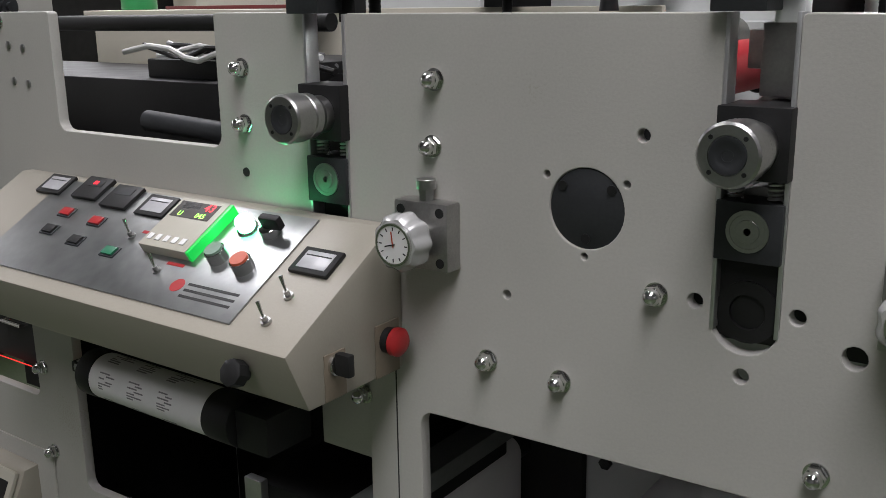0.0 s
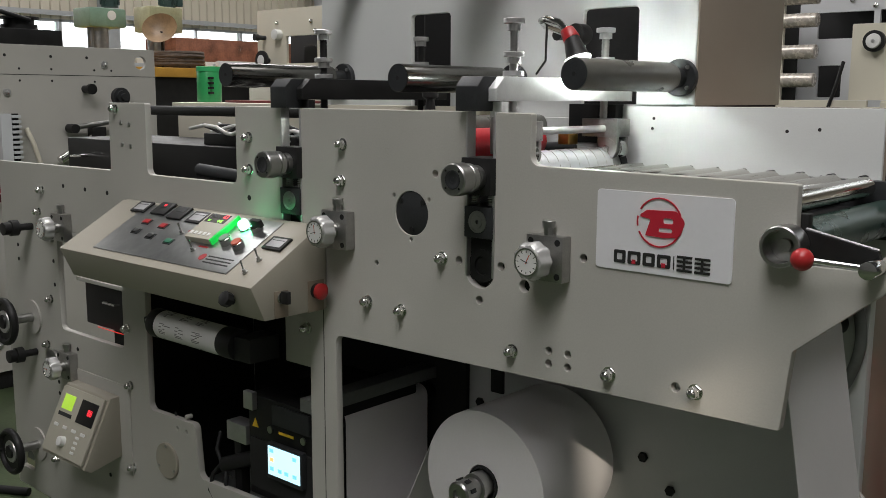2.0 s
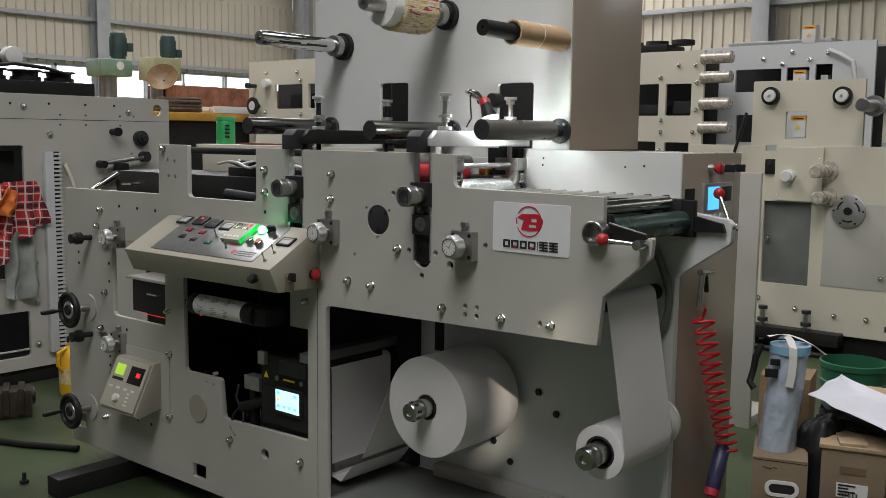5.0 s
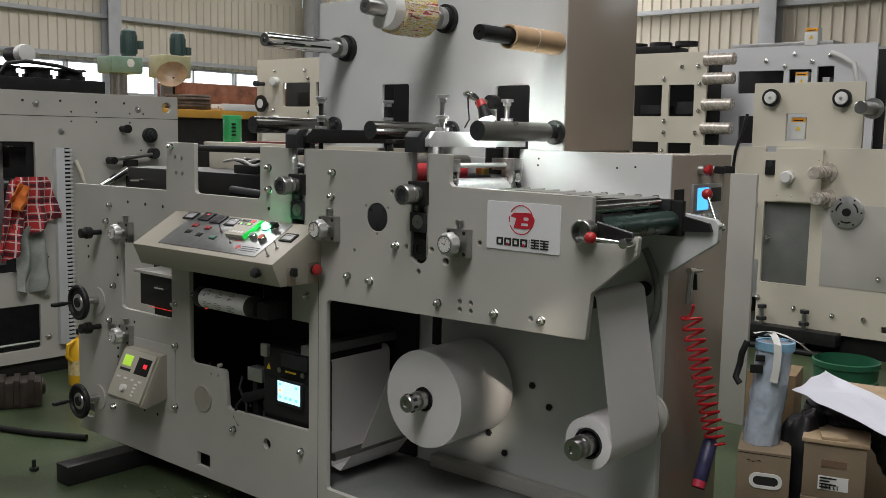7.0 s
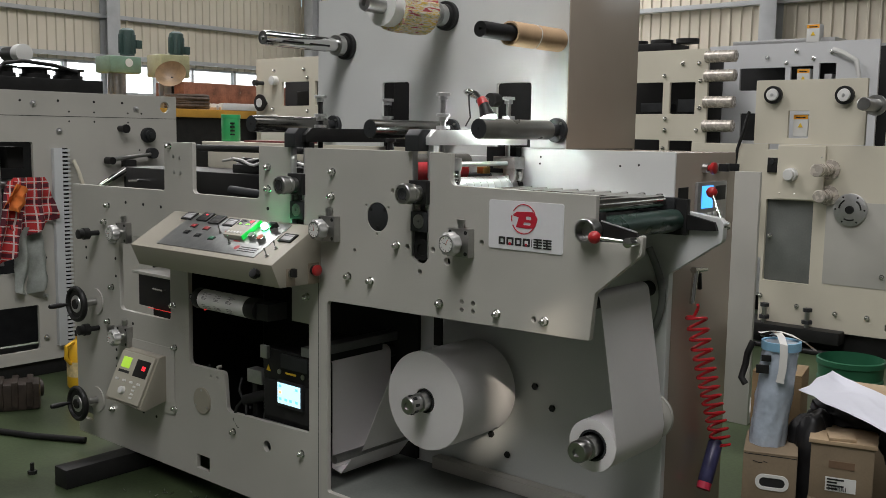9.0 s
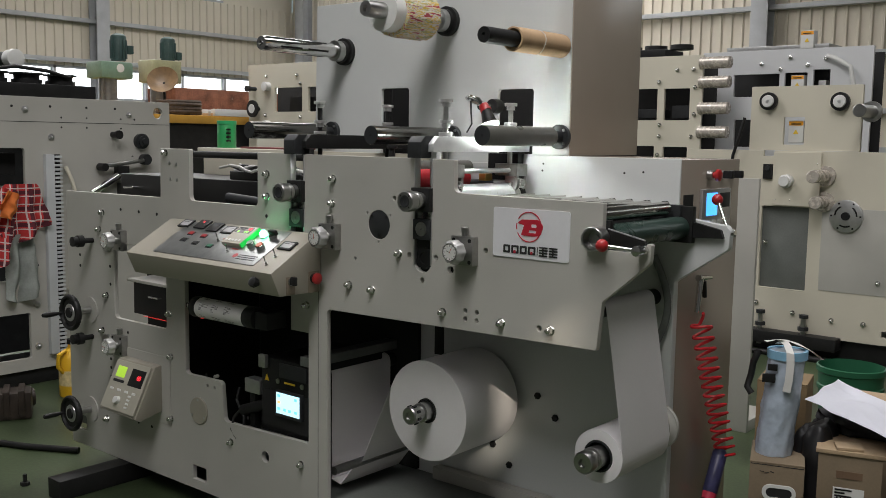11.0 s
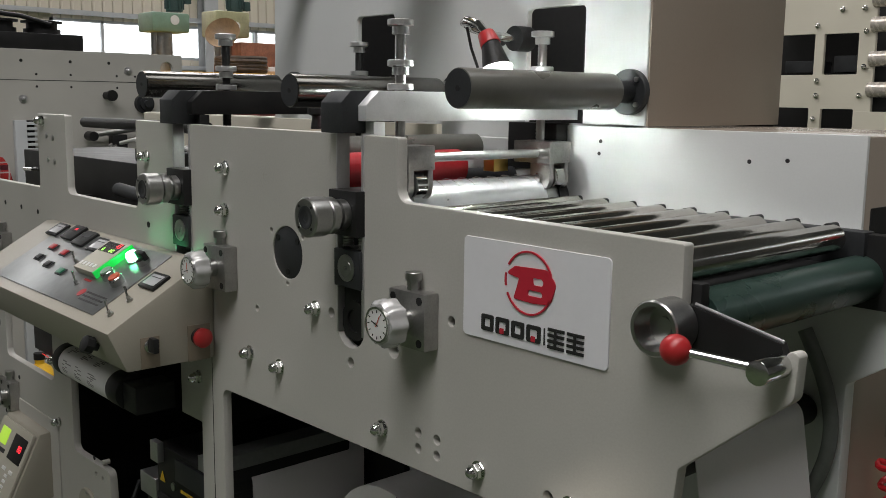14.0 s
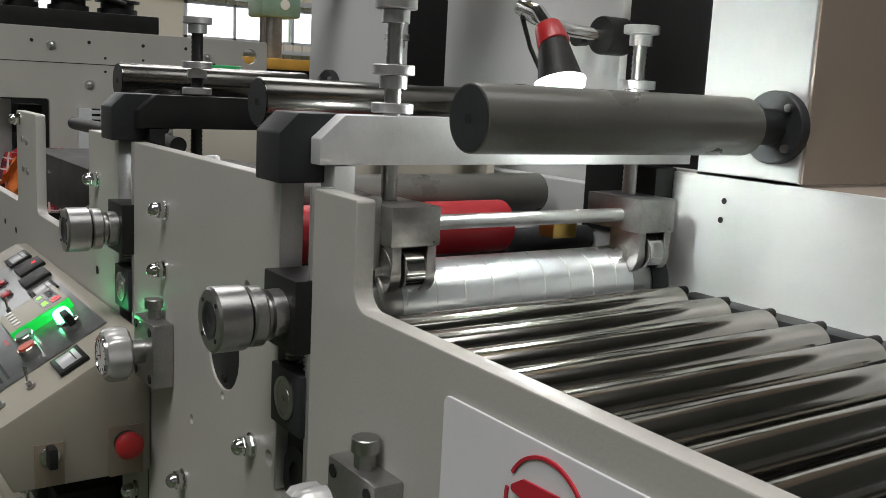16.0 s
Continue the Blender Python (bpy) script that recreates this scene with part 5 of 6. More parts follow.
for i, mt in enumerate((RED_LED, GREEN_LED, GREEN_LED, DARK)):
    part("key", box(-0.08 + i * 0.045, -0.055 + i * 0.045, -0.015, -0.011, -0.06, -0.045, 0.001), mt, pn)
    part("key", box(-0.08 + i * 0.045, -0.055 + i * 0.045, -0.015, -0.011, -0.035, -0.02, 0.001), WHITE, pn)

# air gun and coiled hose on the cabinet side
gun = thing("air_gun", "chrome air blow gun with red coiled hose beside the cabinet", "air gun")
part("hook", rod((0.40, 1.615, 1.10), (0.435, 1.615, 1.10), 0.006), STEEL, gun)
part("grip", rod((0.43, 1.612, 1.06), (0.43, 1.595, 0.945), 0.011, 0.009), CHROME, gun)
part("nozzle", rod((0.43, 1.595, 1.06), (0.43, 1.695, 1.052), 0.011, 0.006), CHROME, gun)
part("trigger", rod((0.43, 1.64, 1.045), (0.43, 1.65, 0.99), 0.008), BLACK, gun)
n = 15 * 20
hose = []
for i in range(n + 1):
    s = i / n
    a = s * 15 * 2 * math.pi
    rr = 0.034 if s > 0.03 else 0.01
    hose.append((0.447 + 0.012 * s + rr * 0.9 * math.cos(a), 1.585 + 0.24 * s + rr * math.sin(a), 0.935 - 0.53 * s ** 0.92 + 0.012 * math.cos(a)))
part("coiled_hose", tube(hose, 0.0052, 8), material("red_polyurethane_hose", (0.62, 0.02, 0.03), 0.22, spread=0.08), gun, "red coiled air hose")
spray = thing("spray_can", "dark blue spray can with a red cap hung by the cabinet", "can", pose(0.447, 1.775, 0.375, -30, 0, 0))
part("can", lathe([(-0.095, 0.023), (-0.09, 0.026), (0.05, 0.026), (0.062, 0.018)], seg=28, axis="z"), material("blue_can", (0.05, 0.05, 0.12), 0.35, spread=0.3, scale=30), spray)
part("cap", lathe([(-0.12, 0.024), (-0.095, 0.025)], seg=24, axis="z"), material("pink_red_cap", (0.55, 0.04, 0.08), 0.4), spray)

# ---- neighbouring press, its plate facing the walkway ----
lm = thing("neighbour_press", "grey painted label press standing beside, partly dismantled", "machine", pose(-3.85, 0, 0, 0, 0, 90))
sheet("side_plate", [rect(-0.6, 2.51, 0.055, 1.72, 0.01), rect(0.85, 1.49, 0.62, 1.412, 0.015), rect(0.85, 1.495, 0.132, 0.41, 0.015), circle(2.42, 1.647, 0.036, 28)], 0, 0.025, PAINT, lm, "grey side plate with openings")
sheet("rear_plate", [rect(-0.6, 2.51, 0.055, 1.70, 0.01)], 0.55, 0.575, DARK, lm)
part("seam", box(-0.6, 2.51, -0.0008, 0.002, 1.569, 1.572, 0), HOLE, lm)
part("foot_beam", box(-0.5, 2.4, 0.02, 0.5, FLOOR, 0.055, 0.004), BLACK, lm)
for hx, hz, hr in ((1.42, 1.66, 0.008), (1.66, 1.665, 0.008), (1.90, 1.665, 0.008), (2.1, 1.665, 0.008), (1.73, 1.60, 0.006), (1.90, 1.60, 0.006), (2.14, 1.60, 0.006), (2.24, 1.60, 0.006),
                   (1.73, 1.54, 0.006), (1.90, 1.54, 0.006), (2.14, 1.54, 0.006), (2.3, 1.50, 0.008), (2.22, 1.36, 0.006), (1.55, 0.7, 0.008), (2.2, 1.18, 0.008)):
    flat("plug", HOLE, lm, pose(hx, 0, hz), lathe([(0, hr), (0.001, hr)], seg=10))
for hx, hz in ((1.50, 1.645), (2.2, 1.63), (1.66, 1.48), (1.52, 0.56), (1.54, 0.46), (1.54, 0.2)):
    flat("white_cap_nut", ALU, lm, pose(hx, 0, hz), lathe([(0, 0.02), (0.006, 0.02), (0.007, 0.011), (0.015, 0.009), (0.02, 0.003)], seg=14))
part("roller", rod((1.2, 0.05, 0.24), (1.2, 0.5, 0.24), 0.055), PAINT_W, lm)
part("roller", rod((0.95, 0.2, 1.15), (1.47, 0.2, 1.15), 0.03), STEEL, lm)
part("inner_post", box(1.30, 1.36, 0.15, 0.2, 0.65, 1.40, 0.003), ALU, lm)
part("inner_block", box(1.38, 1.48, 0.1, 0.3, 1.25, 1.38, 0.003), BLACK, lm)
DUCT = material("grey_duct_plastic", (0.52, 0.54, 0.55), 0.5, spread=0.05)
dct = part("cable_duct", box(1.605, 1.66, -0.035, -0.001, 0.14, 1.375, 0.001), DUCT, lm, "slotted grey cable duct")
# near-black base paints the shade in the gaps between the teeth
part("duct_gap_shade", box(1.66, 1.70, -0.025, -0.001, 0.14, 1.375, 0.001), HOLE, dct)
tooth = part("duct_tooth", box(0, 0.045, -0.045, 0.0, 0, 0.014, 0.001), DUCT, dct)
tooth.matrix_local = pose(1.66, 0, 0.15)
for i in range(1, 48):
    again(tooth, pose(1.66, 0, 0.15 + i * 0.0256))
part("drive_gear", lathe([(0, 0.05), (0.03, 0.05), (0.031, 0.035), (0.05, 0.035), (0.051, 0.02), (0.07, 0.02)], seg=28, at=(2.28, 0, 1.46)), DARK, lm, "dark belt pulley")
part("drive_gear", lathe([(0, 0.035), (0.05, 0.035), (0.051, 0.02)], seg=24, at=(2.30, 0, 1.34)), DARK, lm)
part("pivot_pin", lathe([(0, 0.02), (0.06, 0.02), (0.061, 0.028), (0.08, 0.028)], seg=20, at=(2.08, 0, 1.50)), BLACK, lm)
part("tension_arm", rod((1.98, -0.05, 1.30), (2.27, -0.05, 1.335), 0.016, 0.012), STEEL, lm, "steel tension arm")
part("tension_knob", rod((1.97, -0.09, 1.295), (1.97, -0.02, 1.295), 0.024), BLACK, lm)
part("gas_cylinder", rod((1.90, -0.04, 1.13), (2.10, -0.04, 1.245), 0.022), CHROME, lm, "chrome air cylinder")
part("cylinder_bracket", box(2.08, 2.16, -0.06, -0.005, 1.22, 1.30, 0.004), BLACK, lm)
part("drive_housing", box(2.10, 2.50, -0.30, -0.002, 1.08, 1.19, 0.004), BLACK, lm)
for a in (0, 1):
    part("hose", tube([(1.74, -0.02, 1.30 - a * 0.75), (1.76, -0.05, 1.22 - a * 0.75), (1.79, -0.06, 1.10 - a * 0.7), (1.80, -0.05, 0.98 - a * 0.7), (1.78, -0.01, 0.86 - a * 0.65)], 0.012), PAINT_W, lm, "pale hose")
part("top_tray", box(1.30, 1.98, 0.02, 0.45, 1.72, 1.80, 0.004), BLACK, lm)
for k in range(3):
    part("fan", lathe([(1.80, 0.09), (1.83, 0.09), (1.831, 0.075), (1.86, 0.075), (1.861, 0.10), (1.87, 0.10)], seg=28, axis="z", at=(1.40 + k * 0.22, 0.2, 0)), BLACK, lm, "black cooling fan")
part("blower", rod((1.52, 0.12, 1.95), (1.52, 0.2, 1.95), 0.055, r=0.006), WHITE, lm, "white blower wheel")
part("blower_motor", rod((1.52, 0.2, 1.95), (1.52, 0.35, 1.95), 0.045), BLACK, lm)
part("flat_belt", tube([(1.30, 0.1, 1.78), (1.38, 0.1, 1.88), (1.5, 0.1, 1.90), (1.7, 0.1, 1.885), (1.85, 0.1, 1.85)], 0.012), BLACK, lm)

# red plaid shirt hung over the edge
PLAID = bpy.data.materials.new("red_plaid_cotton")
PLAID.use_nodes = True
nt = PLAID.node_tree
tcn = nt.nodes.new("ShaderNodeTexCoord")
base = nt.nodes.new("ShaderNodeRGB")
base.outputs[0].default_value = (0.50, 0.035, 0.035, 1)
prev = base.outputs[0]
for axis, scl, col, cut in (("X", 3.2, (0.10, 0.015, 0.025), 0.86), ("Z", 3.2, (0.10, 0.015, 0.025), 0.86), ("X", 6.4, (0.6, 0.5, 0.48), 0.95), ("Z", 6.4, (0.6, 0.5, 0.48), 0.95)):
    wv = nt.nodes.new("ShaderNodeTexWave")
    wv.bands_direction = axis
    wv.inputs["Scale"].default_value, wv.inputs["Distortion"].default_value = scl, 0.6
    gt = nt.nodes.new("ShaderNodeMath")
    gt.operation = "GREATER_THAN"
    gt.inputs[1].default_value = cut
    mx = nt.nodes.new("ShaderNodeMixRGB")
    mx.inputs["Color2"].default_value = (*col, 1)
    nt.links.new(tcn.outputs["Object"], wv.inputs["Vector"])
    nt.links.new(wv.outputs["Fac"], gt.inputs[0])
    nt.links.new(gt.outputs[0], mx.inputs["Fac"])
    nt.links.new(prev, mx.inputs["Color1"])
    prev = mx.outputs["Color"]
nt.links.new(prev, nt.nodes["Principled BSDF"].inputs["Base Color"])
nt.nodes["Principled BSDF"].inputs["Roughness"].default_value = 0.9


def cloth(w, h, folds, seed, hang=0.0):
    """A hanging cloth with folds, solid, with ragged lower edge."""
    bm = bmesh.new()
    nx, nz = 26, 20
    f_, b_ = [], []
    for j in range(nz + 1):
        rf, rb = [], []
        for i in range(nx + 1):
            u, v = i / nx, j / nz
            x = (u - 0.5) * w * (0.55 + 0.45 * v ** 0.6)
            z = -v * h * (1 - hang * abs(u - 0.4))
            d = 0.03 * math.sin(u * folds * 6.28 + seed + 1.5 * v) * (0.3 + v) + 0.02 * noise.noise((u * 3, v * 3, seed)) - 0.05
            rf.append(bm.verts.new((x + 0.02 * noise.noise((v * 4, u * 3, seed)), d, z)))
            rb.append(bm.verts.new((x, d + 0.012, z)))
        f_.append(rf), b_.append(rb)
    for s in (f_, b_):
        for j in range(nz):
            for i in range(nx):
                bm.faces.new((s[j][i], s[j][i + 1], s[j + 1][i + 1], s[j + 1][i]))
    for j in range(nz):
        bm.faces.new((f_[j][0], f_[j + 1][0], b_[j + 1][0], b_[j][0]))
        bm.faces.new((f_[j][nx], f_[j + 1][nx], b_[j + 1][nx], b_[j][nx]))
    for i in range(nx):
        bm.faces.new((f_[0][i], f_[0][i + 1], b_[0][i + 1], b_[0][i]))
        bm.faces.new((f_[nz][i], f_[nz][i + 1], b_[nz][i + 1], b_[nz][i]))
    return bm


def crumple(size, seed, folds=7.0, depth=0.28, flat_base=None):
    """A crumpled lump of film or cloth: sharp ridges at two scales over an uneven body."""
    bm = bmesh.new()
    bmesh.ops.create_icosphere(bm, subdivisions=5, radius=1.0)
    for v in bm.verts:
        q = v.co + Vector((seed, seed * 0.7, -seed))
        ridge = 1 - abs(noise.noise(q * folds * 0.35)) * 2
        k = 1 + depth * (noise.noise(q * 1.1) + 0.6 * ridge - 0.4) + depth * 0.35 * (1 - 2 * abs(noise.noise(q * folds)))
        v.co = Vector((v.co.x * size[0] * k, v.co.y * size[1] * k, v.co.z * size[2] * k))
        if flat_base is not None:
            v.co.z = max(flat_base, v.co.z)
    return bm



shirt = thing("plaid_shirt", "crumpled red plaid shirt hung on the neighbouring press", "shirt", pose(-3.845, 1.44, 1.20, 0, 0, 90))
part("drape", cloth(0.34, 0.36, 2.2, 1.0, 0.5), PLAID, shirt)
part("sleeve", cloth(0.14, 0.50, 1.3, 3.0, 0.3), PLAID, shirt).matrix_local = pose(-0.11, -0.03, -0.02, 0, 8, 0)
part("orange_lining", cloth(0.10, 0.16, 1.0, 5.0), material("orange_cloth", (0.6, 0.16, 0.03), 0.9, spread=0.15, scale=20), shirt, "orange lining").matrix_local = pose(-0.09, -0.07, -0.04, 0, 20, 0)
part("grey_cloth", cloth(0.22, 0.42, 1.6, 2.0, 0.2), material("grey_green_cloth", (0.28, 0.30, 0.28), 0.95, spread=0.2, scale=14), shirt, "grey cloth below").matrix_local = pose(0.0, 0.02, -0.30)

# floor by the machines: jug, off-cuts, cable, wooden bearer
jug = thing("yellow_jug", "yellow plastic jug standing on the floor", "jug", (-3.46, 1.54, FLOOR))
YEL = material("yellow_plastic", (0.72, 0.42, 0.02), 0.4, spread=0.08)
part("bottle", lathe([(0, 0.07), (0.01, 0.075), (0.22, 0.075), (0.27, 0.05), (0.29, 0.022), (0.31, 0.022)], seg=28, axis="z"), YEL, jug)
part("cap", lathe([(0.31, 0.026), (0.34, 0.026)], seg=18, axis="z"), BLACK, jug)
part("label", lathe([(0.07, 0.0758), (0.16, 0.0758)], seg=28, axis="z"), material("faded_jug_label", (0.62, 0.50, 0.26), 0.5, spread=0.25, scale=40), jug, "faded paper label")
part("handle", tube([(0.02, -0.05, 0.28), (0.03, -0.10, 0.26), (0.03, -0.105, 0.19), (0.02, -0.07, 0.15)], 0.011), YEL, jug)
scrap = thing("scrap_pile", "dark machine scrap with a bright metal strip", "scrap", (-3.35, 0.95, FLOOR))
GREASY = material("greasy_brown_black_steel", (0.030, 0.022, 0.017), 0.4, spread=0.5, scale=14, bump=0.3, grain=70, stain=(0.10, 0.075, 0.055))
block = part("greasy_block", box(-0.20, 0.20, -0.085, 0.085, 0.0, 0.15, 0.02), GREASY, scrap, "greasy dark machine block")
block.matrix_local = pose(0.02, 0.05, 0, 0, 0, 62)
for k in range(5):
    part("block_rib", box(-0.17 + k * 0.075, -0.135 + k * 0.075, -0.095, 0.095, 0.02, 0.162, 0.008), GREASY, block)
part("block_end", rod((0.0, 0.20, 0.075), (0.02, 0.285, 0.075), 0.055, 0.05, r=0.006), GREASY, scrap)
part("rag", crumple((0.09, 0.07, 0.07), 3.4, 5.0, 0.34, -0.06), material("dirty_white_rag", (0.45, 0.44, 0.42), 0.9, spread=0.3, scale=20, stain=(0.12, 0.1, 0.09)), scrap, "dirty white rag").matrix_local = pose(-0.14, -0.16, 0.06)
part("bright_strip", tube([(-0.35, -0.1, 0.10), (-0.25, -0.18, 0.05), (-0.12, -0.22, 0.02), (0.02, -0.2, 0.015)], 0.012), CHROME, scrap)
cbl = thing("floor_cable", "thick black cable lying on the floor", "cable")
part("cable", tube([(-4.6, 0.05, FLOOR + 0.016), (-3.9, 0.35, FLOOR + 0.016), (-3.3, 0.62, FLOOR + 0.016), (-2.7, 0.86, FLOOR + 0.016), (-2.45, 1.0, FLOOR + 0.016)], 0.016), BLACK, cbl)
bt = thing("loose_bolt", "small bolt lying on the floor", "bolt", (-2.23, 0.62, FLOOR))
part("bolt", lathe([(0, 0.02), (0.015, 0.02), (0.016, 0.009), (0.05, 0.009)], seg=6, axis="z"), BLACK, bt)
swarf = bmesh.new()
rnd = random.Random(11)
for k in range(280):
    x, y = -1.12 + rnd.gauss(0, 0.18), 0.84 + rnd.gauss(0, 0.09)
    a = rnd.uniform(0, 3.14)
    rod((x, y, FLOOR + 0.004), (x + 0.02 * math.cos(a), y + 0.02 * math.sin(a), FLOOR + 0.006), 0.0025, seg=5, bm=swarf)
tagged(part("swarf", swarf, STEEL), "scattered bright metal swarf on the floor", "swarf", kind="stuff")
shelf = thing("rear_shelf", "pale steel shelf plate behind the press", "shelf")
part("top", box(-2.15, -1.33, 1.495, 1.80, 1.425, 1.445, 0.003), PAINT_W, shelf)
part("leg", box(-2.1, -2.05, 1.6, 1.65, FLOOR, 1.425, 0.003), PAINT_W, shelf)
part("leg", box(-1.45, -1.40, 1.6, 1.65, FLOOR, 1.425, 0.003), PAINT_W, shelf)
part("stop_plate", box(-2.0, -1.7, 1.74, 1.77, 1.446, 1.50, 0.003), PAINT, shelf)
can = thing("green_tin", "green round tin with a printed label", "tin", (-2.03, 1.58, 1.446))
part("tin", lathe([(0, 0.043), (0.003, 0.045), (0.112, 0.045), (0.115, 0.043)], seg=36, axis="z"), material("green_tin_paint", (0.03, 0.32, 0.10), 0.35, spread=0.08), can)
part("lid", lathe([(0.112, 0.047), (0.128, 0.047), (0.130, 0.045)], seg=36, axis="z"), material("green_lid", (0.04, 0.40, 0.14), 0.35, spread=0.06), can)
for i in range(4):
    part("label_bar", box(0.02, 0.046, -0.030, -0.012, 0.03 + i * 0.018, 0.038 + i * 0.018, 0), BLACK, can)
tray = thing("dark_red_sheet", "dark red sheet lying on the shelf", "sheet", (-1.62, 1.55, 1.446))
part("sheet", box(-0.22, 0.2, -0.04, 0.12, 0, 0.008, 0.001), material("dark_red_board", (0.16, 0.03, 0.03), 0.5), tray)

# ---- bench and drills further back ----
bench = thing("work_bench", "long workshop bench with an orange-yellow edge", "bench")
part("top", box(-7.4, -6.12, 2.9, 6.0, 1.62, 1.70, 0.006), material("orange_bench_paint", (0.50, 0.27, 0.04), 0.5, spread=0.15), bench)
part("skirt", box(-7.35, -6.16, 2.95, 5.95, 0.9, 1.62, 0.004), BLACK, bench)
for y in (3.0, 5.85):
    part("leg", box(-6.27, -6.17, y, y + 0.1, FLOOR, 0.9, 0.006), BLACK, bench)
rb = thing("rusty_trough", "rusty brown steel trough on the bench", "trough")
part("side", box(-6.75, -6.70, 4.55, 5.95, 1.70, 1.99, 0.006), RUST, rb)
part("side", box(-7.2, -7.15, 4.55, 5.95, 1.70, 1.99, 0.006), RUST, rb)
part("end", box(-7.15, -6.75, 4.55, 4.60, 1.70, 1.99, 0.004), RUST, rb)
rnd = random.Random(5)
stock = thing("bar_stock", "bundle of copper-coloured and grey bars on the bench", "bars")
for i in range(9):
    part("bar", box(-6.55 + i * 0.05, -6.52 + i * 0.05, 4.65 + rnd.uniform(-0.05, 0.05), 5.8 + rnd.uniform(-0.2, 0.1), 1.702, 1.73 + 0.02 * (i % 3), 0.002), (material("copper_bar", (0.55, 0.30, 0.2), 0.35, 0.6), ALU, WHITE)[i % 3] if i < 3 else (KRAFT, ALU, WHITE)[i % 3], stock)
rope = thing("rope_coil", "coil of dark rope and cables on the bench", "rope")
pts = [(-6.36 + 0.16 * math.cos(a) * (1 + 0.1 * math.sin(a * 0.37)), 4.35 + 0.22 * math.sin(a), 1.72 + 0.0022 * a) for a in [k * 0.35 for k in range(150)]]
part("rope", tube(pts, 0.018, 7), material("dark_rope", (0.08, 0.06, 0.045), 0.9, spread=0.3, scale=30), rope)


def drill(y, x, body_mat, label, tall):
    d = thing("drill_press", label, "drill", (x, y, 1.735))
    part("column", rod((0, 0, -0.035), (0, 0, 0.42), 0.085, seg=28), STEEL, d)
    part("head", box(-0.14, 0.14, -0.15, 0.19, 0.30, 0.46 + 0.07 * tall, 0.02), body_mat, d)
    mo = part("motor", lathe([(0.48 + 0.06 * tall, 0.07), (0.70 + 0.04 * tall, 0.075), (0.72 + 0.04 * tall, 0.07), (0.74 + 0.04 * tall, 0.04)], seg=24, axis="z", at=(0, 0.12, 0)), MOTOR, d)
    for k in range(12):
        a = k * math.pi / 6
        part("fin", box(0.072, 0.082, -0.004, 0.004, 0.50 + 0.06 * tall, 0.68 + 0.04 * tall, 0.001), MOTOR, mo).matrix_local = Matrix.Translation((0, 0.12, 0)) @ Matrix.Rotation(a, 4, "Z")
    part("terminal_box", box(0.0, 0.06, 0.19, 0.25, 0.55, 0.63, 0.004), MOTOR, d)
    part("spindle", rod((0.02, -0.08, 0.30), (0.02, -0.08, 0.05), 0.03), STEEL, d)
    part("badge", rod((0.139, 0.05, 0.40), (0.145, 0.05, 0.40), 0.04), WHITE, d)
    return d


drill(3.82, -6.75, GREEN_MACH, "worn green bench drill with a dark motor", 0)
drill(4.52, -6.95, material("yellow_green_paint", (0.34, 0.34, 0.20), 0.45, spread=0.25, scale=8), "larger worn yellow-green bench drill", 1)
lampd = thing("bell_lamp", "old brown bell-shaped lamp shade above the bench", "lamp", (-6.5, 4.28, 1.70))
part("stand", rod((0, 0, 0), (0, 0, 0.32), 0.012), BLACK, lampd)
part("shade", lathe([(0.0, 0.03), (0.03, 0.10), (0.085, 0.15), (0.09, 0.15), (0.04, 0.105), (0.012, 0.03)], seg=32, axis="z"), material("brown_enamel", (0.24, 0.16, 0.09), 0.4, spread=0.3, scale=12), lampd).matrix_local = pose(0, 0, 0.30, 38, 48, 0)

# ---- presses in the background ----


def far_gauge(parent, x, z, s=1.0):
    g = flat("dial_wheel", BLACK, parent, pose(x, 0, z), lathe([(0, 0.065 * s), (0.03, 0.065 * s), (0.032, 0.052 * s)], seg=32), "round black wheel with a pale dial")
    part("dial", lathe([(0.030, 0.046 * s), (0.045, 0.042 * s), (0.046, 0.036 * s)], seg=28), WHITE, g)
    part("dial_cap", lathe([(0.046, 0.012 * s), (0.05, 0.010 * s)], seg=14), ALU, g)


def far_nuts(parent, spots):
    first = None
    for x, z in spots:
        if first is None:
            first = flat("dome_nut", CHROME, parent, pose(x, 0, z), lathe([(0, 0.018), (0.014, 0.018), (0.016, 0.012), (0.028, 0.008), (0.032, 0.002)], seg=10))
        else:
            again(first, pose(x, 0, z))


def warning(parent, x, z, y=0.0):
    c = flat("safety_cover", WHITE, parent, pose(x, y, z), box(-0.055, 0.055, -0.10, 0, -0.08, 0.08, 0.006), "white cover with an orange warning strip")
    part("orange_strip", box(-0.052, 0.052, -0.102, -0.0995, 0.045, 0.075, 0), material("warning_orange", (0.8, 0.35, 0.02), 0.5) if not bpy.data.materials.get("warning_orange") else bpy.data.materials["warning_orange"], c)
    part("black_bar", box(-0.035, 0.035, -0.1035, -0.1015, 0.052, 0.06, 0), BLACK, c)
    t_ = rod((0, -0.1005, -0.005), (0, -0.1035, -0.005), 0.022, seg=3)
    part("warning_triangle", t_, SIGN_YELLOW, c)


def spool(parent, x, z, length=0.28, r=0.045, mat=None):
    s = flat("shaft", mat or STEEL, parent, pose(x, 0, z), lathe([(0, r * 1.6), (0.02, r * 1.6), (0.021, r), (length, r), (length + 0.004, r * 0.9)], seg=28), "overhung shaft wrapped in film")


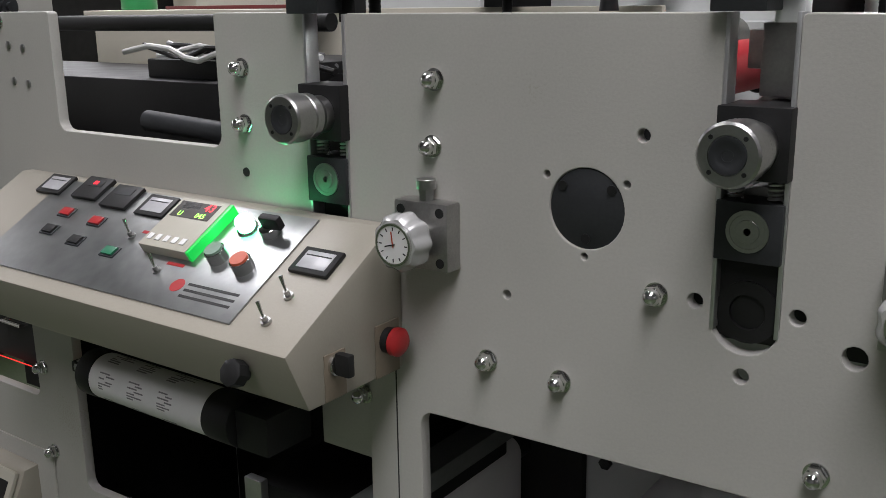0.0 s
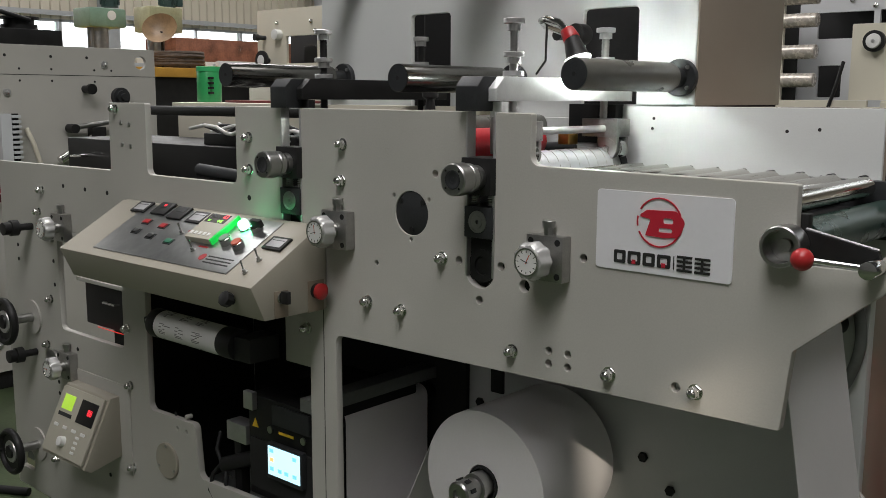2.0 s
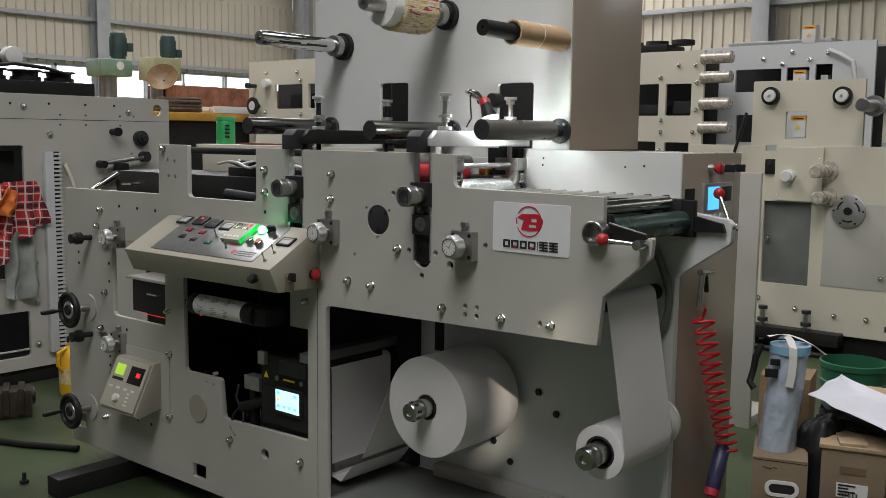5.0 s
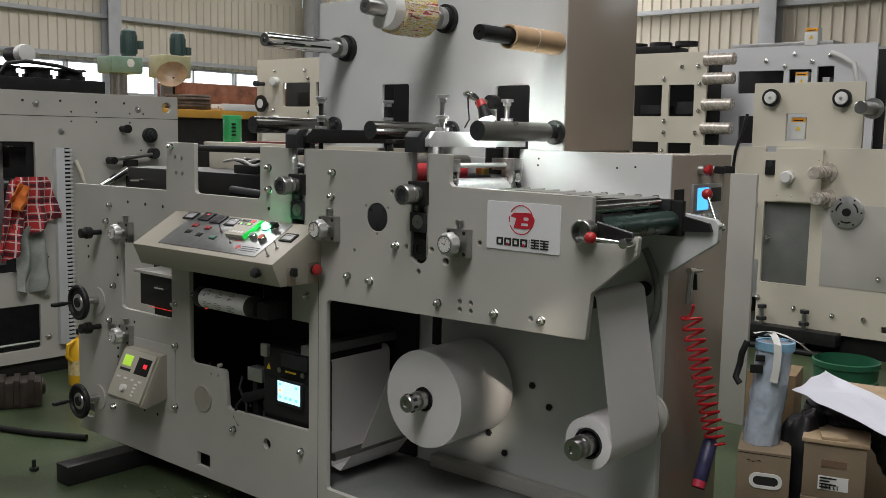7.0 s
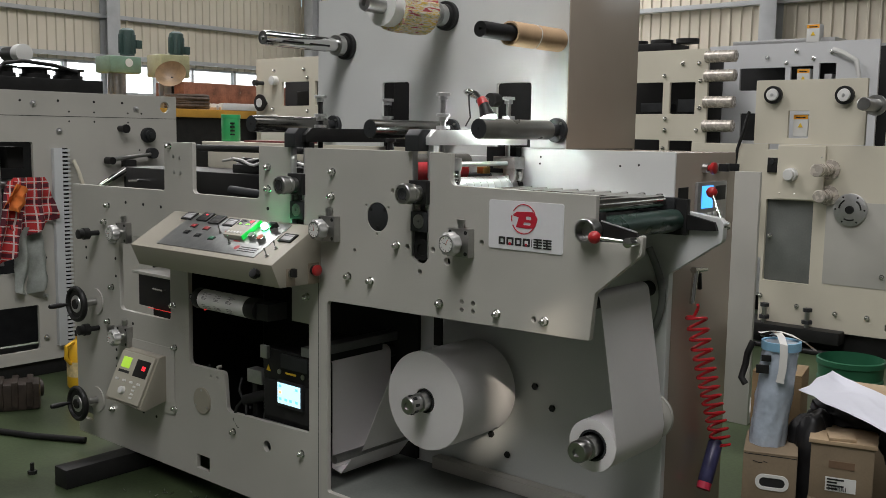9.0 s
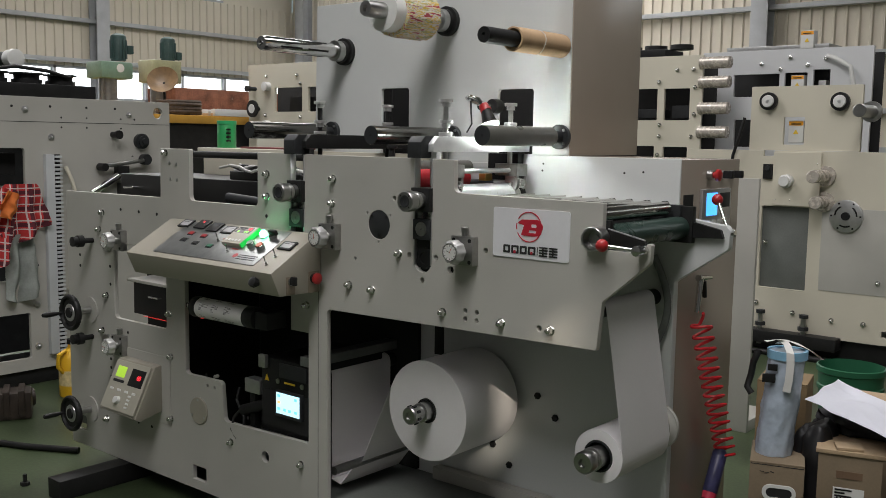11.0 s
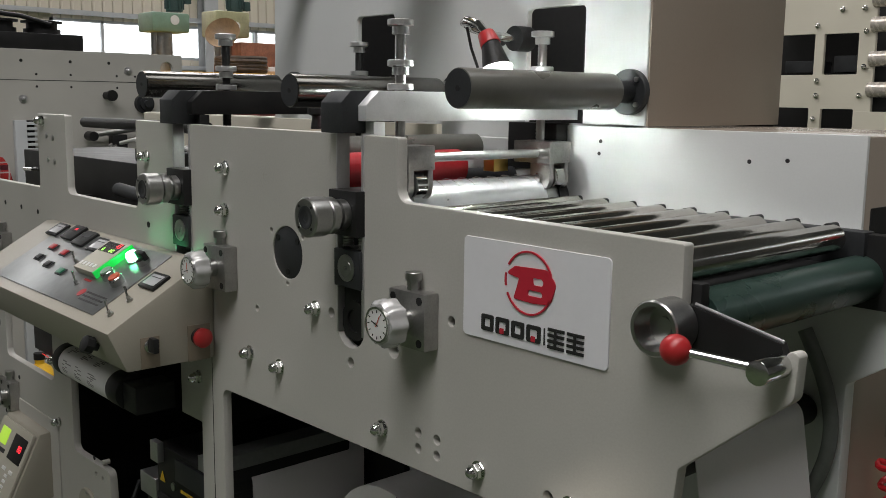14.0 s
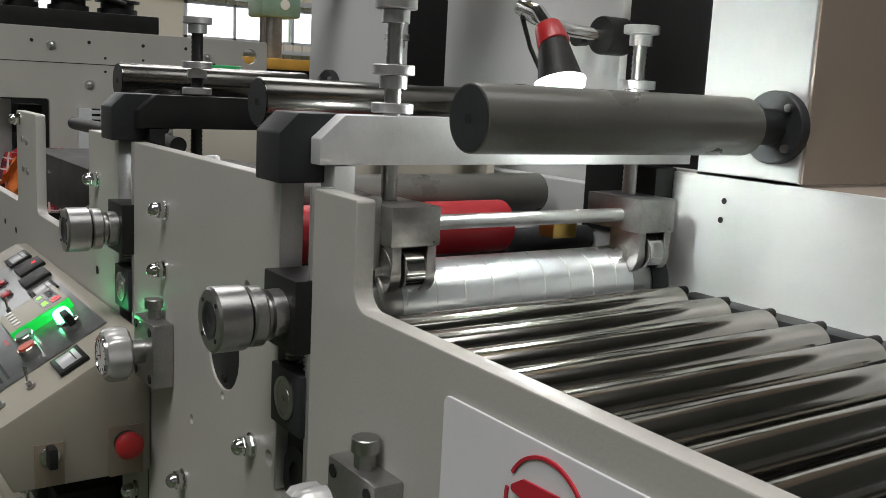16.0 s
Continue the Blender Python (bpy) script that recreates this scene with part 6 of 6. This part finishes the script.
WRAP = material("film_wrapped_shaft", (0.50, 0.455, 0.40), 0.25, 0.2, spread=0.2, scale=30, bump=0.3, grain=40)
cp = thing("cream_press", "large cream painted press with levelling feet", "machine", (0, 5.7, 0))
sheet("side_plate", [rounded([(-1.60, 1.46), (-0.985, 1.46), (-0.985, 1.42), (-0.90, 1.42), (-0.90, 1.46), (2.4, 1.46), (2.4, 0.14), (-0.995, 0.105), (-0.995, 0.60), (-1.05, 0.62), (-1.05, 1.20), (-1.60, 1.20)]),
                      rect(-0.975, -0.625, 0.44, 1.05, 0.01), rect(-0.08, 0.0, 0.17, 0.215, 0.003), rect(0.35, 1.25, 0.55, 1.15, 0.02)], 0, 0.03, PAINT_W, cp, "cream side plate with openings")
part("back_panel", box(-0.975, 2.4, 0.30, 0.32, 0.12, 1.42, 0.003), PAINT, cp, "recessed grey panel")
# the recess's shade is put into this panel's darker colour
part("recess_shade_panel", box(-0.99, -0.6, 0.035, 0.05, 0.40, 1.06, 0.002), DECK, cp)
part("lower_recess", box(-0.53, 0.3, -0.004, 0.0, 0.46, 1.06, 0.002), PAINT, cp, "grey bolted panel")
sheet("tower_plate", [rect(-1.105, -0.305, 1.462, 1.93, 0.008), rect(-0.853, -0.70, 1.505, 1.705, 0.006)], 0.02, 0.05, PAINT_W, cp, "cream tower plate")
sheet("gauge_plate", [rect(-0.895, -0.55, 1.06, 1.45, 0.005)], -0.03, -0.002, PAINT_W, cp)
far_gauge(cp, -0.96, 1.82), far_gauge(cp, -0.447, 1.812)
warning(cp, -0.775, 1.60, 0.16)
flat("gauge", WHITE, cp, pose(-0.785, -0.03, 1.24), lathe([(0, 0.05), (0.05, 0.05), (0.055, 0.04), (0.08, 0.038)], seg=9), "white lobed wheel")
dz = flat("slotted_disc", ALU, cp, pose(-0.359, -0.005, 1.008), lathe([(0, 0.115), (0.02, 0.115), (0.022, 0.11)], seg=48), "aluminium disc with curved slots")
part("disc_hub", lathe([(0.02, 0.03), (0.04, 0.028)], seg=24), BLACK, dz)
for k in range(3):
    a0 = k * 2 * math.pi / 3
    part("disc_slot", tube([(0.075 * math.cos(a0 + j * 0.12), -0.0225, 0.075 * math.sin(a0 + j * 0.12)) for j in range(9)], 0.006, 6), BLACK, dz)
for k in range(6):
    part("disc_hole", lathe([(0.0, 0.007), (0.0235, 0.007)], seg=10, at=(0.10 * math.cos(k * 1.047), 0, 0.10 * math.sin(k * 1.047))), BLACK, dz)
spool(cp, -0.52, 1.285, mat=WRAP), spool(cp, -0.52, 1.10, 0.2, mat=WRAP), spool(cp, -0.235, 1.74), spool(cp, -1.10, 1.02, 0.5, 0.05, mat=WRAP)
far_nuts(cp, [(-0.575, 1.37), (-0.575, 1.10), (-0.76, 1.10), (-0.87, 1.10), (-0.93, 0.78), (-0.7, 0.27), (-0.42, 0.25), (-0.98, 0.32), (-0.2, 0.25), (0.3, 0.3), (-0.12, 0.55)])
part("slot_block", box(-0.975, -0.905, -0.02, 0.03, 1.25, 1.36, 0.004), BLACK, cp)
part("slot_bolt", lathe([(0.02, 0.02), (0.03, 0.018)], seg=16, at=(-0.94, 0, 1.33)), DARK, cp)
part("dark_opening", rod((-1.35, -0.002, 1.22), (-1.35, -0.004, 1.22), 0.05, seg=28), HOLE, cp)
for fx in (-0.92, -0.6):
    ft = part("levelling_foot", rod((fx, -0.06, 0.02), (fx, -0.06, 0.27), 0.018, seg=14), STEEL, cp)
    part("foot_nut", lathe([(0.16, 0.04), (0.185, 0.04)], seg=6, axis="z", at=(fx, -0.06, 0)), DARK, ft)
    part("foot_head", lathe([(0.25, 0.035), (0.275, 0.035)], seg=6, axis="z", at=(fx, -0.06, 0)), DARK, ft)
part("base_beam", box(-1.05, -0.35, -0.12, 0.02, 0.04, 0.13, 0.006), BLACK, cp)
part("base_beam", box(-1.2, 2.3, 0.05, 0.4, FLOOR, 0.10, 0.006), BLACK, cp)
part("base_rod", rod((-1.05, -0.16, FLOOR + 0.02), (-0.2, -0.16, FLOOR + 0.02), 0.02), BLACK, cp)
part("dangling_cable", tube([(-1.13, -0.03, 1.70), (-1.16, -0.05, 1.55), (-1.20, -0.05, 1.42), (-1.22, -0.03, 1.30)], 0.012), BLACK, cp)
mp_ = thing("middle_press", "cream press with dark windows, set behind the others", "machine", (0, 6.4, 0))
WL = [rect(-2.52, -2.235, 1.70, 1.975, 0.01), rect(-2.17, -1.93, 1.70, 1.972, 0.01), rect(-2.52, -2.25, 1.20, 1.475, 0.01), rect(-2.165, -1.935, 1.20, 1.47, 0.01)]
sheet("side_plate", [rect(-3.4, -1.82, 0.1, 2.25, 0.01)] + WL + [rect(-2.95, -2.62, 1.70, 1.975, 0.01)], 0, 0.03, PAINT_W, mp_, "cream side plate with four windows")
# near-black sheet paints the shade seen through the four windows
part("shade_sheet", box(-3.35, -1.85, 0.35, 0.37, 0.2, 2.2, 0.003), HOLE, mp_)
part("drawer", box(-2.5, -2.26, 0.1, 0.3, 1.72, 1.80, 0.004), DARK, mp_)
part("drawer", box(-2.14, -1.98, 0.1, 0.3, 1.72, 1.83, 0.004), DARK, mp_)
part("base", box(-3.3, -1.9, 0.05, 0.6, FLOOR, 0.1, 0.004), BLACK, mp_)
part("fan_tray", box(-2.75, -2.2, 0.05, 0.4, 2.252, 2.32, 0.01), BLACK, mp_)
for k in range(3):
    part("fan", lathe([(2.32, 0.10), (2.36, 0.10), (2.361, 0.08)], seg=24, axis="z", at=(-2.62 + k * 0.25, 0.2, 0)), BLACK, mp_)
far_nuts(mp_, [(-2.05, 2.13), (-2.22, 2.03), (-1.9, 2.13), (-1.88, 1.98), (-1.88, 1.75), (-2.2, 1.66), (-2.2, 1.56), (-1.9, 1.56), (-1.87, 1.40), (-2.21, 1.40)])
for k, z in enumerate((2.18, 2.02, 1.80, 1.60)):
    flat("shaft", WRAP, mp_, pose(-1.78, 0, z, 0, 0, 90), lathe([(-0.06, 0.05), (0.2, 0.05), (0.204, 0.045)], seg=24), "film-wrapped roller end")
tp_ = thing("rear_press", "pale grey press at the back of the row", "machine", (0, 7.0, 0))
sheet("side_plate", [rect(-2.1, -0.62, 0.1, 2.32, 0.01), rect(-1.80, -1.39, 1.92, 2.115, 0.01), rect(-1.345, -1.15, 1.92, 2.12, 0.01), rect(-1.10, -0.96, 1.90, 2.14, 0.005), rect(-1.78, -1.6, 1.48, 1.72, 0.01)], 0, 0.03, material("pale_grey_paint", (0.60, 0.61, 0.62), 0.4, spread=0.04, scale=2), tp_, "pale grey side plate")
# interior shade put in as a near-black sheet behind the plate
part("shade_sheet", box(-2.05, -0.65, 0.4, 0.42, 0.2, 2.3, 0.003), HOLE, tp_)
part("base", box(-2.0, -0.7, 0.05, 0.6, FLOOR, 0.1, 0.004), BLACK, tp_)
warning(tp_, -1.17, 2.39, 0.1), warning(tp_, -1.24, 2.02, 0.12)
far_nuts(tp_, [(-1.85, 2.25), (-1.3, 2.25), (-1.0, 2.23), (-1.15, 2.18), (-1.38, 2.15), (-1.55, 2.2)])
part("inner_frame", box(-1.06, -1.0, 0.02, 0.1, 1.90, 2.05, 0.003), ALU, tp_)
part("hose", tube([(-0.98, -0.04, 2.25), (-0.9, -0.06, 2.22), (-0.78, -0.06, 2.15), (-0.74, -0.05, 1.95), (-0.74, -0.03, 1.7)], 0.02), WHITE, tp_)
part("top_shelf", box(-1.9, -1.0, 0.05, 0.45, 2.32, 2.36, 0.003), ALU, tp_)
gp = thing("beige_cabinet", "tall beige steel cabinet behind the press", "cabinet")
part("body", box(-0.72, 0.5, 7.9, 8.6, FLOOR, 2.42, 0.006), PAINT_W, gp)
gk = thing("guard_box", "cream guard box beside the cabinet, drawn grey for its shade", "guard")
# cream guard in grey paint: its shade is put into the colour
part("body", box(-0.40, -0.155, 3.55, 3.575, FLOOR, 1.325, 0.004), PAINT, gk)
part("foot", box(-0.40, -0.16, 3.576, 3.9, FLOOR, 0.02, 0.002), PAINT, gk)
c2 = thing("far_press", "cream press with dark windows beyond the bench", "machine", (0, 5.0, 0))
sheet("side_plate", [rect(-6.09, -4.2, 0.1, 2.22, 0.01), rect(-5.69, -5.285, 1.75, 1.985, 0.01), rect(-5.20, -4.8, 1.75, 1.985, 0.01)], 0, 0.03, PAINT_W, c2, "cream side plate with windows")
# near-black sheet stands for the shaded interior behind these windows
part("shade_sheet", box(-6.05, -4.3, 0.35, 0.37, 0.2, 2.15, 0.003), HOLE, c2)
part("inner_box", box(-5.6, -5.32, 0.12, 0.3, 1.76, 1.90, 0.004), BLACK, c2)
part("base", box(-6.0, -4.3, 0.05, 0.5, FLOOR, 0.1, 0.004), BLACK, c2)
flat("handwheel", BLACK, c2, pose(-5.93, 0, 1.78), lathe([(0, 0.02), (0.07, 0.02), (0.071, 0.085), (0.09, 0.085), (0.092, 0.05)], seg=30), "black handwheel")
flat("handwheel_ring", WHITE, c2, pose(-5.93, -0.093, 1.78), lathe([(0, 0.045), (0.004, 0.045), (0.004, 0.02)], seg=24))
far_nuts(c2, [(-5.8, 2.1), (-5.35, 2.1), (-5.3, 2.02), (-5.82, 1.72), (-5.3, 1.70), (-5.3, 1.60), (-5.85, 1.62)])
for hx, hz in ((-5.78, 2.0), (-5.78, 1.62)):
    flat("gauge", WHITE, c2, pose(hx, 0, hz), lathe([(0, 0.045), (0.06, 0.045), (0.062, 0.035)], seg=16))
    flat("knob", DARK, c2, pose(hx - 0.2, 0, hz - 0.02), lathe([(0, 0.02), (0.08, 0.02), (0.081, 0.03), (0.12, 0.03)], seg=16))
pb = thing("pale_cupboard", "pale green-grey cupboard by the hall corner", "cupboard")
part("body", box(-8.6, -7.6, 7.0, 7.6, FLOOR, 2.05, 0.006), material("pale_green_grey", (0.42, 0.45, 0.38), 0.5, spread=0.05), pb)

# ---- boxes and packing beside the cabinet ----



def carton(m, w, d, h, mat, label, name="cardboard_box"):
    t = thing(name, label, "box", m)
    for nm, b in (("front", (-w / 2, w / 2, -d / 2, -d / 2 + 0.006, 0, h)), ("back", (-w / 2, w / 2, d / 2 - 0.006, d / 2, 0, h)), ("side", (-w / 2, -w / 2 + 0.006, -d / 2 + 0.006, d / 2 - 0.006, 0, h)),
                  ("side", (w / 2 - 0.006, w / 2, -d / 2 + 0.006, d / 2 - 0.006, 0, h)), ("top", (-w / 2, w / 2, -d / 2, d / 2, h, h + 0.006)), ("bottom", (-w / 2 + 0.006, w / 2 - 0.006, -d / 2 + 0.006, d / 2 - 0.006, 0, 0.006))):
        part(nm, box(*b, 0.0015), mat, t)
    return t


B1, B2 = pose(0.689, 1.693, FLOOR, 0, 0, 20), pose(0.889, 1.79, FLOOR, 0, 0, 16)
carton(B1, 0.17, 0.24, 0.352, CARD, "brown cardboard box at the bottom of a stack")
b1 = carton(B1 @ pose(0, 0, 0.358), 0.165, 0.23, 0.175, CARD, "brown cardboard box with an oval hand hole")
hole_ = sheet("hand_hole", [rect(-0.050, 0.052, -0.026, 0.026, 0.024), rect(-0.038, 0.040, -0.015, 0.015, 0.0145)], -0.003, 0.0008, WHITE, b1, "white rimmed oval hand hole", bevel=0.0006)
hole_.matrix_local = pose(0.008, -0.115, 0.085)
sheet("opening", [rect(-0.039, 0.041, -0.016, 0.016, 0.0145)], -0.0016, -0.0004, HOLE, hole_, bevel=0.0002)
for mx, mz, tilt in ((-0.045, 0.150, 8), (-0.030, 0.147, -14), (-0.014, 0.151, 20), (0.045, 0.030, -25), (0.058, 0.026, 15)):
    part("marker_stroke", box(-0.007, 0.007, -0.1160, -0.1152, -0.0011, 0.0011, 0), BLACK, b1).matrix_local = pose(mx, 0, mz, 0, tilt, 0)
part("dent_shadow_gap", box(-0.080, 0.080, -0.1156, -0.1150, -0.0012, 0.0012, 0), HOLE, b1, "gap between the box flaps").matrix_local = pose(0, 0, 0.172, 0, 0.8, 0)
carton(B2, 0.19, 0.26, 0.40, CARD, "brown wooden-fibre box under another")
b2 = carton(B2 @ pose(0, 0, 0.407), 0.185, 0.25, 0.172, CARD, "brown fibreboard box with a printed label")
# flat patch on the face; the recess's shade is in its darker colour
part("grip_recess", box(-0.038, 0.038, -0.127, -0.124, 0.105, 0.128, 0), material("shaded_cardboard", (0.16, 0.10, 0.06), 0.9), b2)
lb = part("label", box(-0.045, 0.045, -0.1275, -0.1255, 0.03, 0.075, 0), WHITE, b2, "white printed label")
for i in range(4):
    part("label_bar", box(-0.04, -0.01 + 0.02 * (i % 2), -0.129, -0.127, 0.036 + i * 0.01, 0.041 + i * 0.01, 0), BLACK, lb)
for i in range(13):
    part("barcode_bar", box(-0.034 + i * 0.004, -0.0325 + i * 0.004 + 0.0012 * (i * 7 % 3 == 0), -0.1289, -0.1274, 0.033, 0.047, 0), BLACK, lb)
part("board", box(-0.10, 0.10, -0.13, 0.13, 0.179, 0.192, 0.002), WOOD, b2, "loose plywood board")
part("board_splinter", box(-0.06, 0.02, -0.12, -0.05, 0.192, 0.202, 0.002), WOOD, b2, "broken plywood piece").matrix_local = pose(0, 0, 0, 0, 0, 9)
BUB = material("blue_grey_bubble_wrap", (0.40, 0.46, 0.54), 0.22, spread=0.12, scale=18, bump=0.5, grain=70)
wr = thing("wrapped_roll", "tall roll wrapped in blue-grey plastic film", "roll", B1 @ pose(-0.015, 0.0, 0.54))
w = bmesh.new()
n, m_ = 72, 60
rings = []
for j in range(m_ + 1):
    z, ring = 0.34 * j / m_, []
    for i in range(n):
        c, d = math.cos(6.28319 * i / n), math.sin(6.28319 * i / n)
        k = 0.057 + 0.0042 * noise.noise((c * 2.2, d * 2.2, z * 16)) + 0.0030 * abs(noise.noise((c * 5 + z * 9, d * 5, z * 30))) + 0.0012 * noise.noise((c * 14, d * 14, z * 80))
        ring.append(w.verts.new((k * c + 0.085 * z, k * d, z)))
    rings.append(ring)
for a, b in zip(rings, rings[1:]):
    for i in range(n):
        w.faces.new((a[i], a[(i + 1) % n], b[(i + 1) % n], b[i]))
w.faces.new(rings[0][::-1])
w.faces.new(rings[-1])
part("film", w, BUB, wr)
part("blue_band", lathe([(0.318, 0.060), (0.318, 0.063), (0.345, 0.063), (0.345, 0.055), (0.325, 0.054)], seg=36, axis="z", at=(0.028, 0, 0)), material("pale_blue_band", (0.22, 0.42, 0.58), 0.5, spread=0.1), wr, "pale blue band")
part("core", lathe([(0.33, 0.053), (0.3305, 0.045), (0.32, 0.044)], seg=30, axis="z", at=(0.028, 0, 0)), material("brown_core", (0.16, 0.10, 0.07), 0.8), wr)
part("tape", box(-0.045, -0.005, -0.064, -0.052, 0.245, 0.272, 0.001), BLACK, wr, "black tape")
part("tape", box(-0.03, 0.0, -0.064, -0.054, 0.285, 0.305, 0.001), BLACK, wr)
STRAP = material("white_strapping", (0.68, 0.67, 0.64), 0.5, spread=0.05)


def ribbon(line, half, tilt=(0, 0)):
    """A flat tape along points, of the given half width, with a little thickness."""
    bm = bmesh.new()
    rows_ = []
    for k, (x, y, z) in enumerate(line):
        wob = 0.003 * math.sin(k * 1.7)
        rows_.append([bm.verts.new((x + sx * half + tilt[0] * k, y + tilt[1] * sx + oy, z + wob * sx + oz)) for sx, oy, oz in ((-1, 0, 0), (1, 0, 0), (1, -0.0008, 0.0008), (-1, -0.0008, 0.0008))])
    for a, b in zip(rows_, rows_[1:]):
        for k in range(4):
            bm.faces.new((a[k], a[(k + 1) % 4], b[(k + 1) % 4], b[k]))
    bm.faces.new(rows_[0][::-1]), bm.faces.new(rows_[-1])
    return bm


part("strap", ribbon([(0.0, 0.045, 0.352), (0.012, 0.0, 0.372), (0.026, -0.04, 0.366), (0.036, -0.066, 0.345), (0.038, -0.070, 0.31), (0.036, -0.069, 0.26), (0.030, -0.070, 0.22)], 0.012), STRAP, wr, "white strap hanging over the roll")
tail = ribbon([(0, -0.065, 0.378), (0, -0.03, 0.384), (0, 0.01, 0.380), (0, 0.05, 0.366), (0, 0.09, 0.345), (0, 0.125, 0.318)], 0.012)
part("strap", tail, STRAP, wr, "white strap lying over the roll").matrix_local = pose(0.02, 0, -0.008, 0, 0, -68)
part("dark_tie", tube([(-0.06, -0.02, 0.34), (-0.075, -0.03, 0.30), (-0.08, -0.02, 0.26), (-0.09, -0.04, 0.22), (-0.075, -0.045, 0.20)], 0.011), BLACK, wr)
pk = thing("black_bag", "crumpled black plastic bag between the boxes", "bag", B1 @ pose(0.125, 0.08, 0.30))
w = crumple((0.085, 0.12, 0.20), 2.3, 2.6, 0.34)
w.transform(Matrix.Translation((0, 0, 0.12)))
part("bag", w, material("black_plastic_film", (0.010, 0.010, 0.011), 0.55, spread=0.2), pk)
rnd = random.Random(2)
ps = thing("white_paper_sheet", "large crumpled sheet of white paper over the boxes", "paper", pose(0.985, 1.78, 0.625, 8, 13, -10))
w = bmesh.new()
bmesh.ops.create_grid(w, x_segments=60, y_segments=30, size=0.5, matrix=Matrix.Diagonal((0.44, 0.20, 1, 1)))
for v in w.verts:
    v.co.z += 0.020 * noise.noise(Vector((v.co.x * 7, v.co.y * 9, 1))) + 0.016 * (0.5 - abs(noise.noise(Vector((v.co.x * 9 + 3, v.co.y * 13, 4))))) - 0.5 * max(0, v.co.x - 0.05) ** 2 - 0.10 * max(0.0, abs(v.co.y + 0.3 * v.co.x) - 0.03) + 0.03
    v.co.x += 0.03 * noise.noise(Vector((v.co.y * 12, 2, 5)))
    v.co.y += 0.02 * noise.noise(Vector((v.co.x * 8, 7, 5)))
g = bmesh.ops.extrude_face_region(w, geom=w.faces[:])
for v in [q for q in g["geom"] if isinstance(q, bmesh.types.BMVert)]:
    v.co.z += 0.0012
part("sheet", w, material("bluish_white_paper", (0.66, 0.67, 0.74), 0.7, spread=0.03), ps)
dk = thing("dark_cloth", "dark grey cloth bunched under the paper", "cloth", pose(0.90, 1.93, 0.58))
w = crumple((0.17, 0.10, 0.075), 5.1, 2.8, 0.36, -0.03)
part("fold", crumple((0.05, 0.06, 0.09), 7.7, 2.6, 0.4), bpy.data.materials["black_plastic_film"], dk, "black film hanging over the box edge").matrix_local = pose(0.15, -0.10, -0.05)
part("cloth", w, material("dark_cloth_fabric", (0.03, 0.03, 0.033), 0.95, spread=0.3, scale=30), dk)
kp = carton(pose(0.60, 1.98, FLOOR, 0, 0, 12), 0.165, 0.18, 0.72, material("yellow_kraft_paper", (0.22, 0.152, 0.078), 0.75, spread=0.15, scale=8), "tall yellow-brown kraft carton", "kraft_carton")
wb = thing("wooden_board", "pale plywood board leaning flat on cartons", "board", pose(0.84, 2.30, 0.56, 0, 0, 10))
part("board", box(-0.12, 0.14, -0.12, 0.12, 0, 0.02, 0.002), WOOD, wb)
part("trestle", box(-0.11, 0.13, -0.11, 0.11, FLOOR - 0.6, 0, 0.003), CARD, wb)
bk = thing("green_bucket", "dark green ribbed plastic bucket on the floor", "bucket", (0.40, 3.42, FLOOR))
prof = [(0, 0.14), (0.01, 0.145), (0.30, 0.170), (0.305, 0.178), (0.32, 0.178), (0.325, 0.172), (0.37, 0.176), (0.375, 0.184), (0.395, 0.184), (0.398, 0.174), (0.05, 0.138), (0.02, 0.13)]
prof = [(d * 1.22, q * 0.86) for d, q in prof]
part("pail", lathe(prof, seg=48, axis="z"), material("green_bucket_plastic", (0.02, 0.11, 0.055), 0.35, spread=0.1), bk)
rc = thing("red_tin", "small dark red tin on the floor by the cabinet", "tin", (0.79, 1.42, 0.30))
part("tin", lathe([(-0.34, 0.032), (0.06, 0.032), (0.062, 0.030), (0.05, 0.029)], seg=28, axis="z"), material("dark_red_tin", (0.22, 0.02, 0.03), 0.3), rc)
gh = thing("glove_bundle", "stained white work gloves on the boxes", "gloves", pose(1.17, 1.72, 0.42))
w = crumple((0.085, 0.095, 0.10), 9.2, 4.0, 0.22)
part("glove", w, material("stained_cotton", (0.55, 0.50, 0.46), 0.9, spread=0.25, scale=12, stain=(0.25, 0.07, 0.04)), gh)
carton(pose(1.17, 1.74, FLOOR, 0, 0, 10), 0.2, 0.24, 0.38, CARD, "brown cardboard box holding work gloves")

# ---- what moves: the running web turns its rollers ----


def turning(ob, at, axis, speed):
    """Turn a part or thing steadily by speed degrees a second about its own axis."""
    rows, step = [], 60.0 / abs(speed)
    n = max(1, math.ceil(16.0 / step))
    for i in range(n + 1):
        t = 16.0 * i / n
        rows.append((t, Matrix.Translation(at) @ Matrix.Rotation(radians(speed * t), 4, axis)))
    walk(ob, rows)


def motions():
    turning(feed, (-1.145, 0.88, 0.838), "X", 150)
    turning(reel, (-0.338, 0, 0.560), "Y", 34)
    turning(rew, (0.362, 0, 0.560), "Y", 70)
    turning(die, (-0.219, 0, 1.308), "Y", 130)


motions()
